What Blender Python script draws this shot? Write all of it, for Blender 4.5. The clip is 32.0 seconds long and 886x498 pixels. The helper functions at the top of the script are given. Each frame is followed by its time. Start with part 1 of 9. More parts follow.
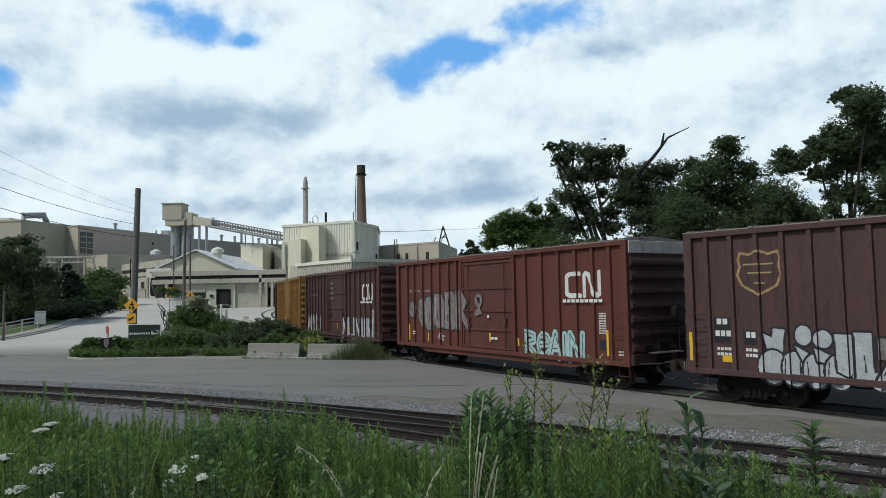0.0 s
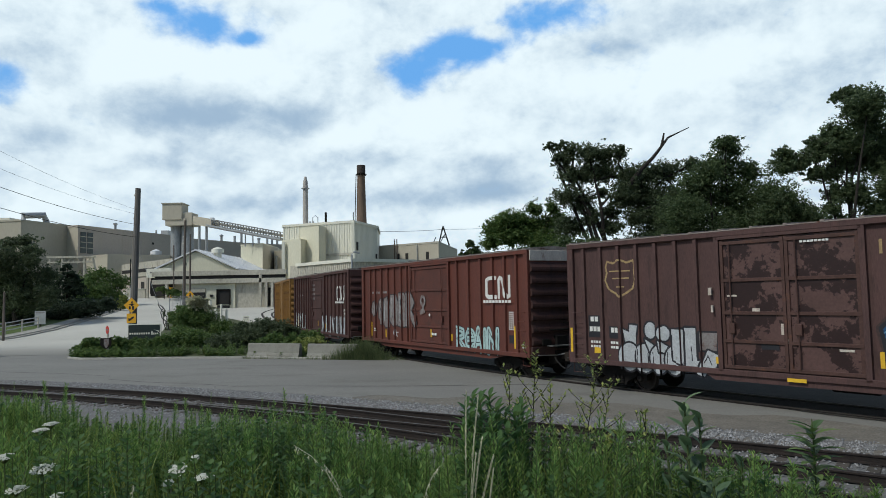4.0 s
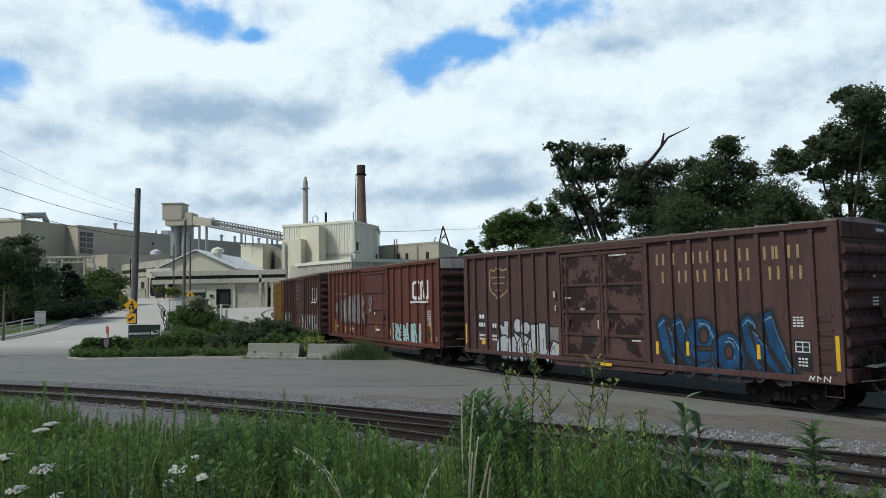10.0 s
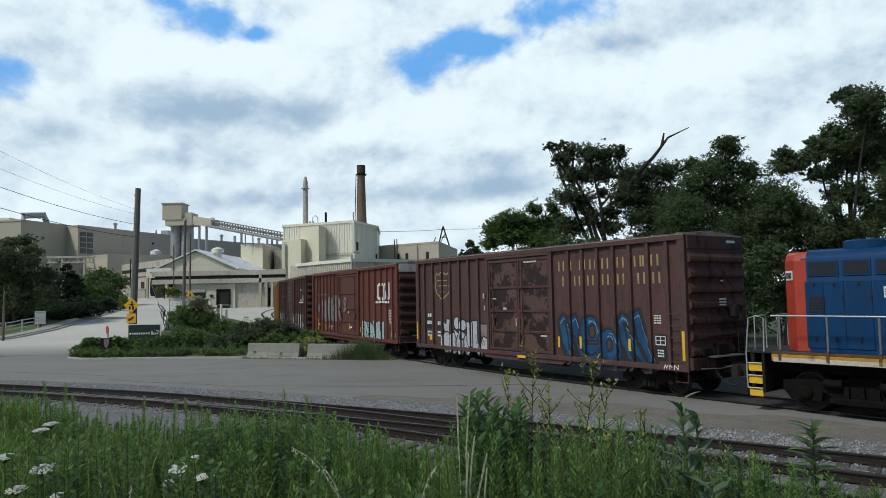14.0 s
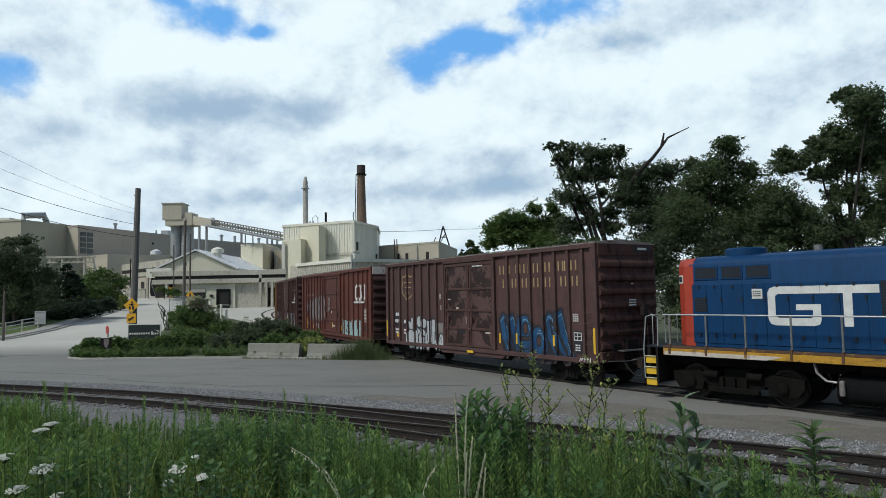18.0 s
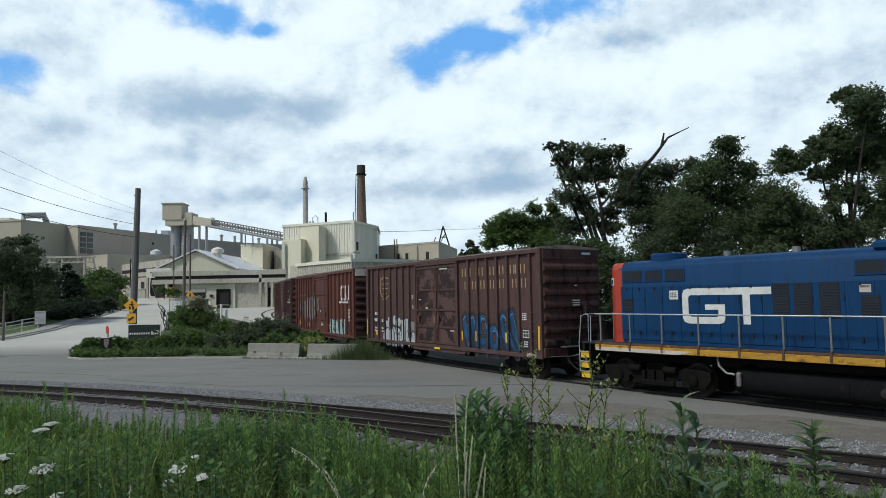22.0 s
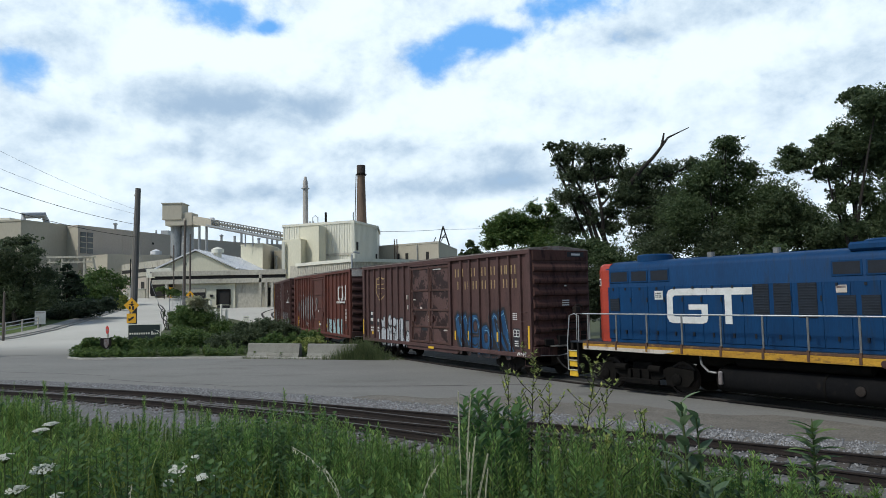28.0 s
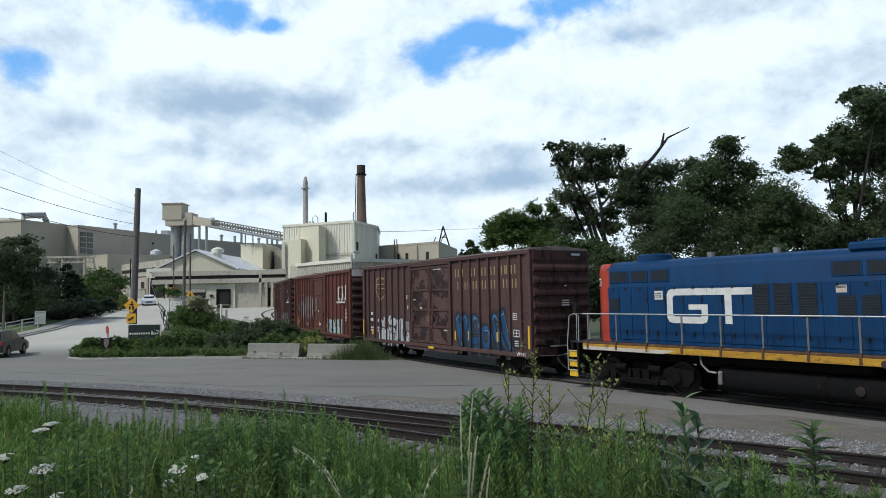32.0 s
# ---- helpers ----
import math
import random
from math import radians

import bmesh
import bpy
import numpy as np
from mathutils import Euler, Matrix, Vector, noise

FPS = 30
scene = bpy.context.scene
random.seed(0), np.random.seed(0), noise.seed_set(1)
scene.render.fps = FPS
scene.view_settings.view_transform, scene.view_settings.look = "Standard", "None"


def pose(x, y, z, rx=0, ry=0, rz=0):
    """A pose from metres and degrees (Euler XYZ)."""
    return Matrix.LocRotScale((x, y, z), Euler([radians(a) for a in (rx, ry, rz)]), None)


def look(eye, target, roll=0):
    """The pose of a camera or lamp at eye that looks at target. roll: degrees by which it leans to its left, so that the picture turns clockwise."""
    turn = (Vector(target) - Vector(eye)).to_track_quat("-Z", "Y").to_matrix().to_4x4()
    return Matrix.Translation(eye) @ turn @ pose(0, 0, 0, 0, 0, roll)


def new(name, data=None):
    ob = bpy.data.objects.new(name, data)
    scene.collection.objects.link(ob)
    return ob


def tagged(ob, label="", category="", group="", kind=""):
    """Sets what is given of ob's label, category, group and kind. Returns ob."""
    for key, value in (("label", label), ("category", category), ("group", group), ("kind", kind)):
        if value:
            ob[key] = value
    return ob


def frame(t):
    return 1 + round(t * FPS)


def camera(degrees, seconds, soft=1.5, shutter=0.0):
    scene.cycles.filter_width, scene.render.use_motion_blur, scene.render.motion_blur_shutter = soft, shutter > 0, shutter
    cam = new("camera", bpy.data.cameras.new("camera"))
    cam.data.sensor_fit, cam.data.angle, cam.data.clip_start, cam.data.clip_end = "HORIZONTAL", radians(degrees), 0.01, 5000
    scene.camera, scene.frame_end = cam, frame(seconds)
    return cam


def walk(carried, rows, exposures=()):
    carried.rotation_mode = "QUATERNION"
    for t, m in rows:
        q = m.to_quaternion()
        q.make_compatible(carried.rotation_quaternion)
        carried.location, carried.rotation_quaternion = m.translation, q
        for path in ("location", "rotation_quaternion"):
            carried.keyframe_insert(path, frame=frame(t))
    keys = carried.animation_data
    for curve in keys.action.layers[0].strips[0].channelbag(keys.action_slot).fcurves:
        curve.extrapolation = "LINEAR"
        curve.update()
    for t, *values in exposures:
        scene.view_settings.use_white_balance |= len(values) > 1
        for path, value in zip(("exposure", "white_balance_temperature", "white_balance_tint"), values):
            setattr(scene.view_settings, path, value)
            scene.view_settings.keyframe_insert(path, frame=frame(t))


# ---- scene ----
# ---- camera: stands still ----
cam = camera(65.536, 32.0, soft=0.9)
EYE = (0.0, 0.0, 3.202)
AIM = (0.0, 10.0, 3.202 + 10 * math.tan(radians(3.96204)))
STAND = look(EYE, AIM, -1.0608)
walk(cam, [(0.0, STAND), (32.0, STAND)],
     exposures=[(0.0, -0.28, 6300, 5), (13.0, -0.27, 6300, 5), (20.0, -0.25, 6300, 5), (24.0, -0.19, 6250, 6), (28.0, -0.14, 6250, 7), (32.0, -0.13, 6250, 7)])

# ---- daylight ----
SUN_EL, SUN_AZ = radians(49), radians(-124)      # azimuth from +Y towards +X
SUN_WAY = Vector((math.sin(SUN_AZ) * math.cos(SUN_EL), math.cos(SUN_AZ) * math.cos(SUN_EL), math.sin(SUN_EL)))
world = bpy.data.worlds.new("sky")
scene.world = world
world.use_nodes = True
wt = world.node_tree
sky = wt.nodes.new("ShaderNodeTexSky")
sky.sky_type, sky.sun_disc = "NISHITA", False
sky.sun_elevation, sky.sun_rotation = SUN_EL, SUN_AZ
wt.links.new(sky.outputs[0], wt.nodes["Background"].inputs[0])
wt.nodes["Background"].inputs[1].default_value = 0.115
sun = new("sun", bpy.data.lights.new("sun", "SUN"))
sun.data.energy, sun.data.angle, sun.data.color = 2.6, radians(8.0), (1.0, 0.965, 0.90)
sun.matrix_world = look(SUN_WAY * 50, (0, 0, 0))


# ---- materials ----
def nd(nt, kind, **props):
    n = nt.nodes.new(kind)
    for k, v in props.items():
        if k in n.inputs:
            n.inputs[k].default_value = v
    return n


def paint(name, col, col2=None, rough=0.7, metal=0.0, scale=2.0, fine=25.0, bump=0.15, stretch=(1, 1, 1),
          stain=None, stain_at=0.6, edge=0.08, grain=0.25, island=0.0, obj=0.0, spec=0.4):
    """Two-scale procedural surface: a broad mix of two colours, stains with edges, fine grain and relief."""
    m = bpy.data.materials.new(name)
    m.use_nodes = True
    nt, L = m.node_tree, m.node_tree.links
    bsdf = nt.nodes["Principled BSDF"]
    bsdf.inputs["Roughness"].default_value = rough
    bsdf.inputs["Metallic"].default_value = metal
    bsdf.inputs["Specular IOR Level"].default_value = spec
    co = nd(nt, "ShaderNodeTexCoord")
    mp = nd(nt, "ShaderNodeMapping")
    mp.inputs["Scale"].default_value = stretch
    L.new(co.outputs["Object"], mp.inputs["Vector"])
    n1 = nd(nt, "ShaderNodeTexNoise", Scale=scale, Detail=6.0, Roughness=0.6)
    n2 = nd(nt, "ShaderNodeTexNoise", Scale=fine, Detail=4.0, Roughness=0.65)
    for n in (n1, n2):
        L.new(mp.outputs[0], n.inputs["Vector"])
    r1 = nd(nt, "ShaderNodeMapRange")
    r1.inputs[1].default_value, r1.inputs[2].default_value = 0.3, 0.7
    L.new(n1.outputs[0], r1.inputs[0])
    mix = nd(nt, "ShaderNodeMix")
    mix.data_type = "RGBA"
    c2 = col2 or tuple(c * 0.75 for c in col)
    mix.inputs[6].default_value, mix.inputs[7].default_value = (*col, 1), (*c2, 1)
    L.new(r1.outputs[0], mix.inputs[0])
    out = mix.outputs[2]
    if stain:
        n3 = nd(nt, "ShaderNodeTexNoise", Scale=scale * 1.7, Detail=9.0, Roughness=0.7)
        m3 = nd(nt, "ShaderNodeMapping")
        m3.inputs["Location"].default_value = (7.3, 3.1, 5.7)
        L.new(mp.outputs[0], m3.inputs[0])
        L.new(m3.outputs[0], n3.inputs["Vector"])
        r3 = nd(nt, "ShaderNodeMapRange")
        r3.inputs[1].default_value, r3.inputs[2].default_value = stain_at - edge / 2, stain_at + edge
        L.new(n3.outputs[0], r3.inputs[0])
        mx = nd(nt, "ShaderNodeMix")
        mx.data_type = "RGBA"
        L.new(r3.outputs[0], mx.inputs[0])
        L.new(out, mx.inputs[6])
        mx.inputs[7].default_value = (*stain, 1)
        out = mx.outputs[2]
    hsv = nd(nt, "ShaderNodeHueSaturation")
    r2 = nd(nt, "ShaderNodeMapRange")
    r2.inputs[1].default_value, r2.inputs[2].default_value = 0.25, 0.75
    r2.inputs[3].default_value, r2.inputs[4].default_value = 1 - grain, 1 + grain
    L.new(n2.outputs[0], r2.inputs[0])
    val = r2.outputs[0]
    if island or obj:
        src = nd(nt, "ShaderNodeNewGeometry").outputs["Random Per Island"] if island else nd(nt, "ShaderNodeObjectInfo").outputs["Random"]
        r4 = nd(nt, "ShaderNodeMapRange")
        a = island or obj
        r4.inputs[3].default_value, r4.inputs[4].default_value = 1 - a, 1 + a
        L.new(src, r4.inputs[0])
        mul = nd(nt, "ShaderNodeMath")
        mul.operation = "MULTIPLY"
        L.new(val, mul.inputs[0])
        L.new(r4.outputs[0], mul.inputs[1])
        val = mul.outputs[0]
        r5 = nd(nt, "ShaderNodeMapRange")
        r5.inputs[3].default_value, r5.inputs[4].default_value = 0.5 + a * 0.07, 0.5 - a * 0.07
        L.new(src, r5.inputs[0])
        L.new(r5.outputs[0], hsv.inputs["Hue"])
    L.new(val, hsv.inputs["Value"])
    L.new(out, hsv.inputs["Color"])
    L.new(hsv.outputs[0], bsdf.inputs["Base Color"])
    if bump:
        b = nd(nt, "ShaderNodeBump", Strength=bump, Distance=0.02)
        L.new(n2.outputs[0], b.inputs["Height"])
        L.new(b.outputs[0], bsdf.inputs["Normal"])
    return m


def leafy(name, col, island=0.4, rough=0.55, trans=0.42):
    m = paint(name, col, tuple(c * 0.7 for c in col), rough=rough, scale=1.2, fine=9, bump=0, island=island, grain=0.2, spec=0.3)
    b = m.node_tree.nodes["Principled BSDF"]
    nt = m.node_tree
    tr = nt.nodes.new("ShaderNodeBsdfTranslucent")
    ms = nt.nodes.new("ShaderNodeMixShader")
    ms.inputs[0].default_value = trans
    src = b.inputs["Base Color"].links[0].from_socket
    nt.links.new(src, tr.inputs[0])
    nt.links.new(b.outputs[0], ms.inputs[1])
    nt.links.new(tr.outputs[0], ms.inputs[2])
    nt.links.new(ms.outputs[0], nt.nodes["Material Output"].inputs[0])
    return m


M = {}
M["asphalt"] = paint("asphalt", (0.174, 0.168, 0.151), (0.206, 0.198, 0.177), 0.92, scale=0.3, fine=30, bump=0.25, stretch=(0.4, 1, 1), stain=(0.15, 0.142, 0.124), stain_at=0.57, grain=0.2)
# paler than asphalt: sun on the far paving is part of this colour
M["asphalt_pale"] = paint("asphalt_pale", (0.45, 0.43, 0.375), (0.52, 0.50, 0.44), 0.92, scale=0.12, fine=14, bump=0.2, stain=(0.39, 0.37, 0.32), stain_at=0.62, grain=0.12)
M["leaf_lime"] = leafy("leaf_lime", (0.2, 0.3, 0.07), trans=0.5)


def paint_far_sun(m, near_tone, y0, y1):
    """Paints sun on the far paving: duller at y0, full pale colour by y1."""
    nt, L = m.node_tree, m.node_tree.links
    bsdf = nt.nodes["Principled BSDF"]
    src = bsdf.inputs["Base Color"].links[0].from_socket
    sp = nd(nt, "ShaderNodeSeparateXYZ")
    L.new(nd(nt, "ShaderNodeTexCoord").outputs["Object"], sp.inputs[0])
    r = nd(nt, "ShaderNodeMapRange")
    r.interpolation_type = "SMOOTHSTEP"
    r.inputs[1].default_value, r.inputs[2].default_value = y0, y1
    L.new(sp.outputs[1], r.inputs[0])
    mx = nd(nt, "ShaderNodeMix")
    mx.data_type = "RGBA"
    mx.inputs[6].default_value = (*near_tone, 1)
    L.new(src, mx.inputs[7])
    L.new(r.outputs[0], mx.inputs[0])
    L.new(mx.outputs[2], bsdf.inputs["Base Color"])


# near end in cloud shade, far end sunlit, as a colour ramp
paint_far_sun(M["asphalt_pale"], (0.19, 0.182, 0.16), 42.0, 60.0)
M["concrete"] = paint("concrete", (0.27, 0.262, 0.225), (0.2, 0.19, 0.16), 0.9, scale=1.3, fine=22, stain=(0.2, 0.185, 0.155), stain_at=0.6)
M["kerb"] = paint("kerb", (0.42, 0.40, 0.35), (0.3, 0.28, 0.25), 0.9, scale=2, fine=20)
M["soil"] = paint("soil", (0.075, 0.085, 0.035), (0.05, 0.06, 0.025), 0.95, scale=0.5, fine=14, grain=0.4)
M["lawn"] = paint("lawn", (0.10, 0.145, 0.035), (0.075, 0.11, 0.028), 0.95, scale=0.4, fine=12, grain=0.4)
M["ballast_bed"] = paint("ballast_bed", (0.19, 0.188, 0.18), (0.12, 0.115, 0.108), 0.95, scale=2.2, fine=26, bump=0.9, grain=0.5)
M["stone"] = paint("stone", (0.27, 0.268, 0.265), (0.17, 0.165, 0.16), 0.9, scale=6, fine=40, island=0.45, grain=0.2)
M["tie"] = paint("tie", (0.055, 0.043, 0.035), (0.115, 0.098, 0.082), 0.9, scale=3, fine=30, stretch=(1, 6, 1), obj=0.3, grain=0.35)
M["rail"] = paint("rail", (0.021, 0.017, 0.015), (0.036, 0.026, 0.021), 0.75, metal=0.3, scale=5, fine=40)
M["railhead"] = paint("railhead", (0.06, 0.05, 0.044), (0.10, 0.088, 0.08), 0.5, metal=0.8, scale=3, fine=30)
M["steel"] = paint("steel", (0.30, 0.30, 0.29), (0.22, 0.21, 0.2), 0.5, metal=0.7, scale=4, fine=30)
M["black"] = paint("black", (0.010, 0.0095, 0.009), (0.02, 0.017, 0.015), 0.85, scale=3, fine=30, spec=0.1)
M["wheel"] = paint("wheel", (0.022, 0.017, 0.014), (0.04, 0.03, 0.024), 0.7, metal=0.3, scale=6, fine=30)
M["glass"] = paint("glass", (0.02, 0.025, 0.028), rough=0.08, scale=0.5, bump=0, grain=0.05, spec=0.6)
M["rubber"] = paint("rubber", (0.018, 0.018, 0.018), rough=0.8, scale=5)
M["white"] = paint("white", (0.72, 0.72, 0.69), (0.58, 0.57, 0.53), 0.7, scale=4, fine=30, grain=0.1)
M["yellow"] = paint("yellow", (0.75, 0.47, 0.03), (0.62, 0.37, 0.02), 0.6, scale=5, fine=30, grain=0.12)
M["cream"] = paint("cream", (0.42, 0.31, 0.14), (0.26, 0.17, 0.085), 0.75, scale=6, fine=30, stain=(0.16, 0.07, 0.045), stain_at=0.63)
M["red"] = paint("red", (0.50, 0.035, 0.025), rough=0.6, scale=4)
M["sign_yellow"] = paint("sign_yellow", (0.80, 0.42, 0.02), (0.72, 0.36, 0.02), 0.5, scale=3, grain=0.06)
M["pole_wood"] = paint("pole_wood", (0.15, 0.125, 0.105), (0.10, 0.08, 0.065), 0.9, scale=1.5, fine=20, stretch=(4, 4, 0.4))
M["galv"] = paint("galv", (0.42, 0.43, 0.43), (0.34, 0.35, 0.35), 0.5, metal=0.4, scale=3)
# rolling stock
M["wc_body"] = paint("wc_body", (0.09, 0.0445, 0.0395), (0.063, 0.033, 0.03), 0.72, scale=0.9, fine=16, stretch=(2.2, 1, 0.45), stain=(0.05, 0.026, 0.022), stain_at=0.575, grain=0.26)
M["wc_patch"] = paint("wc_patch", (0.108, 0.057, 0.05), (0.075, 0.038, 0.032), 0.55, scale=0.75, fine=12, stain=(0.02, 0.0065, 0.0055), stain_at=0.5, edge=0.012, grain=0.25)
M["wc_bar"] = paint("wc_bar", (0.085, 0.042, 0.034), (0.05, 0.022, 0.016), 0.7, scale=1.6, fine=16, stain=(0.13, 0.05, 0.022), stain_at=0.63, grain=0.25)
M["haze"] = paint("haze", (0.04, 0.026, 0.024), (0.06, 0.034, 0.03), 0.7, scale=3, fine=20)
# deeper stains than wc_body: part grime, part shade put into the colour
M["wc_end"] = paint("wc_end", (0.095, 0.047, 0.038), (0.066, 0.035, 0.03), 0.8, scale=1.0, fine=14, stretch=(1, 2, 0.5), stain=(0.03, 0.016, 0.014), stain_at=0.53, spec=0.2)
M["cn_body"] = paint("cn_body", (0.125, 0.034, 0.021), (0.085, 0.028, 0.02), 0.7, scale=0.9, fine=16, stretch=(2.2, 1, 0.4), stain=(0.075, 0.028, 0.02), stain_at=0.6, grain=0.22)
# half as bright as cn_body: the end's shade is in this paint
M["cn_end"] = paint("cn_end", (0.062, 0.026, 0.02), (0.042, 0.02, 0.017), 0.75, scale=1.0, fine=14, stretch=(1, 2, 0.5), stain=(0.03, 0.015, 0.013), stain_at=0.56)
M["cn_door"] = paint("cn_door", (0.112, 0.034, 0.022), (0.075, 0.026, 0.019), 0.7, scale=1.2, fine=14, stain=(0.06, 0.025, 0.02), stain_at=0.58)
M["dark_body"] = paint("dark_body", (0.075, 0.03, 0.024), (0.052, 0.023, 0.02), 0.75, scale=0.9, fine=16, stretch=(2.2, 1, 0.4), stain=(0.035, 0.017, 0.015), stain_at=0.6)
M["mustard"] = paint("mustard", (0.27, 0.14, 0.03), (0.18, 0.09, 0.025), 0.75, scale=0.9, fine=16, stretch=(2, 1, 0.4), stain=(0.07, 0.035, 0.02), stain_at=0.6)
M["roof_galv"] = paint("roof_galv", (0.34, 0.30, 0.27), (0.24, 0.19, 0.16), 0.6, metal=0.3, scale=1.4, fine=16, stain=(0.13, 0.06, 0.04), stain_at=0.58)
M["end_white"] = paint("end_white", (0.58, 0.52, 0.45), (0.44, 0.38, 0.32), 0.75, scale=1.5, stretch=(1, 1, 0.5), stain=(0.2, 0.11, 0.08), stain_at=0.63)
M["gt_blue"] = paint("gt_blue", (0.003, 0.043, 0.128), (0.003, 0.032, 0.095), 0.6, scale=0.9, fine=12, stretch=(2.2, 1, 0.3), stain=(0.01, 0.03, 0.068), spec=0.22, stain_at=0.6, grain=0.16)
M["gt_red"] = paint("gt_red", (0.42, 0.05, 0.024), (0.34, 0.04, 0.021), 0.5, scale=2, fine=14, grain=0.12)
M["gt_dark"] = paint("gt_dark", (0.011, 0.017, 0.028), (0.008, 0.011, 0.016), 0.7, scale=3)
M["gt_louvre"] = paint("gt_louvre", (0.016, 0.024, 0.036), (0.012, 0.016, 0.024), 0.6, scale=3)
M["gt_yellow"] = paint("gt_yellow", (0.52, 0.29, 0.025), (0.36, 0.18, 0.018), 0.65, scale=1.8, fine=16, stretch=(1, 1, 2.5), stain=(0.12, 0.06, 0.025), stain_at=0.58)
M["graf_silver"] = paint("graf_silver", (0.46, 0.48, 0.49), (0.36, 0.37, 0.38), 0.55, scale=3, fine=20, stain=(0.26, 0.25, 0.25), stain_at=0.62)
M["graf_ice"] = paint("graf_ice", (0.42, 0.56, 0.55), (0.32, 0.44, 0.43), 0.6, scale=3, fine=20, stain=(0.25, 0.28, 0.27), stain_at=0.62)
M["graf_blue"] = paint("graf_blue", (0.016, 0.085, 0.2), (0.006, 0.03, 0.08), 0.5, scale=2.2, fine=20, stretch=(1.4, 1, 0.8))
M["graf_pale"] = paint("graf_pale", (0.2, 0.36, 0.48), (0.1, 0.22, 0.33), 0.6, scale=3, fine=20)
M["graf_grey"] = paint("graf_grey", (0.24, 0.225, 0.22), (0.16, 0.13, 0.12), 0.7, scale=3, fine=20, stain=(0.12, 0.06, 0.05), stain_at=0.56)
M["graf_black"] = paint("graf_black", (0.02, 0.02, 0.025), rough=0.6, scale=3)
M["gt_tank"] = paint("gt_tank", (0.006, 0.0065, 0.0075), (0.011, 0.0105, 0.0105), 0.85, scale=1.2, fine=14, stretch=(1, 1, 0.6), stain=(0.02, 0.017, 0.014), stain_at=0.64, spec=0.06)
M["sill_pale"] = paint("sill_pale", (0.52, 0.46, 0.26), (0.55, 0.5, 0.42), 0.7, scale=6, fine=30, stain=(0.2, 0.15, 0.08), stain_at=0.6)
M["gt_under"] = paint("gt_under", (0.006, 0.0058, 0.0055), (0.012, 0.0105, 0.009), 0.9, scale=3, fine=20, spec=0.08)
# mill
M["mill_cream"] = paint("mill_cream", (0.66, 0.63, 0.49), (0.60, 0.57, 0.44), 0.8, scale=0.15, fine=4, stretch=(1, 1, 0.4), grain=0.07, bump=0.05, stain=(0.52, 0.48, 0.37), stain_at=0.66)
M["mill_tan"] = paint("mill_tan", (0.50, 0.455, 0.36), (0.45, 0.405, 0.32), 0.85, scale=0.12, fine=3, stretch=(1, 1, 0.4), grain=0.07, bump=0.05)
M["mill_grey"] = paint("mill_grey", (0.48, 0.42, 0.355), (0.43, 0.375, 0.315), 0.85, scale=0.1, fine=3, grain=0.08, bump=0.05)
M["mill_conc"] = paint("mill_conc", (0.50, 0.47, 0.39), (0.42, 0.39, 0.32), 0.9, scale=0.2, fine=4, stretch=(1, 1, 0.5), stain=(0.30, 0.27, 0.22), stain_at=0.6)
M["mill_white"] = paint("mill_white", (0.74, 0.72, 0.61), (0.67, 0.65, 0.55), 0.75, scale=0.15, fine=4, stretch=(1, 1, 0.4), grain=0.06, bump=0.04, stain=(0.57, 0.54, 0.45), stain_at=0.66)
M["roof_white"] = paint("roof_white", (0.72, 0.73, 0.74), (0.64, 0.65, 0.66), 0.6, scale=0.3, fine=5, grain=0.06)
# near-black slabs of this stand for the shade inside gaps and openings
M["dark_gap"] = paint("dark_gap", (0.03, 0.028, 0.026), rough=0.9, scale=1)
M["silo"] = paint("silo", (0.34, 0.35, 0.35), (0.27, 0.28, 0.28), 0.6, metal=0.2, scale=0.3, fine=4, stretch=(1, 1, 0.3))
M["stack_rust"] = paint("stack_rust", (0.22, 0.15, 0.105), (0.14, 0.10, 0.075), 0.8, scale=0.25, fine=4, stretch=(1, 1, 0.25))
M["stack_pale"] = paint("stack_pale", (0.45, 0.42, 0.38), (0.36, 0.33, 0.3), 0.7, scale=0.3, fine=4)
# plants
M["bark"] = paint("bark", (0.034, 0.028, 0.023), (0.02, 0.017, 0.014), 0.95, scale=3, fine=16, stretch=(4, 4, 0.6), bump=0.6)
M["leaf_oak"] = leafy("leaf_oak", (0.105, 0.138, 0.072), trans=0.48)
M["leaf_airy"] = leafy("leaf_airy", (0.115, 0.16, 0.076), trans=0.48)
M["leaf_tree"] = leafy("leaf_tree", (0.105, 0.152, 0.066), trans=0.48)
M["leaf_shrub"] = leafy("leaf_shrub", (0.12, 0.19, 0.055))
M["leaf_conifer"] = leafy("leaf_conifer", (0.05, 0.075, 0.045))
M["leaf_weed"] = leafy("leaf_weed", (0.175, 0.3, 0.075), trans=0.5)
M["leaf_weed_dark"] = leafy("leaf_weed_dark", (0.088, 0.17, 0.052), trans=0.45)
M["leaf_willow"] = leafy("leaf_willow", (0.30, 0.35, 0.10), trans=0.35)
M["grass"] = leafy("grass", (0.14, 0.195, 0.04), trans=0.35)
M["straw"] = leafy("straw", (0.74, 0.70, 0.52), island=0.2, trans=0.3)
M["petal"] = leafy("petal", (0.75, 0.76, 0.66), island=0.1, trans=0.3)
M["grass_dull"] = leafy("grass_dull", (0.115, 0.15, 0.06), trans=0.35)
M["leaf_pale"] = leafy("leaf_pale", (0.55, 0.54, 0.36), island=0.3, trans=0.3)
M["stem"] = paint("stem", (0.07, 0.10, 0.03), rough=0.8, scale=4)


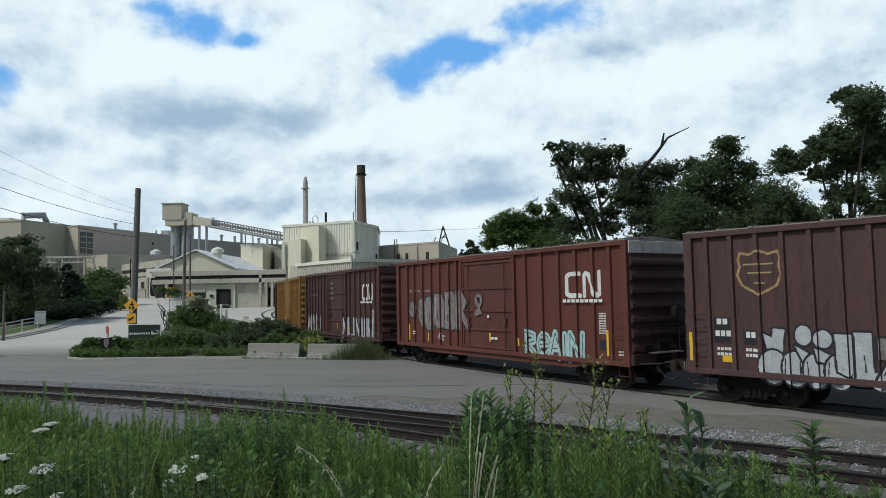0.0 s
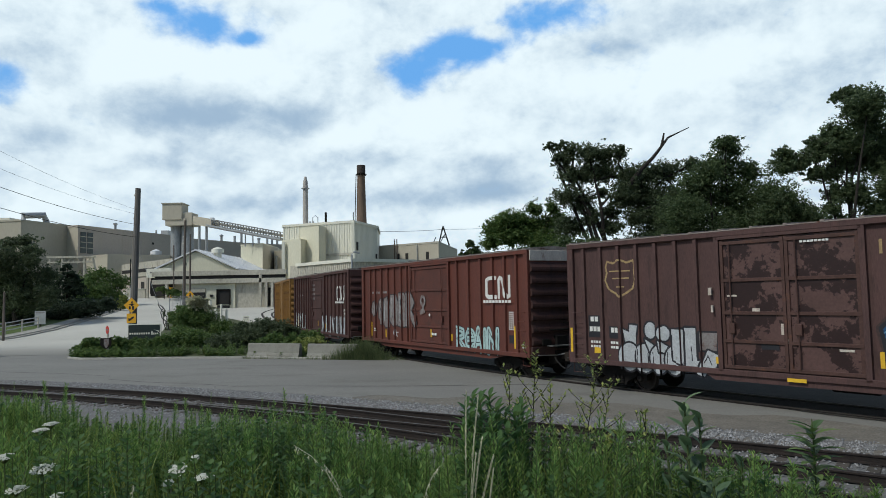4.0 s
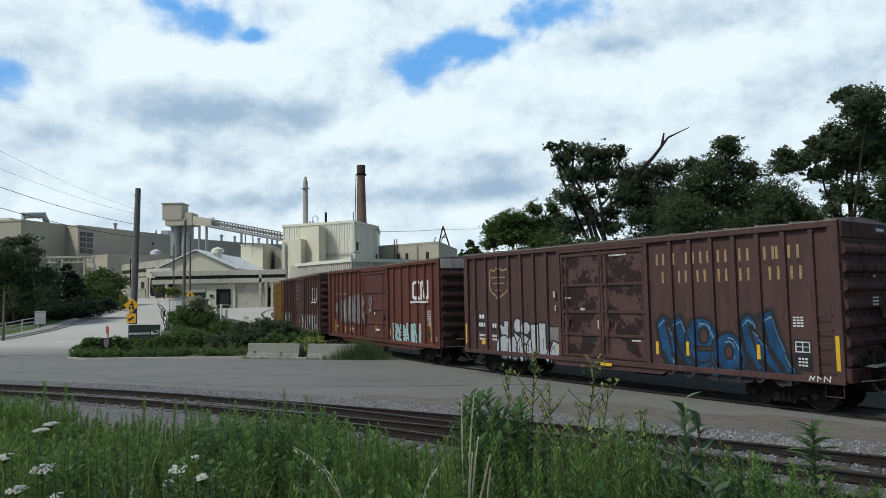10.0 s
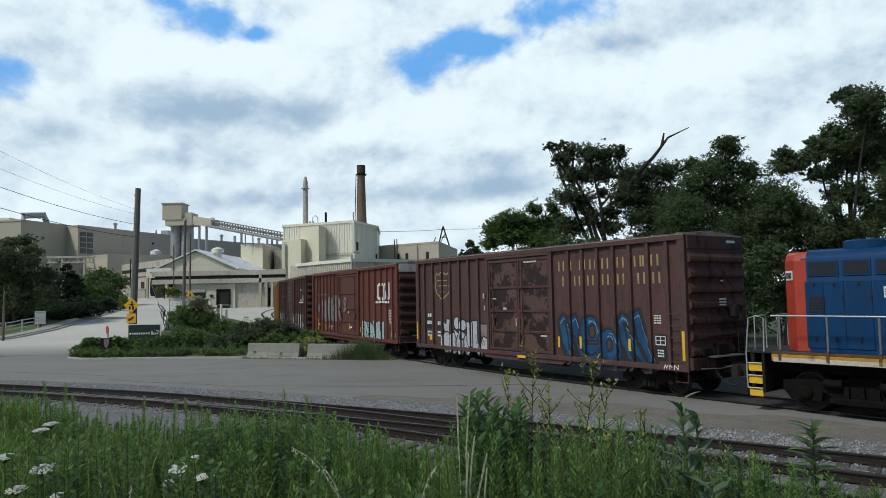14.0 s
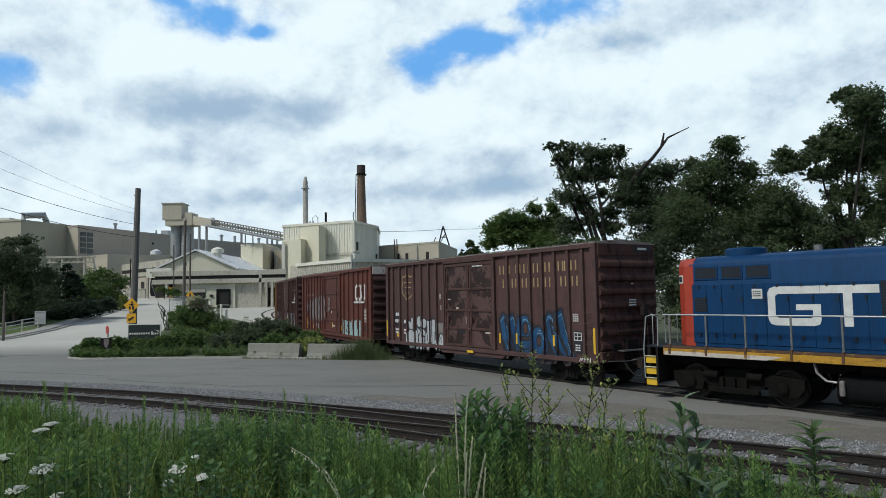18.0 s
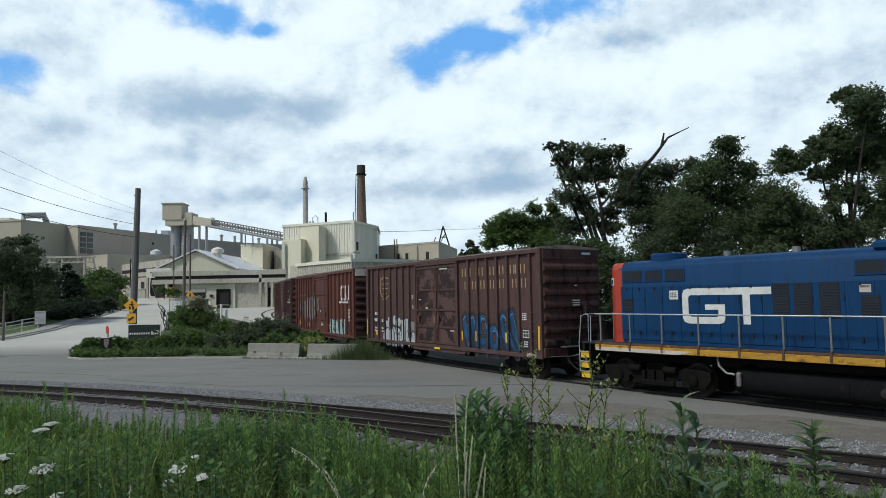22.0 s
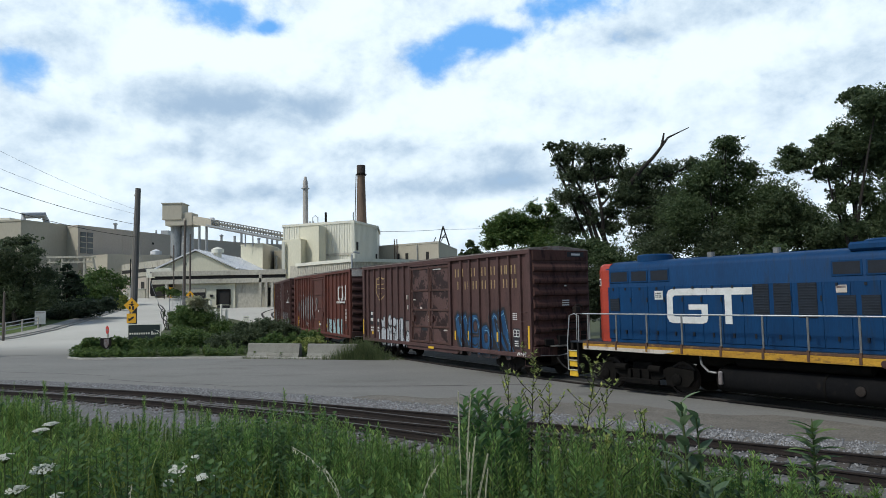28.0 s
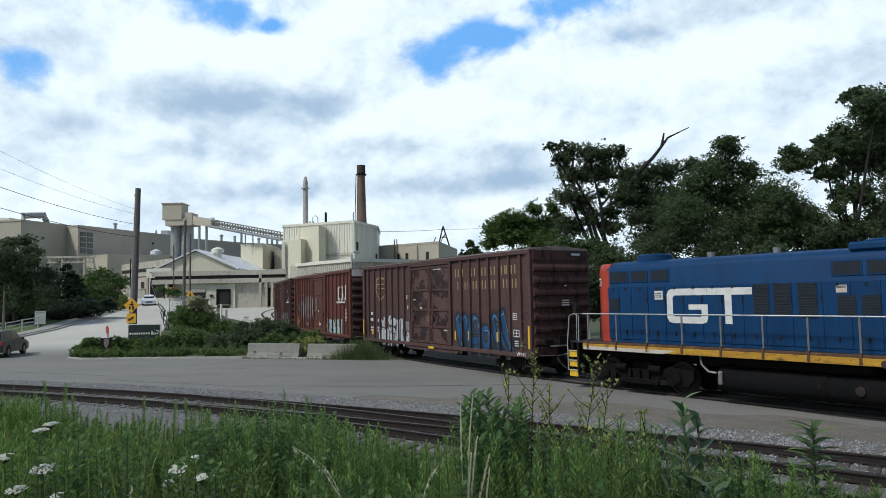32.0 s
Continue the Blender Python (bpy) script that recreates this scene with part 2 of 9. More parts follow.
# ---- mesh helpers ----
class Mesh:
    """Collects vertices and faces, then becomes one mesh."""

    def __init__(self):
        self.v, self.f, self.m = [], [], []
        self.slot = 0

    def add(self, vs, fs):
        o = len(self.v)
        self.v.extend(vs)
        self.f.extend(tuple(i + o for i in f) for f in fs)
        self.m.extend([self.slot] * len(fs))
        return self

    def box(self, x0, x1, y0, y1, z0, z1, c=0.0):
        if c <= 0:
            vs = [(x, y, z) for z in (z0, z1) for y in (y0, y1) for x in (x0, x1)]
            fs = [(0, 2, 3, 1), (4, 5, 7, 6), (0, 1, 5, 4), (2, 6, 7, 3), (0, 4, 6, 2), (1, 3, 7, 5)]
            return self.add(vs, fs)
        c = min(c, (x1 - x0) * 0.45, (y1 - y0) * 0.45, (z1 - z0) * 0.45)
        ring = [(x0 + c, y0), (x1 - c, y0), (x1, y0 + c), (x1, y1 - c), (x1 - c, y1), (x0 + c, y1), (x0, y1 - c), (x0, y0 + c)]
        ins = [(x0 + c, y0 + c), (x1 - c, y0 + c), (x1 - c, y0 + c), (x1 - c, y1 - c), (x1 - c, y1 - c), (x0 + c, y1 - c), (x0 + c, y1 - c), (x0 + c, y0 + c)]
        vs = [(x, y, z0) for x, y in ins] + [(x, y, z0 + c) for x, y in ring] + [(x, y, z1 - c) for x, y in ring] + [(x, y, z1) for x, y in ins]
        fs = [(6, 4, 2, 0), (24, 26, 28, 30)]
        for k in range(3):
            for i in range(8):
                j = (i + 1) % 8
                q = (k * 8 + i, k * 8 + j, k * 8 + 8 + j, k * 8 + 8 + i)
                fs.append(q)
        return self.add(vs, fs)

    def prism(self, pts, axis, a, b):
        """A polygon swept along an axis (0, 1, 2) from a to b."""
        def at(p, w):
            q = list(p)
            q.insert(axis, w)
            return tuple(q)
        n = len(pts)
        vs = [at(p, a) for p in pts] + [at(p, b) for p in pts]
        fs = [tuple(range(n - 1, -1, -1)), tuple(range(n, 2 * n))]
        fs += [(i, (i + 1) % n, n + (i + 1) % n, n + i) for i in range(n)]
        return self.add(vs, fs)

    def tube(self, pts, radii, n=8, cap=True):
        """A round tube through points."""
        pts = [Vector(p) for p in pts]
        if not isinstance(radii, (list, tuple)):
            radii = [radii] * len(pts)
        vs, fs = [], []
        up = Vector((0, 0, 1))
        for i, p in enumerate(pts):
            d = (pts[min(i + 1, len(pts) - 1)] - pts[max(i - 1, 0)]).normalized()
            s = d.cross(up if abs(d.z) < 0.95 else Vector((1, 0, 0))).normalized()
            t = s.cross(d)
            for k in range(n):
                a = 2 * math.pi * k / n
                vs.append(tuple(p + (s * math.cos(a) + t * math.sin(a)) * radii[i]))
        for i in range(len(pts) - 1):
            for k in range(n):
                k2 = (k + 1) % n
                fs.append((i * n + k, i * n + k2, i * n + n + k2, i * n + n + k))
        if cap:
            fs.append(tuple(range(n - 1, -1, -1)))
            fs.append(tuple(range(len(vs) - n, len(vs))))
        return self.add(vs, fs)

    def lathe(self, prof, axis=2, n=20, at=(0, 0, 0)):
        """A profile of (radius, along) turned round an axis."""
        vs, fs = [], []
        for r, h in prof:
            for k in range(n):
                a = 2 * math.pi * k / n
                q = [r * math.cos(a), r * math.sin(a)]
                q.insert(axis, h)
                vs.append(tuple(q[i] + at[i] for i in range(3)))
        for i in range(len(prof) - 1):
            for k in range(n):
                k2 = (k + 1) % n
                fs.append((i * n + k, i * n + k2, i * n + n + k2, i * n + n + k))
        fs.append(tuple(range(n - 1, -1, -1)))
        fs.append(tuple(range(len(vs) - n, len(vs))))
        return self.add(vs, fs)

    def data(self, name, mats, smooth=False):
        me = bpy.data.meshes.new(name)
        me.from_pydata(self.v, [], self.f)
        for k in (mats if isinstance(mats, (list, tuple)) else [mats]):
            me.materials.append(M[k])
        if any(self.m):
            me.polygons.foreach_set("material_index", self.m)
        me.validate()
        b = bmesh.new()
        b.from_mesh(me)
        if len(b.faces) < 20000:
            bmesh.ops.recalc_face_normals(b, faces=b.faces)
        b.to_mesh(me)
        b.free()
        if smooth:
            me.polygons.foreach_set("use_smooth", [True] * len(me.polygons))
            me.set_sharp_from_angle(angle=radians(35))
        return me

    def raw(self, name, mats):
        me = bpy.data.meshes.new(name)
        me.from_pydata(self.v, [], self.f)
        for k in (mats if isinstance(mats, (list, tuple)) else [mats]):
            me.materials.append(M[k])
        if any(self.m):
            me.polygons.foreach_set("material_index", self.m)
        return me


def part(name, mesh, mats, parent, label="", smooth=False, at=None):
    """One mesh object under a thing or a part."""
    ob = new(name, mesh.data(name, mats, smooth) if isinstance(mesh, Mesh) else mesh)
    ob.parent = parent
    if at is not None:
        ob.matrix_basis = at
    if label:
        ob["label"] = label
    return ob


def thing(name, label, category, at=None, group="", kind=""):
    e = new(name)
    e.empty_display_size = 0.3
    if at is not None:
        e.matrix_basis = at
    return tagged(e, label, category, group, kind)


def solo(name, mesh, mats, label="", category="", at=None, group="", kind="", smooth=False):
    ob = new(name, mesh.data(name, mats, smooth) if isinstance(mesh, Mesh) else mesh)
    if at is not None:
        ob.matrix_basis = at
    return tagged(ob, label, category, group, kind)


def step(a, b, t):
    t = min(1.0, max(0.0, (t - a) / (b - a)))
    return t * t * (3 - 2 * t)


# ---- the lie of the land ----
def spur_far_rail(x):
    return 18.515 - 0.6221 * x - 0.0067 * x * x


def spur_n(x, y):
    """Distance across the near track from its centre line, away from the camera."""
    xc = max(-45.0, min(14.0, x))
    sl = -0.6221 - 0.0134 * xc
    return (y - spur_far_rail(xc) - sl * (x - xc)) / math.sqrt(1 + sl * sl) + 0.75


def land(x, y):
    far = 0.0
    if y > 50:
        left = min(8.5, 0.0636 * max(0.0, y - 57.5) * step(52, 70, y))
        right = 2.3 * step(59, 135, y)
        r = x / y
        k = step(63, 85, y)
        w = step(-0.364, -0.3295, r) * k + (1 - k) * step(-0.578, -0.231, r)
        far = left * (1 - w) + right * w
    n = spur_n(x, y)
    if n > 1.3 or y > 50:
        return -0.08 + far
    if n > -1.3:
        return -0.11
    dip = -0.11 - 0.45 * step(-1.3, -2.9, n)
    return dip + 1.95 * step(-3.6, -12.0, n) + 0.05 * noise.noise(Vector((x * 0.7, y * 0.7, 0)))


# ---- the path of the train's track: arc length grows along the way that it rolls ----
CURV = [(-40, -0.0017), (0, -0.0017), (10, -0.0033), (20, -0.0082), (30, -0.0079), (40, -0.0057), (50, -0.0066), (60, -0.0058), (80, -0.0055), (100, -0.004), (140, -0.002)]
DS = 0.25
PATH = []


def lay_path():
    def bend(s):
        for (a, ka), (b, kb) in zip(CURV, CURV[1:]):
            if s <= b:
                return ka + (kb - ka) * (s - a) / (b - a)
        return CURV[-1][1]
    fw, bw = [], []
    for sgn, out, end in ((1, fw, 140), (-1, bw, 60)):
        x, y, h, s = 21.140, 6.674, 2.29906, 0.0
        while s < end:
            out.append((sgn * s, x, y, h))
            k = bend(max(-40, sgn * (s + DS / 2)))
            hm = h + sgn * k * DS / 2
            x, y, h, s = x + sgn * math.cos(hm) * DS, y + sgn * math.sin(hm) * DS, h + sgn * k * DS, s + DS
    PATH.extend(list(reversed(bw))[:-1] + fw)


lay_path()


def on_path(s):
    i = (s - PATH[0][0]) / DS
    j = max(0, min(len(PATH) - 2, int(i)))
    a, b, u = PATH[j], PATH[j + 1], i - j
    return Vector((a[1] + (b[1] - a[1]) * u, a[2] + (b[2] - a[2]) * u, 0)), a[3] + (b[3] - a[3]) * u


# ---- the sheet of ground, to the horizon ----
def spread(lo, hi, fine_lo, fine_hi, fine, grow):
    out = [fine_lo]
    while out[-1] < fine_hi:
        out.append(out[-1] + fine)
    d = fine
    while out[-1] < hi:
        d *= grow
        out.append(out[-1] + d)
    d = fine
    while out[0] > lo:
        d *= grow
        out.insert(0, out[0] - d)
    return out


def ground_sheet():
    xs, ys = spread(-2600, 2600, -62, 34, 0.8, 1.25), spread(-300, 3200, -4, 60, 0.8, 1.12)
    m = Mesh()
    m.v = [(x, y, land(x, y) - 0.03) for y in ys for x in xs]
    nx = len(xs)
    m.f = [(j * nx + i, j * nx + i + 1, j * nx + nx + i + 1, j * nx + nx + i) for j in range(len(ys) - 1) for i in range(nx - 1)]
    ob = new("ground", m.raw("ground", "soil"))
    ob.data.polygons.foreach_set("use_smooth", [True] * len(ob.data.polygons))
    tagged(ob, "weedy green and brown earth round the tracks", "ground", kind="structure")


ground_sheet()


def loft(edge_a, edge_b, nu, nv, dz):
    """A sheet between two edge lines that lies on the land."""
    def along(e, u):
        k = u * (len(e) - 1)
        i = min(len(e) - 2, int(k))
        f = k - i
        return e[i][0] + (e[i + 1][0] - e[i][0]) * f, e[i][1] + (e[i + 1][1] - e[i][1]) * f
    m = Mesh()
    for i in range(nu + 1):
        a, b = along(edge_a, i / nu), along(edge_b, i / nu)
        for j in range(nv + 1):
            x, y = a[0] + (b[0] - a[0]) * j / nv, a[1] + (b[1] - a[1]) * j / nv
            m.v.append((x, y, land(x, y) + dz))
    m.f = [(i * (nv + 1) + j, i * (nv + 1) + j + 1, (i + 1) * (nv + 1) + j + 1, (i + 1) * (nv + 1) + j) for i in range(nu) for j in range(nv)]
    return m


def lay_roads():
    near = [(x, spur_far_rail(x) + 1.1 + 0.9 * step(-24, -14, x)) for x in range(-45, 15, 2)]
    back = [(-52 + (x + 45) * 1.62, 46.8 - 24 * step(6, 40, -52 + (x + 45) * 1.62)) for x in range(-45, 15, 2)]
    a = solo("road", loft(near, back, 90, 44, 0.0).raw("road", "asphalt"), None, "worn pale grey asphalt road beside the tracks", "road", kind="structure")
    left = [(-54.0, 44.6), (-46.7, 51.9), (-40.4, 59.9), (-39.3, 62.8), (-38.8, 65.4), (-38.5, 69.0), (-40.3, 77.3), (-42.2, 86.4), (-43.3, 91.6), (-45.5, 98.6), (-54.4, 117.8), (-67.0, 143.9), (-77.9, 161.9)]
    right = [(-14.5, 44.6), (-21.8, 45.2), (-26.4, 51.7), (-27.6, 57.1), (-26.6, 61.8), (-27.4, 67.0), (-29.0, 72.0), (-30.8, 77.9), (-35.1, 91.0), (-37.6, 98.6), (-43.5, 117.8), (-54.5, 136.0), (-65.6, 152.6)]
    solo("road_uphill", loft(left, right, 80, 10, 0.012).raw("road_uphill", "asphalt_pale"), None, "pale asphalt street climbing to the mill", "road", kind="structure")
    ya = [(-17.9, 69.5), (-21.8, 81.0), (-28.9, 92.4), (-35.7, 108.0), (-43.6, 128.7), (-48.8, 150.5)]
    yb = [(-4.2, 59.2), (-8.3, 81.0), (-8.3, 92.4), (-10.4, 108.0), (-14.5, 128.7), (-20.8, 150.5)]
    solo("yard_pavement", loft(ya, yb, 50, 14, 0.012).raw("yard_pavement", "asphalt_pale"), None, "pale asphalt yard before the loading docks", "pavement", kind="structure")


def shoulder():
    """Loose gravel beside the spur on the right, and dark tar seams in the road."""
    a = [(x, spur_far_rail(x) + 0.6) for x in range(-10, 15, 1)]
    b = [(x + 0.6, spur_far_rail(x) + 0.7 + 4.2 * step(-9, 3, x) + 0.5 * math.sin(x * 1.7)) for x in range(-10, 15, 1)]
    solo("gravel_shoulder", loft(a, b, 60, 10, 0.015).raw("gravel_shoulder", "gravel"), None, "tan gravel shoulder between road and rails", "gravel", kind="structure")
    for k, (x0, y0, x1, y1, w) in enumerate(((-31.0, 47.2, -25.0, 45.4, 0.12), (-8.2, 26.6, 4.0, 25.4, 0.07), (-14.5, 29.8, -8.4, 26.8, 0.06), (-24, 35.2, -15, 31.2, 0.05))):
        m = Mesh()
        n = 24
        for i in range(n + 1):
            u = i / n
            x, y = x0 + (x1 - x0) * u, y0 + (y1 - y0) * u + 0.12 * math.sin(7 * u + k)
            ww = w * (0.6 + 0.4 * abs(math.sin(11 * u + k)))
            m.v += [(x, y - ww, land(x, y) + 0.006), (x, y + ww, land(x, y) + 0.006)]
        m.f = [(2 * i, 2 * i + 2, 2 * i + 3, 2 * i + 1) for i in range(n)]
        solo("tar_seam", m.raw("tar_seam", "tar"), None, "dark tar seam in the asphalt", "road seam", kind="structure")


M["gravel"] = paint("gravel", (0.19, 0.17, 0.138), (0.13, 0.118, 0.1), 0.95, scale=1.4, fine=20, bump=0.8, grain=0.45, stain=(0.14, 0.13, 0.11), stain_at=0.6)
M["tar"] = paint("tar", (0.07, 0.066, 0.06), (0.1, 0.095, 0.085), 0.85, scale=2)
lay_roads()
shoulder()


# ---- tracks ----
RAIL_PROFILE = [(-0.07, -0.17), (0.07, -0.17), (0.07, -0.155), (0.012, -0.135), (0.012, -0.045), (0.036, -0.035), (0.036, -0.006), (0.028, 0.0), (-0.028, 0.0), (-0.036, -0.006), (-0.036, -0.035), (-0.012, -0.045), (-0.012, -0.135), (-0.07, -0.155)]


def sweep_rail(line, z):
    """A rail along a line of (x, y); its head is a brighter steel."""
    m = Mesh()
    n = len(RAIL_PROFILE)
    for i, (x, y) in enumerate(line):
        a, b = line[max(0, i - 1)], line[min(len(line) - 1, i + 1)]
        d = Vector((b[0] - a[0], b[1] - a[1])).normalized()
        for u, w in RAIL_PROFILE:
            m.v.append((x - d.y * u, y + d.x * u, z + w))
    for i in range(len(line) - 1):
        for k in range(n):
            k2 = (k + 1) % n
            m.f.append((i * n + k, i * n + k2, (i + 1) * n + k2, (i + 1) * n + k))
            m.m.append(1 if 5 <= k <= 8 else 0)
    return m


def near_track():
    xs = [-45 + 0.5 * i for i in range(118)]
    centre = []
    for x in xs:
        sl = -0.6221 - 0.0134 * x
        h = math.sqrt(1 + sl * sl)
        centre.append((x + 0.75 * sl / h, spur_far_rail(x) - 0.75 / h, sl / h, 1 / h))
    spur = thing("near_track", "rusty rails on weathered wooden ties in grey ballast", "railway track", kind="structure")
    for off in (0.75, -0.75):
        part("rail", sweep_rail([(x - sx * off, y + sy * off) for x, y, sx, sy in centre], 0.1), ["rail", "railhead"], spur)
    # a siding leaves it towards the camera: two more rails on longer ties
    def parting(x):
        return 0.1 + 1.5 * step(-9, 9, x)
    fork = [c for c in centre if c[0] > -8.5]
    for off in (0.75, -0.75):
        part("turnout_rail", sweep_rail([(x - sx * (off - parting(x)), y + sy * (off - parting(x))) for x, y, sx, sy in fork], 0.1), ["rail", "railhead"], spur)
    # ties
    long_tie = Mesh().box(-0.115, 0.115, -3.0, 1.3, -0.17, 0.0, 0.015).data("tie", "tie")
    tie = Mesh().box(-0.115, 0.115, -1.3, 1.3, -0.17, 0.0, 0.015).data("tie", "tie")
    plate = Mesh().box(-0.1, 0.1, -0.17, 0.17, 0.0, 0.014).data("tie_plate", "rail")
    rnd = random.Random(5)
    dist, last = 0.0, centre[0]
    nxt = 0.0
    for a, b in zip(centre, centre[1:]):
        seg = math.hypot(b[0] - a[0], b[1] - a[1])
        while nxt <= dist + seg:
            u = (nxt - dist) / seg
            x, y = a[0] + (b[0] - a[0]) * u, a[1] + (b[1] - a[1]) * u
            ang = math.degrees(math.atan2(b[1] - a[1], b[0] - a[0])) + rnd.uniform(-1.5, 1.5)
            t = part("tie", long_tie if x > -4.5 else tie, None, spur, at=pose(x, y, -0.078 + rnd.uniform(-0.02, 0.01), 0, 0, ang))
            for o in (0.75, -0.75):
                part("tie_plate", plate, None, t, at=pose(0, o, 0))
            nxt += 0.52 + rnd.uniform(-0.03, 0.03)
        dist += seg
    # ballast bed and loose stones
    bed = Mesh()
    prof = [(-4.4, -0.66), (-3.7, -0.42), (-2.9, -0.13), (-1.2, -0.1), (1.2, -0.1), (1.6, -0.07), (2.6, -0.06), (3.1, -0.078)]
    for x, y, sx, sy in centre:
        for u, z in prof:
            bed.v.append((x - sx * u, y + sy * u, z))
    n = len(prof)
    bed.f = [(i * n + k, i * n + k + 1, (i + 1) * n + k + 1, (i + 1) * n + k) for i in range(len(centre) - 1) for k in range(n - 1)]
    solo("ballast", bed.raw("ballast", "ballast_bed"), None, "grey crushed stone ballast bed", "ballast", kind="structure")
    st = Mesh()
    for k in range(30000):
        i = rnd.randrange(len(centre) - 1) if rnd.random() < 0.45 else rnd.randrange(58, len(centre) - 1)
        x, y, sx, sy = centre[i]
        u = rnd.choice((rnd.uniform(-3.6, 1.3), rnd.uniform(0.9, 2.9), rnd.gauss(1.7, 0.5)))
        f = rnd.random() * 0.55
        cx, cy = x - sx * u + f * sy, y + sy * u + f * sx
        if x < -22 and u > 1.1:
            continue
        z = -0.095 if -2.8 < u < 1.3 else (-0.07 if u > 0 else -0.13 - (abs(u) - 2.9) * 0.36)
        r = rnd.uniform(0.02, 0.042)
        vs = [(cx + r * rnd.uniform(0.7, 1.2) * dx, cy + r * rnd.uniform(0.7, 1.2) * dy, z + r * rnd.uniform(0.5, 1.0) * dz + r * 0.35)
              for dx, dy, dz in ((1, 0, 0), (0, 1, 0), (-1, 0, 0), (0, -1, 0), (0, 0, 1))]
        st.add(vs, [(0, 1, 4), (1, 2, 4), (2, 3, 4), (3, 0, 4)])
    solo("ballast_stones", st.raw("ballast_stones", "stone"), None, "loose grey ballast stones along the rails", "gravel", kind="stuff")


near_track()


def main_track():
    t = thing("street_track", "rails set flush in the asphalt under the train", "railway track", kind="structure")
    for off in (0.75, -0.75):
        line = []
        for k in range(-60, 140, 1):
            p, h = on_path(k)
            line.append((p.x - math.sin(h) * off, p.y + math.cos(h) * off))
        part("rail", sweep_rail(line, 0.0), ["rail", "railhead"], t)
    # a dark strip of ballast and planks between and beside the rails
    # the shade under the train is put into its colour and width
    m = Mesh()
    for k in range(-60, 140, 1):
        p, h = on_path(k)
        for u in (-5.2, -1.2, -0.5, 0.15 + 0.8 * step(20, 16, k)):
            m.v.append((p.x - math.sin(h) * u, p.y + math.cos(h) * u, max(-0.05, land(p.x, p.y) + 0.03) if k > 50 else -0.055))
    m.f = [(i * 4 + k, i * 4 + k + 1, i * 4 + k + 5, i * 4 + k + 4) for i in range(199) for k in range(3)]
    solo("track_bed", m.raw("track_bed", "track_dirt"), None, "dark gravel strip with the shade under the train painted in", "ballast", kind="structure")


def yard_spur():
    """Two rails bending through the yard, flush with its paving."""
    t = thing("yard_track", "curved rails set flush in the pale yard", "railway track", kind="structure")
    for ctl in ([(-27.0, 116.0), (-27.4, 110.5), (-27.2, 105.5), (-26.6, 101.0), (-25.6, 97.2), (-24.3, 92.8), (-22.6, 88.3), (-20.0, 83.0)], [(-25.5, 116.0), (-25.9, 110.5), (-25.7, 105.6), (-25.1, 101.0), (-24.1, 96.6), (-22.8, 92.2), (-21.2, 88.0), (-18.6, 82.5)]):
        m = Mesh()
        for i, (x, y) in enumerate(ctl):
            a, b = ctl[max(0, i - 1)], ctl[min(len(ctl) - 1, i + 1)]
            d = Vector((b[0] - a[0], b[1] - a[1])).normalized()
            for u, h in ((-0.16, 0.0), (-0.05, 0.05), (0.05, 0.05), (0.16, 0.0)):
                m.v.append((x - d.y * u, y + d.x * u, land(x, y) + 0.02 + h))
        m.f = [(i * 4 + k, i * 4 + k + 1, i * 4 + k + 5, i * 4 + k + 4) for i in range(len(ctl) - 1) for k in range(3)]
        part("rail", m.raw("rail", "rail"), None, t)


yard_spur()
# near-black: holds the shade under the cars as well as dirt
M["track_dirt"] = paint("track_dirt", (0.033, 0.03, 0.026), (0.055, 0.049, 0.042), 0.95, scale=1.1, fine=18, bump=0.6, grain=0.35)
main_track()


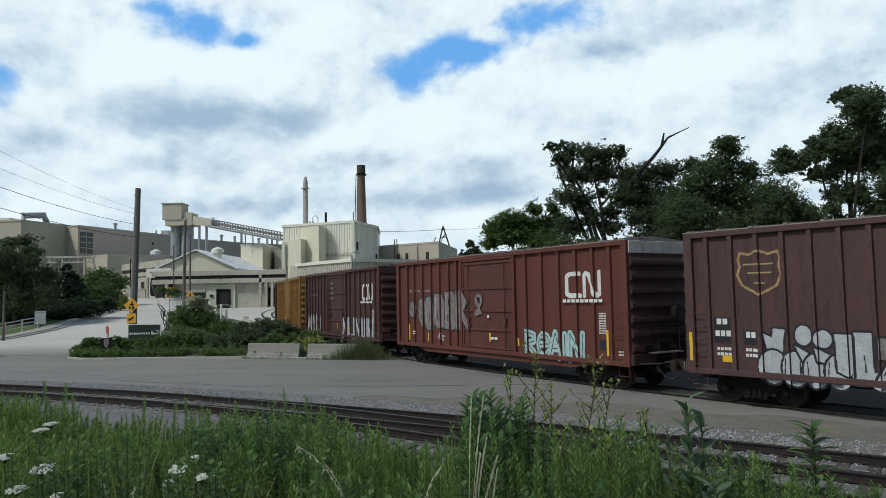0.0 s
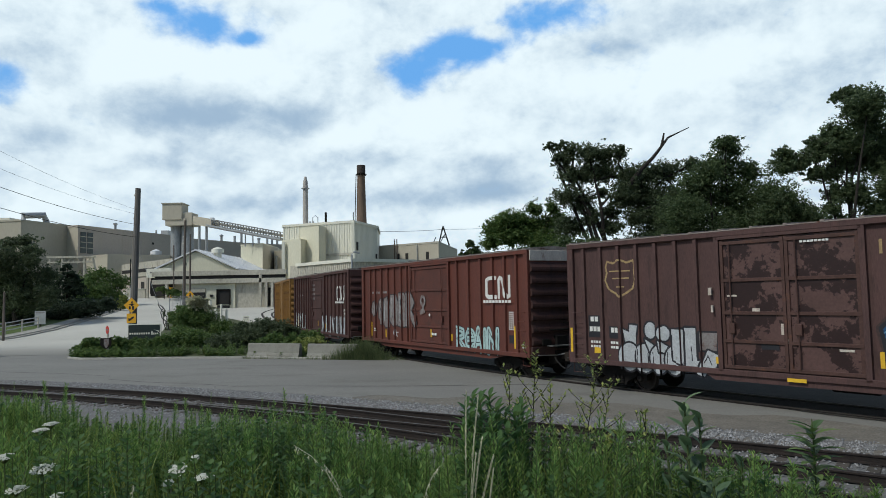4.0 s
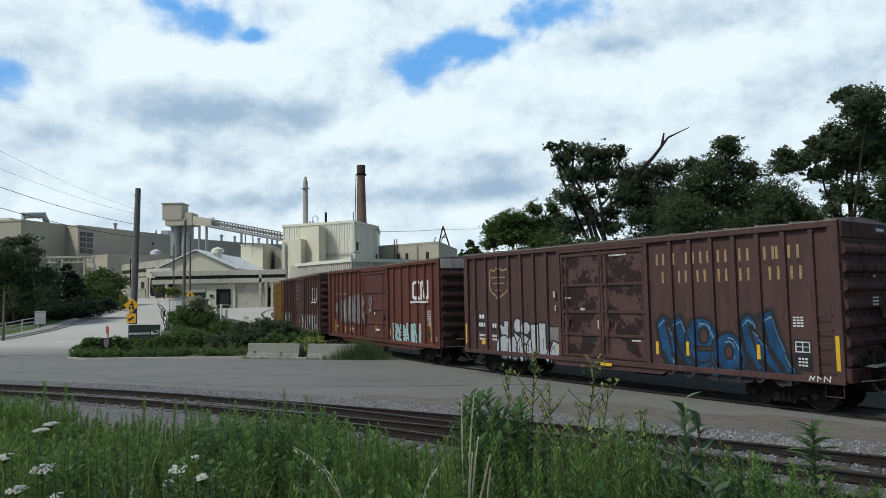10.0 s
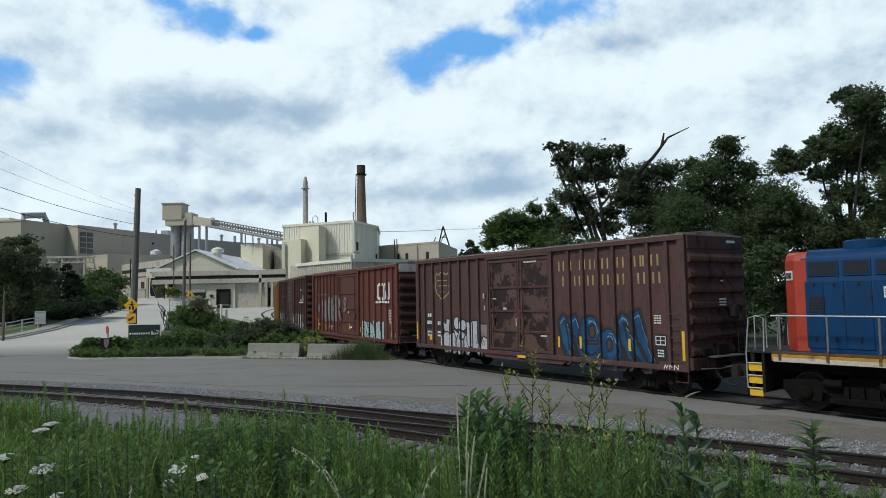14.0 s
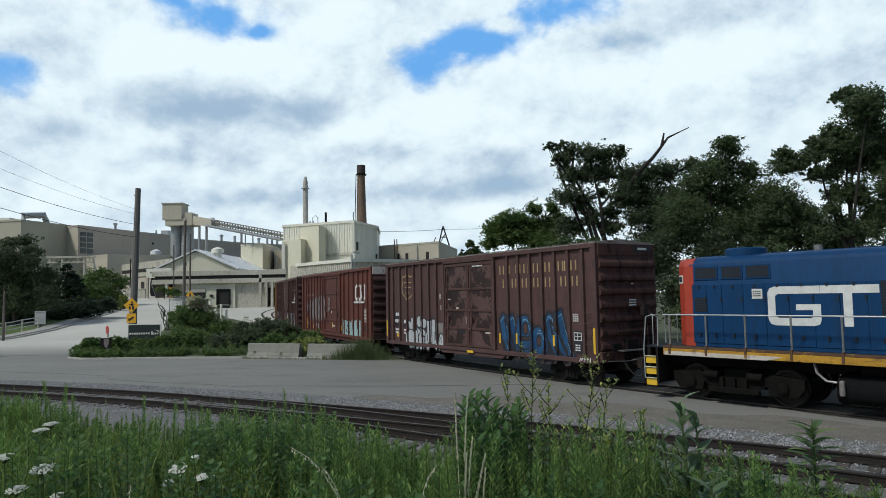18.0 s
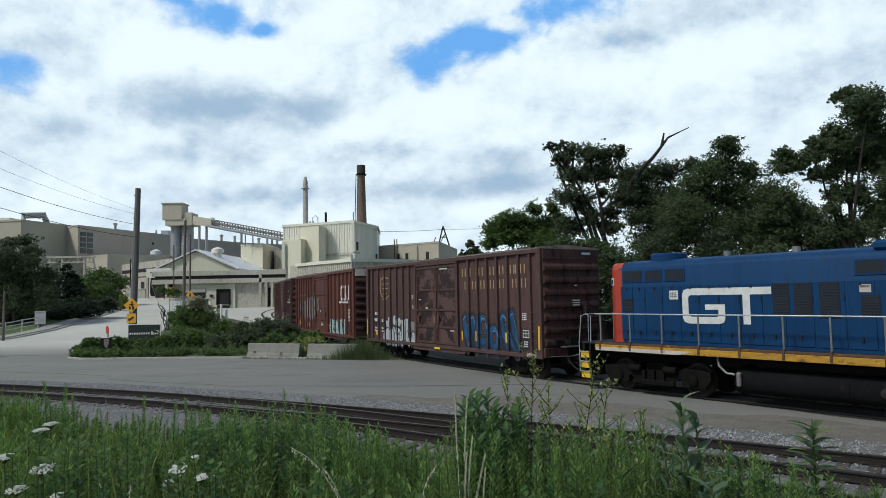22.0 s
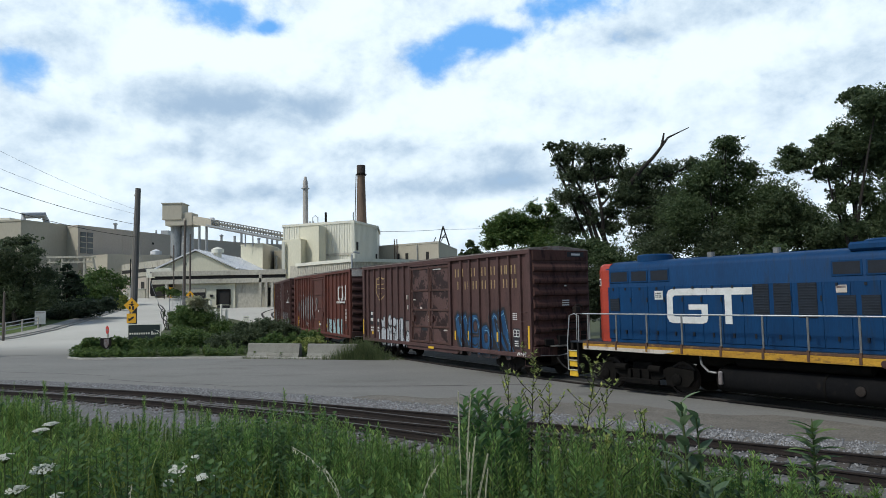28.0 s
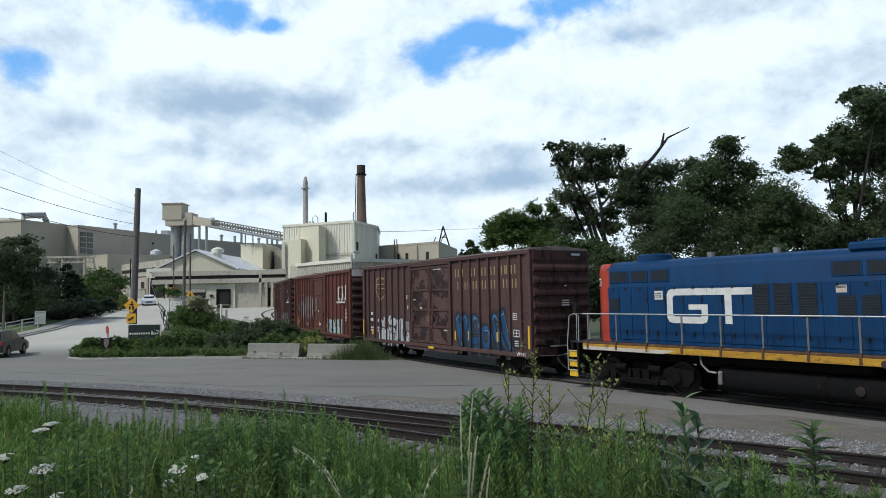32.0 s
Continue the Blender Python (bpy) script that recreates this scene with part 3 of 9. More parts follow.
# ---- sky backdrop: a bowl of drifting cloud, far behind everything ----
def cloud_material():
    m = bpy.data.materials.new("cloudy_sky")
    m.use_nodes = True
    nt, L = m.node_tree, m.node_tree.links
    nt.nodes.remove(nt.nodes["Principled BSDF"])
    em = nd(nt, "ShaderNodeEmission", Strength=1.16)
    L.new(em.outputs[0], nt.nodes["Material Output"].inputs[0])

    def math_node(op, a, b=None, c=None):
        n = nt.nodes.new("ShaderNodeMath")
        n.operation = op
        for i, v in enumerate((a, b, c)):
            if v is None:
                continue
            if isinstance(v, (int, float)):
                n.inputs[i].default_value = v
            else:
                L.new(v, n.inputs[i])
        return n.outputs[0]

    co = nd(nt, "ShaderNodeTexCoord")
    nv = nt.nodes.new("ShaderNodeVectorMath")
    nv.operation = "NORMALIZE"
    L.new(co.outputs["Object"], nv.inputs[0])
    sp = nd(nt, "ShaderNodeSeparateXYZ")
    L.new(nv.outputs[0], sp.inputs[0])
    az = math_node("MULTIPLY", math_node("ARCTAN2", sp.outputs[0], sp.outputs[1]), 57.2958)
    el = math_node("MULTIPLY", math_node("ARCSINE", sp.outputs[2]), 57.2958)
    cb = nd(nt, "ShaderNodeCombineXYZ")
    L.new(az, cb.inputs[0])
    L.new(math_node("MULTIPLY", el, 1.35), cb.inputs[1])

    def fbm(scale, detail, rough, dist, shift):
        mp = nd(nt, "ShaderNodeMapping")
        mp.inputs["Location"].default_value = shift
        L.new(cb.outputs[0], mp.inputs[0])
        n = nd(nt, "ShaderNodeTexNoise", Scale=scale, Detail=detail, Roughness=rough, Distortion=dist)
        L.new(mp.outputs[0], n.inputs["Vector"])
        return n.outputs[0]

    def blobs(rows):
        """A sum of soft ellipses (azimuth, elevation, half widths, weight)."""
        total = None
        for a, e, wa, we, k in rows:
            da = math_node("DIVIDE", math_node("SUBTRACT", az, a), wa)
            de = math_node("DIVIDE", math_node("SUBTRACT", el, e), we)
            q = math_node("ADD", math_node("MULTIPLY", da, da), math_node("MULTIPLY", de, de))
            g = math_node("MULTIPLY", math_node("EXPONENT", math_node("MULTIPLY", q, -1.0)), k)
            total = g if total is None else math_node("ADD", total, g)
        return total

    def puffs(scale, shift):
        """Rounded cauliflower heads, fine ones on coarse ones."""
        mp = nd(nt, "ShaderNodeMapping")
        mp.inputs["Location"].default_value = shift
        L.new(warped, mp.inputs[0])
        v = nd(nt, "ShaderNodeTexVoronoi", Scale=scale, Detail=4.0, Roughness=0.55, Lacunarity=2.2, Smoothness=0.6)
        v.feature, v.normalize = "SMOOTH_F1", True
        L.new(mp.outputs[0], v.inputs["Vector"])
        return v.outputs["Distance"]

    # a slow warp keeps the heads from lying in a grid
    wn = nd(nt, "ShaderNodeTexNoise", Scale=0.3, Detail=5.0, Roughness=0.55)
    L.new(cb.outputs[0], wn.inputs["Vector"])
    off = nt.nodes.new("ShaderNodeVectorMath")
    off.operation = "MULTIPLY_ADD"
    L.new(wn.outputs["Color"], off.inputs[0])
    off.inputs[1].default_value = (3.4, 3.0, 0.0)
    L.new(cb.outputs[0], off.inputs[2])
    warped = off.outputs[0]

    def thickness(dx, dy):
        """How thick the cloud is, seen a little to one side."""
        broad = fbm(0.13, 9.0, 0.57, 0.25, (3.0 + dx, 1.0 + dy, 0.0))
        fine = fbm(0.5, 8.0, 0.6, 0.2, (11.0 + dx, 5.0 + dy, 0.0))
        heads = math_node("SUBTRACT", 0.62, puffs(0.19, (dx, dy, 4.0)))
        total = math_node("ADD", math_node("ADD", math_node("MULTIPLY", broad, 1.2), math_node("MULTIPLY", fine, 0.5)), math_node("MULTIPLY", heads, 0.7))
        return math_node("SUBTRACT", total, 0.44)

    here, sunward = thickness(0.0, 0.0), thickness(-0.9, 1.5)
    holes = blobs(CLOUD_GAPS)
    banks = blobs(CLOUD_SHADE)
    cover = math_node("SUBTRACT", here, holes)
    r = nd(nt, "ShaderNodeMapRange")
    r.interpolation_type = "SMOOTHSTEP"
    r.inputs[1].default_value, r.inputs[2].default_value = -0.02, 0.5
    L.new(cover, r.inputs[0])
    # thick cloud towards the sun shades what lies behind it
    relief = math_node("MULTIPLY", math_node("SUBTRACT", sunward, here), 0.95)
    dim = math_node("ADD", math_node("ADD", relief, math_node("MULTIPLY", fbm(0.09, 7.0, 0.5, 0.2, (21.0, 9.0, 2.0)), 0.5)), banks)
    r2 = nd(nt, "ShaderNodeMapRange")
    r2.interpolation_type = "SMOOTHSTEP"
    r2.inputs[1].default_value, r2.inputs[2].default_value = -0.05, 1.0
    L.new(dim, r2.inputs[0])
    cl = nd(nt, "ShaderNodeMix")
    cl.data_type = "RGBA"
    cl.inputs[6].default_value, cl.inputs[7].default_value = (0.905, 0.99, 1.045, 1), (0.385, 0.51, 0.67, 1)
    L.new(r2.outputs[0], cl.inputs[0])
    blue = nd(nt, "ShaderNodeMix")
    blue.data_type = "RGBA"
    blue.inputs[6].default_value, blue.inputs[7].default_value = (0.44, 0.64, 0.86, 1), (0.17, 0.43, 0.88, 1)
    hz = nd(nt, "ShaderNodeMapRange")
    hz.inputs[1].default_value, hz.inputs[2].default_value = 3.0, 18.0
    L.new(el, hz.inputs[0])
    L.new(hz.outputs[0], blue.inputs[0])
    fin = nd(nt, "ShaderNodeMix")
    fin.data_type = "RGBA"
    L.new(r.outputs[0], fin.inputs[0])
    L.new(blue.outputs[2], fin.inputs[6])
    L.new(cl.outputs[2], fin.inputs[7])
    L.new(fin.outputs[2], em.inputs[0])
    return m


# (azimuth, elevation, half widths, weight), in degrees
CLOUD_GAPS = [(-18.0, 21.6, 4.0, 1.8, 0.71), (-21.9, 22.4, 2.1, 1.0, 0.49), (-15.2, 20.8, 1.9, 0.8, 0.42), (2.8, 20.4, 4.7, 1.9, 0.71), (-1.7, 18.1, 1.9, 1.6, 0.64),
              (9.5, 22.5, 5.1, 1.6, 0.71), (-3.7, 19.6, 3.0, 1.2, 0.28), (-32.5, 16.1, 2.2, 1.6, 0.64), (-4.4, 7.0, 3.0, 0.7, 0.23), (-3.7, 22.1, 3.0, 0.9, -0.39),
              (5.2, 21.6, 2.0, 0.7, -0.46), (2.6, 23.1, 2.7, 0.8, -0.39), (-16.3, 21.6, 1.0, 1.0, -0.26), (12.9, 6.2, 3.4, 0.7, 0.17), (-27.2, 13.7, 2.6, 0.7, 0.19)]
CLOUD_SHADE = [(-20.1, 15.0, 6.0, 1.8, 0.75), (-11.1, 14.9, 3.2, 1.5, 0.6), (-22.4, 11.4, 2.7, 1.1, 0.45), (-16.5, 10.7, 1.9, 1.2, 0.35), (4.3, 11.2, 2.7, 1.2, 0.5),
               (-5.7, 11.8, 2.9, 1.0, 0.35), (15.4, 19.5, 2.1, 1.6, 0.4), (-16.3, 8.1, 6.6, 0.9, 0.4), (-0.6, 8.6, 6.9, 1.1, 0.45), (6.1, 9.0, 3.9, 0.9, 0.4), (22.2, 20.7, 4.1, 1.2, 0.3)]
CLOUD_SHADE += [(25.5, 14.1, 7.1, 2.1, 0.18), (-29.3, 18.7, 2.8, 1.5, 0.3), (31.9, 15.9, 2.9, 1.4, 0.22), (-30.3, 12.5, 2.6, 1.1, 0.3), (-23.9, 18.4, 5.0, 2.2, -0.5), (-15.4, 18.7, 3.8, 1.5, -0.5),
                (-7.6, 13.6, 2.7, 1.6, -0.5), (0.0, 14.9, 4.0, 2.1, -0.45), (18.6, 17.5, 8.4, 1.6, -0.4), (3.2, 6.9, 2.5, 0.8, -0.6), (-8.5, 21.3, 3.4, 2.3, -0.3), (-23.8, 12.0, 1.8, 0.9, -0.35), (-29.6, 15.1, 2.1, 0.8, -0.35)]
M["cloudy_sky"] = cloud_material()


def sky_bowl():
    m = Mesh()
    R, na, ne = 2300.0, 60, 24
    for j in range(ne + 1):
        e = radians(-3 + 43 * j / ne)
        for i in range(na + 1):
            a = radians(-62 + 124 * i / na)
            m.v.append((R * math.sin(a) * math.cos(e), R * math.cos(a) * math.cos(e), R * math.sin(e)))
    m.f = [(j * (na + 1) + i, j * (na + 1) + i + 1, (j + 1) * (na + 1) + i + 1, (j + 1) * (na + 1) + i) for j in range(ne) for i in range(na)]
    ob = solo("backdrop", m.raw("backdrop", "cloudy_sky"), None, "broken white cloud with blue gaps", "sky", kind="structure")
    ob.matrix_basis = pose(0, 0, 3.2)
    return ob


SKY = sky_bowl()


# ---- rolling stock: x runs forward along the way of travel, y to the near side, z up from the rail head ----
def strokes_near(X, Z, lines, r):
    """True where a point lies within r of one of the lines."""
    out = np.zeros(X.shape, bool)
    for ln in lines:
        for (ax, az), (bx, bz) in zip(ln, ln[1:]):
            dx, dz = bx - ax, bz - az
            u = np.clip(((X - ax) * dx + (Z - az) * dz) / (dx * dx + dz * dz + 1e-9), 0, 1)
            out |= (X - ax - u * dx) ** 2 + (Z - az - u * dz) ** 2 < r * r
    return out


def inside(X, Z, polys):
    """True where a point lies inside one of the closed outlines."""
    out = np.zeros(X.shape, bool)
    for ln in polys:
        hit = np.zeros(X.shape, bool)
        for (ax, az), (bx, bz) in zip(ln, ln[1:] + ln[:1]):
            if az != bz:
                hit ^= ((az > Z) != (bz > Z)) & (X < (bx - ax) * (Z - az) / (bz - az) + ax)
        out |= hit
    return out


def sprayed(bounds, cell, layers, depth):
    """Paint laid over a ribbed side: small faces that follow the ribs. layers: (slot, lines, radius), radius 0 fills; the last on top."""
    x0, x1, z0, z1 = bounds
    nx, nz = int((x1 - x0) / cell), int((z1 - z0) / cell)
    xs, zs = x0 + (np.arange(nx) + 0.5) * cell, z0 + (np.arange(nz) + 0.5) * cell
    X, Z = np.meshgrid(xs, zs)
    k = np.full(X.shape, -1)
    for slot, lines, r in layers:
        k[strokes_near(X, Z, lines, r) if r else inside(X, Z, lines)] = slot
    m = Mesh()
    h = cell / 2
    for j in range(nz):
        i = 0
        while i < nx:
            s = k[j, i]
            if s < 0:
                i += 1
                continue
            y = depth(xs[i])
            e = i
            while e + 1 < nx and k[j, e + 1] == s and depth(xs[e + 1]) == y:
                e += 1
            m.slot = int(s)
            m.add([(xs[i] - h, y, zs[j] - h), (xs[e] + h, y, zs[j] - h), (xs[e] + h, y, zs[j] + h), (xs[i] - h, y, zs[j] + h)], [(0, 3, 2, 1)])
            i = e + 1
    return m


def loop(cx, cz, rx, rz, n=14, a0=0, a1=360):
    return [(cx + rx * math.cos(radians(a0 + (a1 - a0) * i / n)), cz + rz * math.sin(radians(a0 + (a1 - a0) * i / n))) for i in range(n + 1)]


def placed(lines, x, z, w, h):
    """Unit-square lines set with their left top edge at x (the picture's left is +x)."""
    return [[(x - u * w, z + v * h) for u, v in ln] for ln in lines]


GLYPH_N = [[(0, 0), (0.05, 1), (0.75, 0.05), (0.8, 1)]]
GLYPH_E = [[(0.1, 0.5), (0.85, 0.55)], [(x, y) for x, y in loop(0.5, 0.5, 0.42, 0.45, 14, 10, 320)]]
GLYPH_R = [[(0.05, 0), (0.05, 1), (0.6, 0.9), (0.6, 0.6), (0.1, 0.5), (0.75, 0)]]
GLYPH_A = [[(0, 0), (0.4, 1), (0.8, 0)], [(0.2, 0.35), (0.65, 0.35)]]
GLYPH_I = [[(0.4, 0), (0.4, 1)]]
GLYPH_U = [[(0.05, 1), (0.1, 0.1), (0.5, 0.0), (0.8, 0.15), (0.8, 1)]]

S_ROWS = [(0.0, 12.21), (1.0, 13.5), (2.0, 14.74), (3.0, 15.87), (3.5, 16.41), (5.5, 18.61), (6.0, 19.13), (7.0, 20.17), (8.0, 21.24), (9.0, 22.28), (10.0, 23.31),
          (11.0, 24.39), (12.0, 25.52), (13.0, 26.6), (14.0, 27.61), (14.5, 28.09), (16.5, 29.86), (17.0, 30.27), (18.0, 31.06), (19.0, 31.83), (20.0, 32.59),
          (21.0, 33.26), (22.0, 33.79), (23.0, 34.13), (24.0, 34.33), (24.6, 34.36), (32.0, 34.36)]


def rolled(t):
    """How far the train has rolled, smoothly between the rows."""
    R = S_ROWS
    if t >= R[-2][0]:
        return R[-1][1]
    i = max(k for k in range(len(R) - 1) if R[k][0] <= t)

    def slope(k):
        a, b = R[max(0, k - 1)], R[min(len(R) - 1, k + 1)]
        return (b[1] - a[1]) / (b[0] - a[0]) if R[k][0] < 24.5 else 0.0
    (t0, s0), (t1, s1) = R[i], R[i + 1]
    h = t1 - t0
    u = (t - t0) / h
    return ((2 * u ** 3 - 3 * u * u + 1) * s0 + (u ** 3 - 2 * u * u + u) * h * slope(i) + (3 * u * u - 2 * u ** 3) * s1 + (u ** 3 - u * u) * h * slope(i + 1))


def slack(t):
    """The locomotive runs its couplers in while it pushes, and out again as the train stops."""
    rows = [(0.0, 0.14), (13.0, 0.14), (14.0, 0.12), (16.0, 0.05), (18.0, 0.03), (24.6, 0.0), (33.0, 0.0)]
    for (a, x), (b, y) in zip(rows, rows[1:]):
        if t <= b:
            return x + (y - x) * (t - a) / (b - a)


CARS = []        # (thing, offset along the path, half the truck distance)
WHEELS = []      # (wheelset, place under its truck, radius)


def wheelset_mesh(r, gauge=1.435):
    m = Mesh()
    for sg in (1, -1):
        y = sg * gauge / 2
        prof = [(0.12, y - sg * 0.03), (0.2, y + sg * 0.0), (r * 0.62, y + sg * 0.02), (r * 0.86, y + sg * 0.045), (r * 0.87, y + sg * 0.105), (r, y + sg * 0.10), (r, y + sg * 0.01), (r + 0.025, y - sg * 0.02), (r + 0.025, y - sg * 0.035), (r * 0.86, y - sg * 0.035), (r * 0.6, y - sg * 0.02), (0.12, y - sg * 0.05)]
        m.lathe(prof, 1, 28)
        m.lathe([(0.07, y), (0.11, y + sg * 0.1), (0.1, y + sg * 0.28), (0.04, y + sg * 0.29)], 1, 12)
        for k in range(3):
            a = 2 * math.pi * k / 3
            m.box(0.05 * math.cos(a) - 0.02, 0.05 * math.cos(a) + 0.02, y + sg * 0.29 - 0.015, y + sg * 0.29 + 0.015, 0.05 * math.sin(a) - 0.02, 0.05 * math.sin(a) + 0.02)
    m.lathe([(0.085, -0.72), (0.085, 0.72)], 1, 12)
    return m.data("wheelset", "wheel", True)


def freight_truck(car, x, wheels, frame_me, bolster_me):
    tr = part("truck", bolster_me, None, car, "cast steel freight truck, dusty brown-black", at=pose(x, 0, 0))
    for y in (1.0, -1.0):
        part("side_frame", frame_me, None, tr, at=pose(0, y, 0))
    for dx in (0.86, -0.86):
        w = part("wheelset", wheels, None, tr, at=pose(dx, 0, 0.42))
        WHEELS.append((w, Vector((dx, 0, 0.42)), 0.42))
    return tr


def truck_meshes():
    f = Mesh()
    pts = [(-1.12, 0.36), (-1.12, 0.56), (-0.8, 0.64), (-0.45, 0.74), (0.45, 0.74), (0.8, 0.64), (1.12, 0.56), (1.12, 0.36), (0.92, 0.34), (0.9, 0.44), (0.7, 0.46), (0.36, 0.28), (0.3, 0.16), (-0.3, 0.16), (-0.36, 0.28), (-0.7, 0.46), (-0.9, 0.44), (-0.92, 0.34)]
    f.prism(pts, 1, -0.09, 0.09)
    for s in (1, -1):
        f.lathe([(0.05, -0.13), (0.12, -0.12), (0.13, 0.1), (0.09, 0.16)], 1, 12, (s * 0.86, 0, 0.42))
    for k in (-0.16, 0, 0.16):
        f.lathe([(0.06, 0.2), (0.075, 0.22), (0.06, 0.26), (0.075, 0.3), (0.06, 0.34), (0.075, 0.38), (0.06, 0.42), (0.06, 0.46)], 2, 10, (k, 0.1, 0))
    b = Mesh()
    b.box(-0.2, 0.2, -1.05, 1.05, 0.46, 0.66, 0.03)
    b.lathe([(0.3, 0.66), (0.3, 0.78)], 2, 16)
    for s in (1, -1):
        b.box(s * 0.42 - 0.05, s * 0.42 + 0.05, -0.9, 0.9, 0.32, 0.44, 0.02)
    return f.data("side_frame", "black", True), b.data("truck", "black", True)


def coupler(car, x, sg):
    m = Mesh()
    m.box(min(x, x + sg * 0.55), max(x, x + sg * 0.55), -0.09, 0.09, 0.72, 0.94, 0.02)
    k = x + sg * 0.55
    m.prism([(k, -0.16), (k + sg * 0.22, -0.2), (k + sg * 0.3, -0.05), (k + sg * 0.12, 0.0), (k + sg * 0.14, 0.1), (k + sg * 0.26, 0.14), (k + sg * 0.22, 0.22), (k, 0.2)], 2, 0.66, 1.0)
    part("coupler", m, "wheel", car, "rusty knuckle coupler")
    h = Mesh()
    pts = [(x + sg * 0.1, 0.35, 0.8)] + [(x + sg * (0.1 + 0.75 * u), 0.35 - 0.2 * u, 0.8 - 0.42 * math.sin(math.pi * u * 0.75)) for u in (0.2, 0.4, 0.6, 0.8, 1.0)]
    h.tube(pts, 0.03, 6)
    part("air_hose", h, "rubber", car)


def ladder(x, y, z0, z1, w, n, along_x=True):
    m = Mesh()
    for k in range(n):
        z = z0 + (z1 - z0) * k / (n - 1)
        if along_x:
            m.tube([(x - w / 2, y - 0.07, z), (x - w / 2, y, z), (x + w / 2, y, z), (x + w / 2, y - 0.07, z)], 0.014, 5)
        else:
            m.tube([(x, y - w / 2, z), (x, y + w / 2, z)], 0.014, 5)
    if not along_x:
        for s in (-1, 1):
            m.tube([(x, y + s * w / 2, z0 - 0.1), (x, y + s * w / 2, z1 + 0.1)], 0.018, 5)
    return m


TRUCK_FRAME, TRUCK_BOLSTER = truck_meshes()
WHEEL33 = wheelset_mesh(0.42)
WHEEL40 = wheelset_mesh(0.508)


def boxcar(label, body, door_mat, end_mat, left_ribs, right_ribs, door, deep_sill=False, top_white=None, ztop=4.95, zlow=0.80):
    """An outside-post boxcar, 15.6 m over its ends."""
    car = thing("boxcar", label, "boxcar", group="freight cars of the train")
    L, Y = 7.8, 1.38
    shell = Mesh()
    shell.box(-L, L, -Y, Y, zlow + 0.12, ztop - 0.02)
    part("body", shell, body, car)
    for sg in (1, -1):
        part("side_sill", Mesh().box(-L, L, sg * Y if sg > 0 else -1.49, 1.49 if sg > 0 else -Y, zlow, zlow + 0.17, 0.015), body, car)
        part("top_chord", Mesh().box(-L, L, sg * Y if sg > 0 else -1.50, 1.50 if sg > 0 else -Y, ztop - 0.16, ztop, 0.02), body, car)
        rib = Mesh().prism([(-0.072, 0.0), (0.072, 0.0), (0.058, 0.09), (-0.058, 0.09)], 2, zlow + 0.16, ztop - 0.15).data("side_post", body)
        for x in left_ribs + right_ribs:
            part("side_post", rib, None, car, at=pose(x, sg * (Y + 0.001), 0, 0, 0, 0 if sg > 0 else 180))
        post = Mesh().box(-0.13, 0.13, 0.0, 0.11, zlow, ztop, 0.015).data("corner_post", body)
        for x in (L - 0.13, -L + 0.13):
            part("corner_post", post, None, car, at=pose(x, sg * (Y + 0.002), 0, 0, 0, 0 if sg > 0 else 180))
        if deep_sill:
            part("fish_belly_sill", Mesh().prism([(-6.4, zlow + 0.02), (-5.0, zlow - 0.2), (5.0, zlow - 0.2), (6.0, zlow + 0.02)], 1, sg * 1.36 - 0.03, sg * 1.36 + 0.03), body, car)
        else:
            part("fish_belly_sill", Mesh().prism([(-2.6, zlow + 0.02), (-2.3, zlow - 0.16), (2.3, zlow - 0.16), (2.6, zlow + 0.02)], 1, sg * 1.40 - 0.03, sg * 1.40 + 0.03), body, car)
    # roof: shallow ridge with cross seams and running boards left off
    r = Mesh()
    r.prism([(-1.5, ztop), (1.5, ztop), (1.5, ztop + 0.03), (0, ztop + 0.14), (-1.5, ztop + 0.03)], 0, -L, L)
    roof = part("roof", r, "roof_galv", car, "weathered galvanized roof")
    seam = Mesh().prism([(-1.51, ztop + 0.02), (1.51, ztop + 0.02), (1.51, ztop + 0.07), (0, ztop + 0.18), (-1.51, ztop + 0.07)], 0, -0.05, 0.05).data("roof_seam", "roof_galv")
    for k in range(17):
        part("roof_seam", seam, None, roof, at=pose(-7.6 + 0.95 * k, 0, 0))
    # ends: stacked horizontal corrugations
    for sg in (1, -1):
        e = Mesh()
        n = 7
        z0, z1 = zlow + 0.42, ztop - 0.42
        h = (z1 - z0) / n
        pts = [(sg * (L - 0.02), z0)]
        for k in range(n):
            a = z0 + h * k
            pts += [(sg * (L + 0.01), a + h * 0.06), (sg * (L + 0.105), a + h * 0.17), (sg * (L + 0.115), a + h * 0.30), (sg * (L + 0.105), a + h * 0.48), (sg * (L + 0.03), a + h * 0.72), (sg * (L + 0.01), a + h * 0.8)]
        pts.append((sg * (L - 0.02), z1))
        e.prism(pts, 1, -1.36, 1.36)
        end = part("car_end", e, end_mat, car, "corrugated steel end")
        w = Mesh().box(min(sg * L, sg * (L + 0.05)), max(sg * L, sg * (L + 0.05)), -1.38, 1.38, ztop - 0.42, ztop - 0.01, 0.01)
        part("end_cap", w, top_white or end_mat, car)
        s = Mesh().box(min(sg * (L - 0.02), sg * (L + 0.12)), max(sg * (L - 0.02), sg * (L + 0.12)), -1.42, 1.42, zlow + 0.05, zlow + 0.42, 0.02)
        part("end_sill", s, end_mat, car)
        part("end_ladder", ladder(sg * (L + 0.16), 1.02 * sg, zlow + 0.5, zlow + 1.7, 0.42, 5, False), end_mat, car)
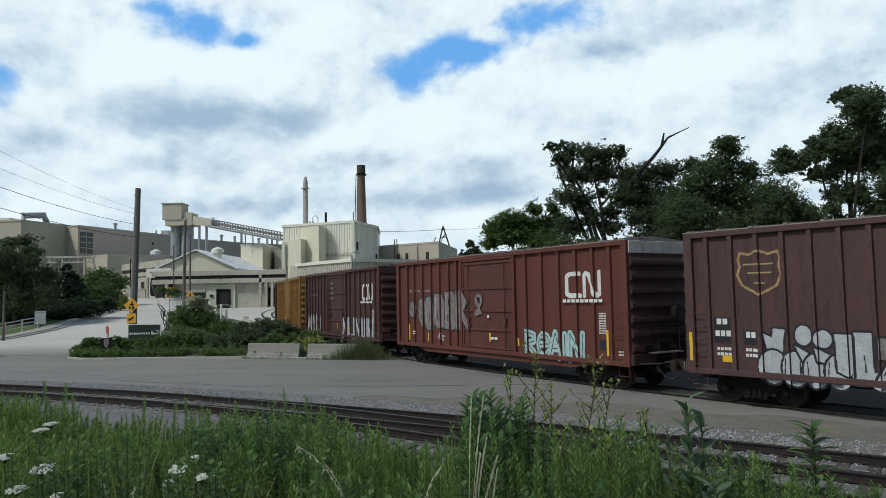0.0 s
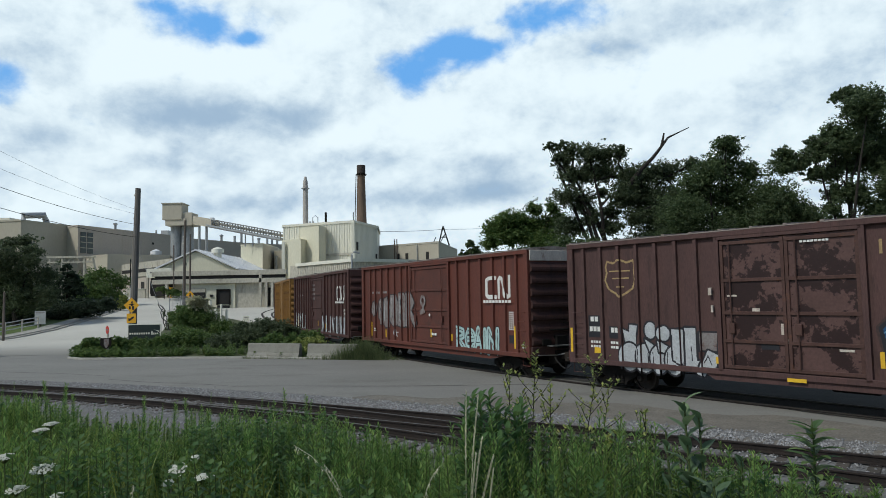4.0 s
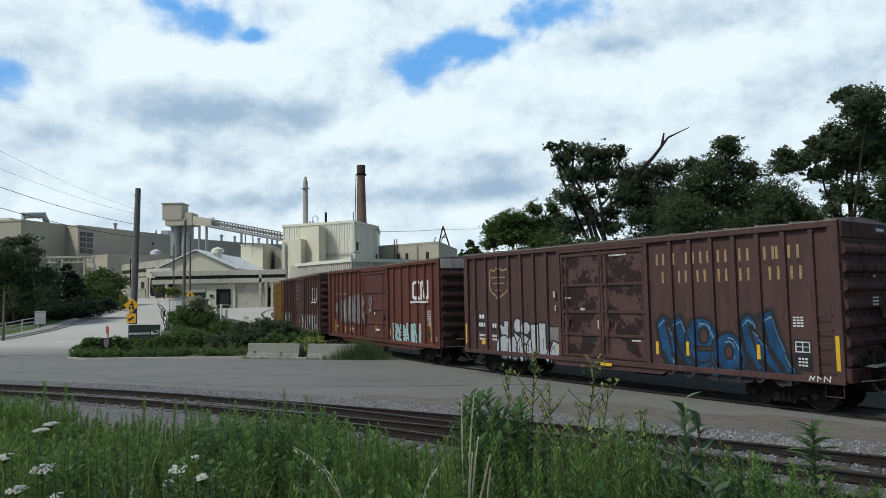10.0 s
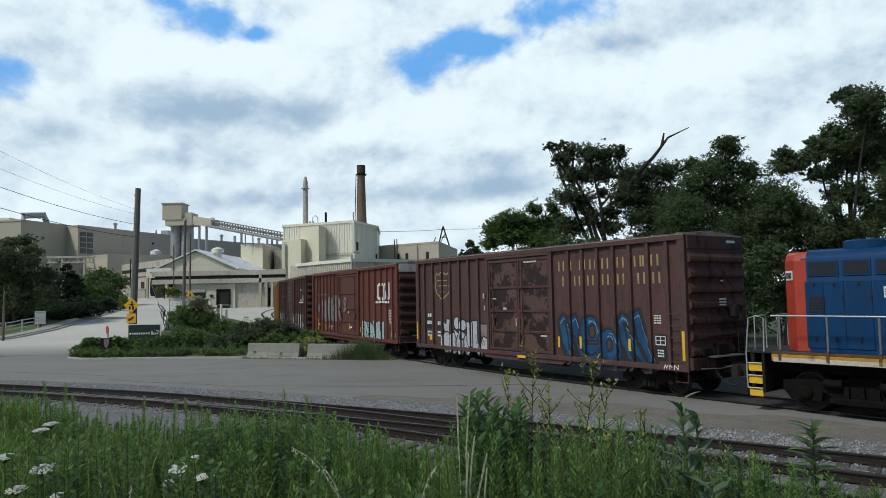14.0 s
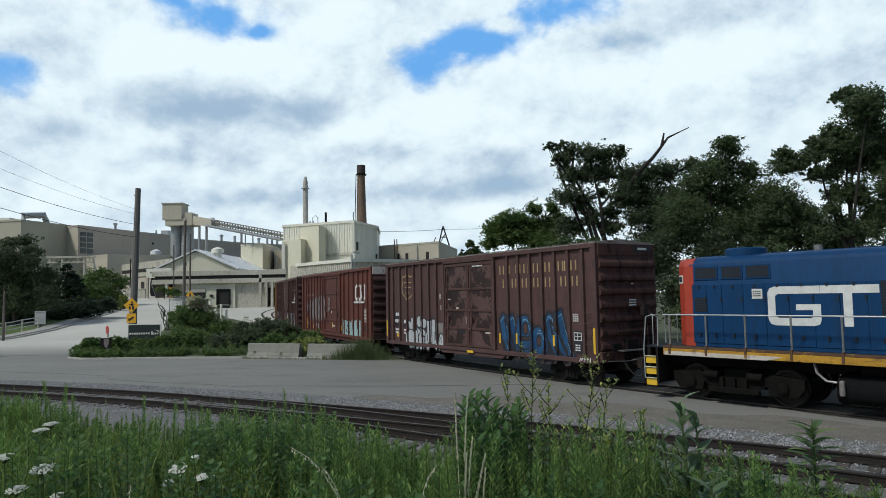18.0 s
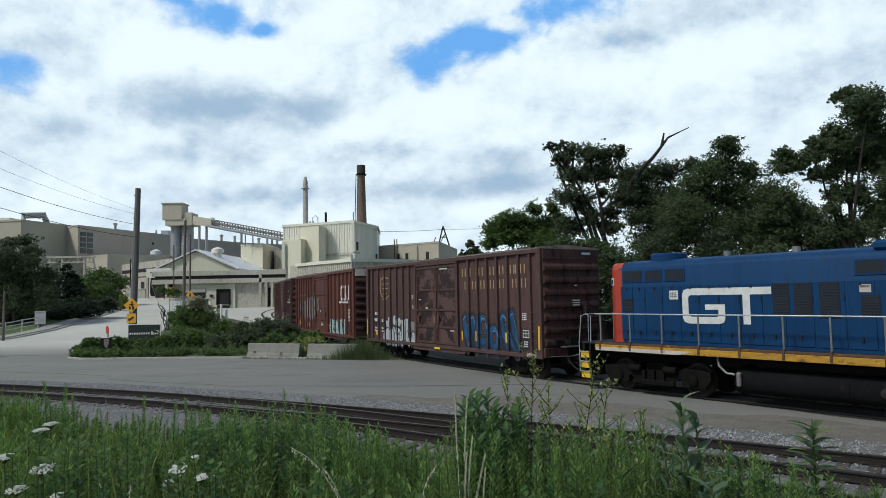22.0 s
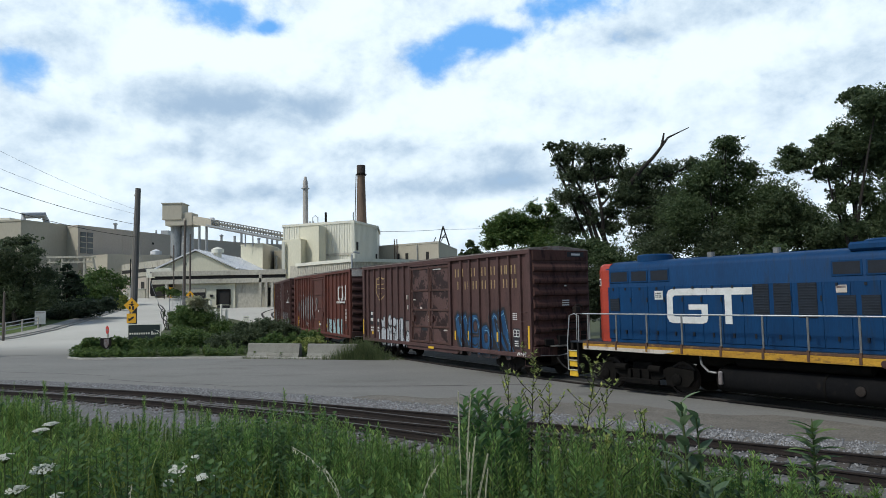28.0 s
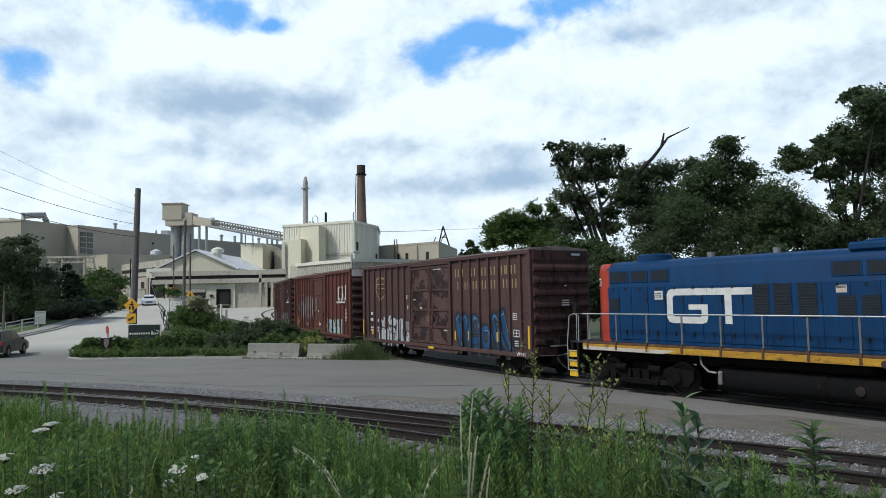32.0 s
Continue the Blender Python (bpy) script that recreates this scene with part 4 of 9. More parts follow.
        part("crossover_board", Mesh().box(min(sg * (L + 0.1), sg * (L + 0.42)), max(sg * (L + 0.1), sg * (L + 0.42)), -0.7, 0.7, zlow + 0.42, zlow + 0.46), "steel", car)
        coupler(car, sg * (L + 0.0), sg)
        rig = Mesh()
        for y0, y1, z0, z1, o in ((-1.15, -0.72, 1.0, 1.75, 0.12), (-0.25, 0.3, 1.12, 1.62, 0.2), (0.5, 0.95, 1.25, 1.5, 0.14)):
            rig.box(min(sg * (L + 0.02), sg * (L + 0.02 + o)), max(sg * (L + 0.02), sg * (L + 0.02 + o)), y0, y1, zlow - 0.8 + z0, zlow - 0.8 + z1, 0.02)
        for y0, y1, z in ((-0.7, 0.6, 1.85), (-1.2, -0.1, 2.1)):
            rig.tube([(sg * (L + 0.14), y0, zlow - 0.8 + z), (sg * (L + 0.14), y1, zlow - 0.8 + z)], 0.03, 6)
        part("brake_rigging", rig, "black", car, "soot-black brake rigging")
        lever = Mesh().tube([(sg * (L + 0.3), 1.3, 0.92), (sg * (L + 0.32), 0.4, 0.88), (sg * (L + 0.5), 0.1, 0.95)], 0.018, 6)
        part("uncoupling_lever", lever, "steel", car)
        part("draft_box", Mesh().box(min(sg * (L - 0.3), sg * (L + 0.2)), max(sg * (L - 0.3), sg * (L + 0.2)), -0.34, 0.34, 0.55, 1.05, 0.03), "black", car)
        for y in (1.38, -1.38):
            part("sill_step", Mesh().tube([(sg * (L - 0.1), y, zlow), (sg * (L - 0.1), y, zlow - 0.32), (sg * (L - 0.55), y, zlow - 0.32), (sg * (L - 0.55), y, zlow)], 0.018, 5), body, car)
    # brake wheel and pipe on the leading end
    part("brake_wheel", Mesh().tube([(-L - 0.3, -0.62 + 0.26 * math.cos(a * math.pi / 8), 2.55 + 0.26 * math.sin(a * math.pi / 8)) for a in range(17)], 0.02, 5), "wheel", car)
    part("brake_gear", Mesh().box(-L - 0.28, -L - 0.05, -0.75, -0.5, 2.4, 2.72, 0.02), "wheel", car)
    # plug or sliding doors
    x0, x1, leaves = door
    for sg in (1, -1):
        ya, yb = sg * (Y + 0.004), sg * (Y + 0.05)
        fr = Mesh()
        lo, hi = min(ya, yb + sg * 0.06), max(ya, yb + sg * 0.06)
        for x in (x0, x1):
            fr.box(x - 0.07, x + 0.07, lo, hi, zlow + 0.1, ztop - 0.15)
        fr.box(x1, x0, lo, hi, ztop - 0.24, ztop - 0.15)
        part("door_frame", fr, body, car)
        n = leaves
        for i in range(n):
            a = x1 + 0.08 + (x0 - x1 - 0.16) * i / n
            b = x1 + 0.08 + (x0 - x1 - 0.16) * (i + 1) / n - 0.02
            d = part("door", Mesh().box(a, b, min(ya, yb), max(ya, yb), zlow + 0.2, ztop - 0.26, 0.01), door_mat, car, "worn sliding door with patchy paint" if door_mat == "wc_patch" else "")
            bar = Mesh()
            for z in (zlow + 0.25, zlow + 0.98, zlow + 1.78, zlow + 2.72, ztop - 0.36):
                bar.box(a, b, min(yb, yb + sg * 0.045), max(yb, yb + sg * 0.045), z - 0.05, z + 0.05, 0.01)
            bar.box(a, a + 0.09, min(yb, yb + sg * 0.04), max(yb, yb + sg * 0.04), zlow + 0.2, ztop - 0.28)
            bar.box(b - 0.09, b, min(yb, yb + sg * 0.04), max(yb, yb + sg * 0.04), zlow + 0.2, ztop - 0.28)
            part("door_stiffener", bar, "wc_bar" if door_mat == "wc_patch" else door_mat, d)
            for x in ((b - 0.3,) if n > 1 else (a + 0.5, b - 0.5)):
                rods = Mesh()
                rods.tube([(x, yb + sg * 0.075, zlow + 0.3), (x, yb + sg * 0.075, ztop - 0.4)], 0.022, 6)
                rods.box(x - 0.09, x + 0.09, min(yb, yb + sg * 0.1), max(yb, yb + sg * 0.1), zlow + 1.2, zlow + 1.5, 0.01)
                part("lock_rod", rods, "wc_bar" if door_mat == "wc_patch" else door_mat, d)
    # underframe
    u = Mesh()
    u.box(-L, L, -0.18, 0.18, zlow - 0.05, zlow + 0.14)
    for k in range(-6, 7):
        u.box(k * 1.15 - 0.05, k * 1.15 + 0.05, -1.3, 1.3, zlow + 0.0, zlow + 0.13)
    part("underframe", u, "black", car)
    part("air_tank", Mesh().lathe([(0.02, -0.6), (0.2, -0.55), (0.2, 0.55), (0.02, 0.6)], 0, 14, (-1.2, 0.6, zlow - 0.12)), "black", car, smooth=True)
    part("brake_rod", Mesh().tube([(-5, 0.4, 0.6), (5, 0.4, 0.62)], 0.02, 5), "black", car)
    for x in (6.0, -6.0):
        freight_truck(car, x, WHEEL33, TRUCK_FRAME, TRUCK_BOLSTER)
    # side ladders
    for x in (L - 0.42, -L + 0.42):
        for k in range(5):
            z = zlow + 0.3 + 0.3625 * k
            part("grab_iron", Mesh().tube([(x - 0.21, 1.46, z), (x - 0.21, 1.53, z), (x + 0.21, 1.53, z), (x + 0.21, 1.46, z)], 0.014, 5), body, car)
    return car


def rib_depth(ribs, door):
    """The depth of a painted side at x: on a post, on the door, or on the sheet between."""
    def depth(x):
        if abs(x) > 7.53:
            return 1.38 + 0.117
        if door[1] - 0.07 < x < door[0] + 0.07:
            return 1.38 + 0.1
        for r in ribs:
            if abs(x - r) < 0.075:
                return 1.38 + 0.095
        return 1.387
    return depth


def decal(car, name, bounds, cell, layers, mats, depth, label=""):
    return part(name, sprayed(bounds, cell, layers, depth).raw(name, mats), None, car, label)


def bars(car, name, x, z, w, h, rows, cols, mat, depth, gap=0.45):
    """Small writing too fine to read: plain bars."""
    m = Mesh()
    for j in range(rows):
        for i in range(cols):
            a, b = x - w * i / cols, x - w * (i + 1 - gap * 0.5) / cols
            z1 = z - h * j / rows
            y = max(depth(a), depth(b)) + 0.002
            m.add([(b, y, z1 - h / rows * (1 - gap)), (a, y, z1 - h / rows * (1 - gap)), (a, y, z1), (b, y, z1)], [(0, 1, 2, 3)])
    return part(name, m, mat, car)


def yellow_bars(car, rows, depth):
    for x, z0, z1 in rows:
        y = depth(x) + 0.004
        part("reflector_strip", Mesh().box(x - 0.05, x + 0.05, y - 0.002, y + 0.004, z0, z1), "yellow", car)


def brown_car():
    lr = [7.1, 6.36, 5.62, 4.9, 4.18, 3.46, 2.76]
    rr = [-x for x in lr]
    door = (2.05, -1.85, 2)
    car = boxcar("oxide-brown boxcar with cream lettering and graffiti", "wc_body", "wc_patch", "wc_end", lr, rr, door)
    d = rib_depth(lr + rr, door)
    decal(car, "crest", (4.7, 6.5, 3.0, 4.4), 0.022, [(0, [[(6.16, 4.1), (6.1, 4.28), (5.85, 4.22), (5.58, 4.32), (5.3, 4.22), (5.05, 4.28), (4.98, 4.1), (5.03, 3.9), (4.97, 3.65), (5.1, 3.35), (5.58, 3.1), (6.06, 3.35), (6.2, 3.65), (6.12, 3.9), (6.16, 4.1)]], 0.033),
                                                      (0, [[(6.0, 3.95), (5.2, 3.95)]], 0.022), (0, [[(5.9, 3.7), (5.25, 3.7)]], 0.022), (0, [[(5.7, 3.42), (5.45, 3.42)]], 0.022)], ["cream"], d, "faded cream shield outline")
    row2 = [-2.35, -2.95, -3.6, -4.3, -4.98, -5.85, -6.45]
    row1 = [-2.15, -2.76, -3.22, -3.72, -4.3, -4.98, -5.72, -6.05, -6.4]
    for z, row in ((4.06, row1), (3.5, row2)):
        for i, x in enumerate(row):
            thin = z > 4 and i in (1, 7)
            for u in ((0.06,) if thin else (0.05, 0.29)):
                y = d(x - u - 0.035) + 0.004
                part("letter_bar", Mesh().box(x - u - 0.07, x - u, y - 0.003, y, z, z + 0.36), "cream", car)
    for x0, w in ((6.98, 0.62), (6.1, 0.42)):
        part("number_panel", Mesh().box(x0 - w, x0, 1.384, 1.389, 1.72 if w > 0.5 else 1.7, 2.46 if w > 0.5 else 2.1), "graf_black", car)
    bars(car, "car_number", 6.88, 2.42, 0.36, 0.3, 1, 2, "white", lambda x: 1.392)
    bars(car, "car_number", 6.93, 2.08, 0.5, 0.3, 1, 3, "white", lambda x: 1.392)
    bars(car, "car_number", 6.02, 2.06, 0.3, 0.3, 1, 2, "white", lambda x: 1.392)
    bars(car, "data_lines", 6.9, 1.6, 0.45, 0.3, 2, 4, "white", d)
    bars(car, "data_lines", 6.05, 1.6, 0.4, 0.3, 2, 4, "white", d)
    part("patch_label", Mesh().box(6.3, 6.75, 1.384, 1.389, 1.18, 1.38), "yellow", car)
    yellow_bars(car, [(7.66, 1.18, 2.02), (-2.13, 1.26, 1.66), (-3.24, 1.28, 1.7), (-5.55, 1.32, 1.72), (-7.66, 1.15, 2.03), (2.2, 1.1, 1.3)], d)
    part("patch_label", Mesh().box(-0.35, 0.15, 1.5, 1.51, 0.76, 0.86), "yellow", car)
    # silver bubble letters, each outlined in black over the one before
    def bubble(u, v, ru, rv):
        return loop(5.65 - 3.5 * u, 0.66 + 1.62 * v, 3.5 * ru, 1.62 * rv, 20)

    def slab(*uv):
        return [(5.65 - 3.5 * u, 0.66 + 1.62 * v) for u, v in uv]
    shapes = [slab((0.07, 0.45), (0.03, 0.84), (0.10, 0.78), (0.11, 0.93), (0.21, 0.92), (0.17, 0.45)), bubble(0.10, 0.29, 0.105, 0.28), bubble(0.27, 0.28, 0.1, 0.28),
              slab((0.27, 0.66), (0.40, 0.5), (0.43, 0.42), (0.33, 0.38)), bubble(0.335, 0.83, 0.06, 0.16), bubble(0.42, 0.27, 0.095, 0.27), slab((0.42, 0.63), (0.56, 0.48), (0.53, 0.4), (0.44, 0.42)),
              bubble(0.475, 0.78, 0.06, 0.14), bubble(0.58, 0.27, 0.1, 0.27), slab((0.565, 0.28), (0.555, 0.86), (0.665, 0.87), (0.67, 0.2)), slab((0.69, 0.24), (0.685, 0.9), (0.80, 0.9), (0.81, 0.3), (0.98, 0.34), (0.86, 0.02), (0.68, 0.18)),
              slab((0.84, 0.5), (0.84, 0.82), (0.99, 0.82), (0.98, 0.5)), slab((0.83, 0.2), (0.9, 0.5), (1.0, 0.42), (0.97, 0.2), (0.88, 0.12))]
    layers = []
    for i, q in enumerate(shapes):
        layers += [(1, [q + q[:1]], 0.062), (2 if i == 11 else 0, [q], 0)]
    layers += [(1, [slab((0.2, 0.2), (0.205, 0.45)), slab((0.30, 0.16), (0.305, 0.42)), slab((0.36, 0.2), (0.355, 0.4)), slab((0.5, 0.2), (0.51, 0.42)), slab((0.66, 0.26), (0.655, 0.12)), slab((0.86, 0.26), (0.9, 0.4), (0.93, 0.24)), slab((0.75, 0.3), (0.745, 0.55))], 0.016)]
    decal(car, "graffiti", (2.0, 5.85, 0.55, 2.4), 0.018, layers, ["graf_silver", "graf_black", "graf_grey"], lambda x: d(x) + 0.004, "silver bubble graffiti with black outlines")
    # blue lettering: leaning blocks with pale edges and a dark cloud round them
    def lean(*uv):
        return [(-2.15 - 4.35 * u, 0.78 + 1.72 * v) for u, v in uv]
    blue = [lean((0.0, 0.84), (0.05, 0.98), (0.1, 0.9), (0.16, 0.08), (0.1, 0.0), (0.04, 0.3)), lean((0.08, 0.85), (0.13, 0.72), (0.31, 0.06), (0.25, -0.02), (0.14, 0.3)), lean((0.14, 0.9), (0.2, 0.98), (0.25, 0.66), (0.31, 0.12), (0.25, 0.02), (0.18, 0.4)),
            lean((0.42, 0.0), (0.43, 0.2), (0.56, 0.08), (0.7, 0.16), (0.7, 0.0), (0.52, -0.05)), loop(-3.74, 1.68, 0.56, 0.72, 22), loop(-4.6, 1.36, 0.5, 0.62, 20),
            lean((0.655, 0.9), (0.7, 1.02), (0.75, 0.95), (0.83, 0.1), (0.77, 0.0), (0.69, 0.35)), lean((0.72, 0.82), (0.78, 0.68), (0.98, 0.06), (0.91, -0.02), (0.78, 0.3)), lean((0.8, 1.02), (0.86, 1.1), (0.91, 0.68), (1.02, 0.06), (0.96, 0.0), (0.85, 0.45))]
    bare = [loop(-3.8, 1.9, 0.16, 0.23, 14), lean((0.31, 0.46), (0.47, 0.47), (0.47, 0.41), (0.33, 0.39)), loop(-4.6, 1.46, 0.13, 0.2, 12)]

    def shrunk(q, k, dx):
        cx, cz = sum(p[0] for p in q) / len(q), sum(p[1] for p in q) / len(q)
        return [(cx + (x - cx) * k + dx, cz + (z - cz) * k) for x, z in q]
    closed = [q + q[:1] for q in blue]
    layers = [(3, closed, 0.13)]
    for q, c in zip(blue, closed):
        n = len(q)
        inner = shrunk(q, 0.82, 0.0)
        layers += [(1, [c], 0.075), (0, [q], 0), (1, [inner[n // 2:]], 0.035), (2, [(inner[:n // 2 + 1] if n < 10 else inner[n // 4:n // 2])], 0.017)]
    layers += [(1, [c for c in closed if len(c) < 10], 0.024), (4, bare, 0), (1, [q + q[:1] for q in bare], 0.035), (2, [shrunk(q, 1.55, 0.0)[2:8] for q in bare if len(q) > 6], 0.017)]
    decal(car, "graffiti", (-6.85, -1.9, 0.62, 2.75), 0.018, layers, ["graf_blue", "graf_black", "graf_pale", "haze", "wc_body"], lambda x: d(x) + 0.004, "blue and black graffiti lettering with pale highlights")
    scrawl = [[(-6.9, 0.86), (-6.95, 0.98), (-7.0, 0.88), (-7.05, 0.98)], [(-7.12, 0.86), (-7.12, 0.98), (-7.2, 0.92)], [(-7.28, 0.86), (-7.3, 0.99), (-7.42, 0.86), (-7.44, 1.0)]]
    decal(car, "scrawl", (-7.55, -6.8, 0.82, 1.05), 0.012, [(0, scrawl, 0.014)], ["white"], lambda x: 1.496)
    part("data_panel", Mesh().box(-6.95, -6.5, 1.384, 1.39, 1.08, 1.9), "graf_black", car)
    for a, b, c, e in ((-6.92, -6.53, 1.82, 1.85), (-6.92, -6.53, 1.56, 1.59), (-6.92, -6.89, 1.56, 1.85), (-6.56, -6.53, 1.56, 1.85), (-6.74, -6.71, 1.56, 1.85), (-6.9, -6.56, 1.7, 1.72)):
        part("panel_line", Mesh().box(a, b, 1.391, 1.394, c, e), "white", car)
    bars(car, "data_lines", -6.6, 1.42, 0.26, 0.26, 3, 3, "white", lambda x: 1.392)
    bars(car, "data_lines", -5.95, 2.5, 0.14, 0.6, 7, 2, "white", d)
    bars(car, "data_lines", -6.5, 2.5, 0.3, 0.3, 4, 3, "white", d)
    bars(car, "door_stencil", -0.35, 4.52, 0.75, 0.1, 1, 8, "white", lambda x: 1.485)
    for x, z, w, h in ((0.95, 2.62, 0.22, 0.1), (1.65, 3.05, 0.3, 0.05), (0.2, 2.0, 0.16, 0.3), (0.1, 1.75, 0.12, 0.16), (-1.35, 1.62, 0.35, 0.06), (2.3, 3.1, 0.1, 0.22), (2.25, 2.6, 0.06, 0.2), (-1.75, 3.0, 0.06, 0.05)):
        part("paint_mark", Mesh().box(x - w / 2, x + w / 2, 1.435, 1.4365 if abs(x) < 1.8 else 1.5, z, z + h), "end_white", car)
    part("data_plate", Mesh().box(0.35, 0.85, 1.435, 1.437, 1.58, 1.78), "graf_black", car)
    for z, w, n in ((2.95, 0.34, 3), (3.52, 0.12, 1)):
        for k in range(n):
            part("end_stencil", Mesh().box(-7.8 - 0.125, -7.8 - 0.116, -0.15 - w / 2, -0.15 + w / 2, z - k * 0.09, z - k * 0.09 + 0.045), "white", car)
    part("end_number", Mesh().box(-7.86, -7.852, -1.2, -0.35, 4.68, 4.88), "graf_black", car)
    part("end_number_bar", Mesh().box(-7.868, -7.862, -1.0, -0.55, 4.74, 4.82), "white", car)
    return car


def red_car(label, body, door_mat, end_mat, decorated):
    lr = [6.75, 6.1, 5.3, 4.5, 3.75, 2.95, 2.3]
    rr = [-2.55, -3.5, -4.45, -5.35, -6.2, -7.0]
    door = (1.9, -1.85, 1)
    car = boxcar(label, body, door_mat, end_mat, lr, rr, door, deep_sill=True, top_white="end_white" if decorated else None)
    d = rib_depth(lr + rr, door)
    mark = placed([[(0.4, 0.95), (0.1, 0.95), (0.0, 0.85), (0.0, 0.12), (0.1, 0.03), (0.42, 0.03)], [(0.55, 0.03), (0.55, 0.86), (0.6, 0.95), (0.68, 0.9), (0.86, 0.1), (0.93, 0.03), (1.0, 0.1), (1.0, 0.97)]], -4.85, 3.12, 1.62, 0.85)
    decal(car, "emblem", (-6.7, -4.6, 2.95, 4.15), 0.022, [(0, mark, 0.085)], ["white"], lambda x: d(x) + 0.002, "white rounded line emblem")
    bars(car, "web_line", -4.72, 3.02, 2.0, 0.2, 1, 9, "white", lambda x: 1.476)
    yellow_bars(car, [(6.63, 1.08, 1.86), (4.83, 1.1, 1.5), (2.03, 1.1, 1.5), (-0.25, 1.3, 1.66), (-2.0, 1.2, 1.5), (-6.78, 1.1, 1.98)], lambda x: d(x) + 0.004)
    bars(car, "data_lines", -6.4, 2.55, 0.35, 0.75, 9, 3, "white", d)
    bars(car, "data_lines", -7.25, 1.3, 0.3, 0.2, 2, 2, "white", d)
    part("data_panel", Mesh().box(-6.75, -6.4, 1.384, 1.39, 1.3, 1.62), "graf_black", car)
    bars(car, "data_lines", 6.3, 1.55, 0.4, 0.2, 2, 3, "white", d)
    bars(car, "name_line", 6.6, 3.55, 2.2, 0.2, 1, 6, "graf_grey", d)
    if decorated:
        def grey(*uv):
            return [(6.7 - 5.5 * u, 1.62 + 1.82 * v) for u, v in uv]
        cols = [grey((0.0, 0.45), (0.03, 0.72), (0.1, 0.78), (0.14, 0.6), (0.12, 0.36), (0.05, 0.32)), grey((0.17, 0.3), (0.18, 0.78), (0.27, 0.84), (0.3, 0.62), (0.3, 0.12), (0.24, 0.08)),
                grey((0.28, 0.12), (0.3, 0.84), (0.4, 0.9), (0.43, 0.5), (0.42, 0.02), (0.33, 0.0)), grey((0.42, 0.2), (0.44, 0.94), (0.56, 0.94), (0.62, 0.6), (0.6, 0.1), (0.5, 0.04)),
                grey((0.6, 0.06), (0.61, 0.98), (0.72, 1.0), (0.8, 0.78), (0.76, 0.55), (0.82, 0.3), (0.74, 0.04)), grey((0.79, 0.06), (0.79, 1.0), (0.88, 1.02), (0.96, 0.72), (0.9, 0.5), (1.0, 0.2), (0.97, 0.04), (0.88, 0.3), (0.85, 0.04))]
        layers = []
        for q in cols:
            layers += [(1, [q + q[:1]], 0.06), (0, [q], 0)]
        layers += [(1, [grey((0.06, 0.5), (0.08, 0.62)), grey((0.2, 0.6), (0.25, 0.55), (0.22, 0.35)), grey((0.36, 0.3), (0.37, 0.62)), grey((0.49, 0.3), (0.51, 0.7)), grey((0.68, 0.26), (0.68, 0.4)), grey((0.69, 0.65), (0.69, 0.8))], 0.04),
                   (0, [loop(0.55, 3.02, 0.2, 0.22), [(0.62, 2.9), (0.5, 2.62), (0.8, 2.5)], [(0.4, 2.5), (0.75, 2.42)]], 0.07), (2, [grey((0.3, 0.2), (0.305, 0.75)), grey((0.45, 0.3), (0.46, 0.85)), grey((0.625, 0.2), (0.63, 0.9)), grey((0.52, -0.2), (0.55, -0.05), (0.58, -0.24), (0.51, -0.12), (0.6, -0.13))], 0.025)]
        decal(car, "graffiti", (0.2, 6.95, 1.1, 3.7), 0.026, layers, ["graf_grey", "graf_black", "graf_silver"], lambda x: d(x) + 0.004, "faded grey bubble graffiti with dark outlines")
        tag = placed(GLYPH_R, -2.45, 0.92, 0.8, 0.85) + placed(GLYPH_E, -3.15, 0.9, 0.75, 0.85) + placed(GLYPH_A, -3.85, 0.9, 0.75, 0.9) + placed(GLYPH_I, -4.5, 0.9, 0.4, 0.85) + placed(GLYPH_N, -4.9, 0.85, 0.85, 0.95)
        decal(car, "graffiti", (-6.0, -2.2, 0.66, 2.0), 0.02, [(1, tag, 0.165), (0, tag, 0.13), (1, tag, 0.016)], ["graf_ice", "graf_black"], lambda x: d(x) + 0.004, "pale blue-white graffiti lettering")
        bars(car, "data_lines", -0.3, 1.5, 0.5, 0.2, 1, 2, "white", lambda x: 1.486)
        m = Mesh().lathe([(0.07, 0.0), (0.07, 0.01)], 1, 12, (-0.2, 1.53, 2.35))
        part("round_plate", m, "white", car)
    else:
        tag = []
        for i, x in enumerate((-1.3, -2.4, -3.5, -4.6, -5.7)):
            tag += placed(GLYPH_U if i % 2 else GLYPH_N, x, 0.85, 1.0, 1.1)
        tag += placed(GLYPH_A, 7.4, 0.9, 1.2, 1.2) + placed(GLYPH_N, 6.1, 0.9, 1.2, 1.1) + placed(GLYPH_U, 4.8, 0.9, 1.2, 1.0)
        decal(car, "graffiti", (-7.2, 7.5, 0.7, 2.3), 0.035, [(1, tag, 0.17), (0, tag, 0.13)], ["graf_silver", "graf_black"], lambda x: d(x) + 0.004, "silver graffiti scrawl")
        bars(car, "chalk_marks", 1.5, 4.3, 0.9, 1.3, 4, 2, "graf_grey", lambda x: 1.486)
    return car


M["rust_edge"] = paint("rust_edge", (0.07, 0.04, 0.028), (0.12, 0.06, 0.03), 0.85, scale=2.5, fine=18, stain=(0.3, 0.16, 0.03), stain_at=0.6)


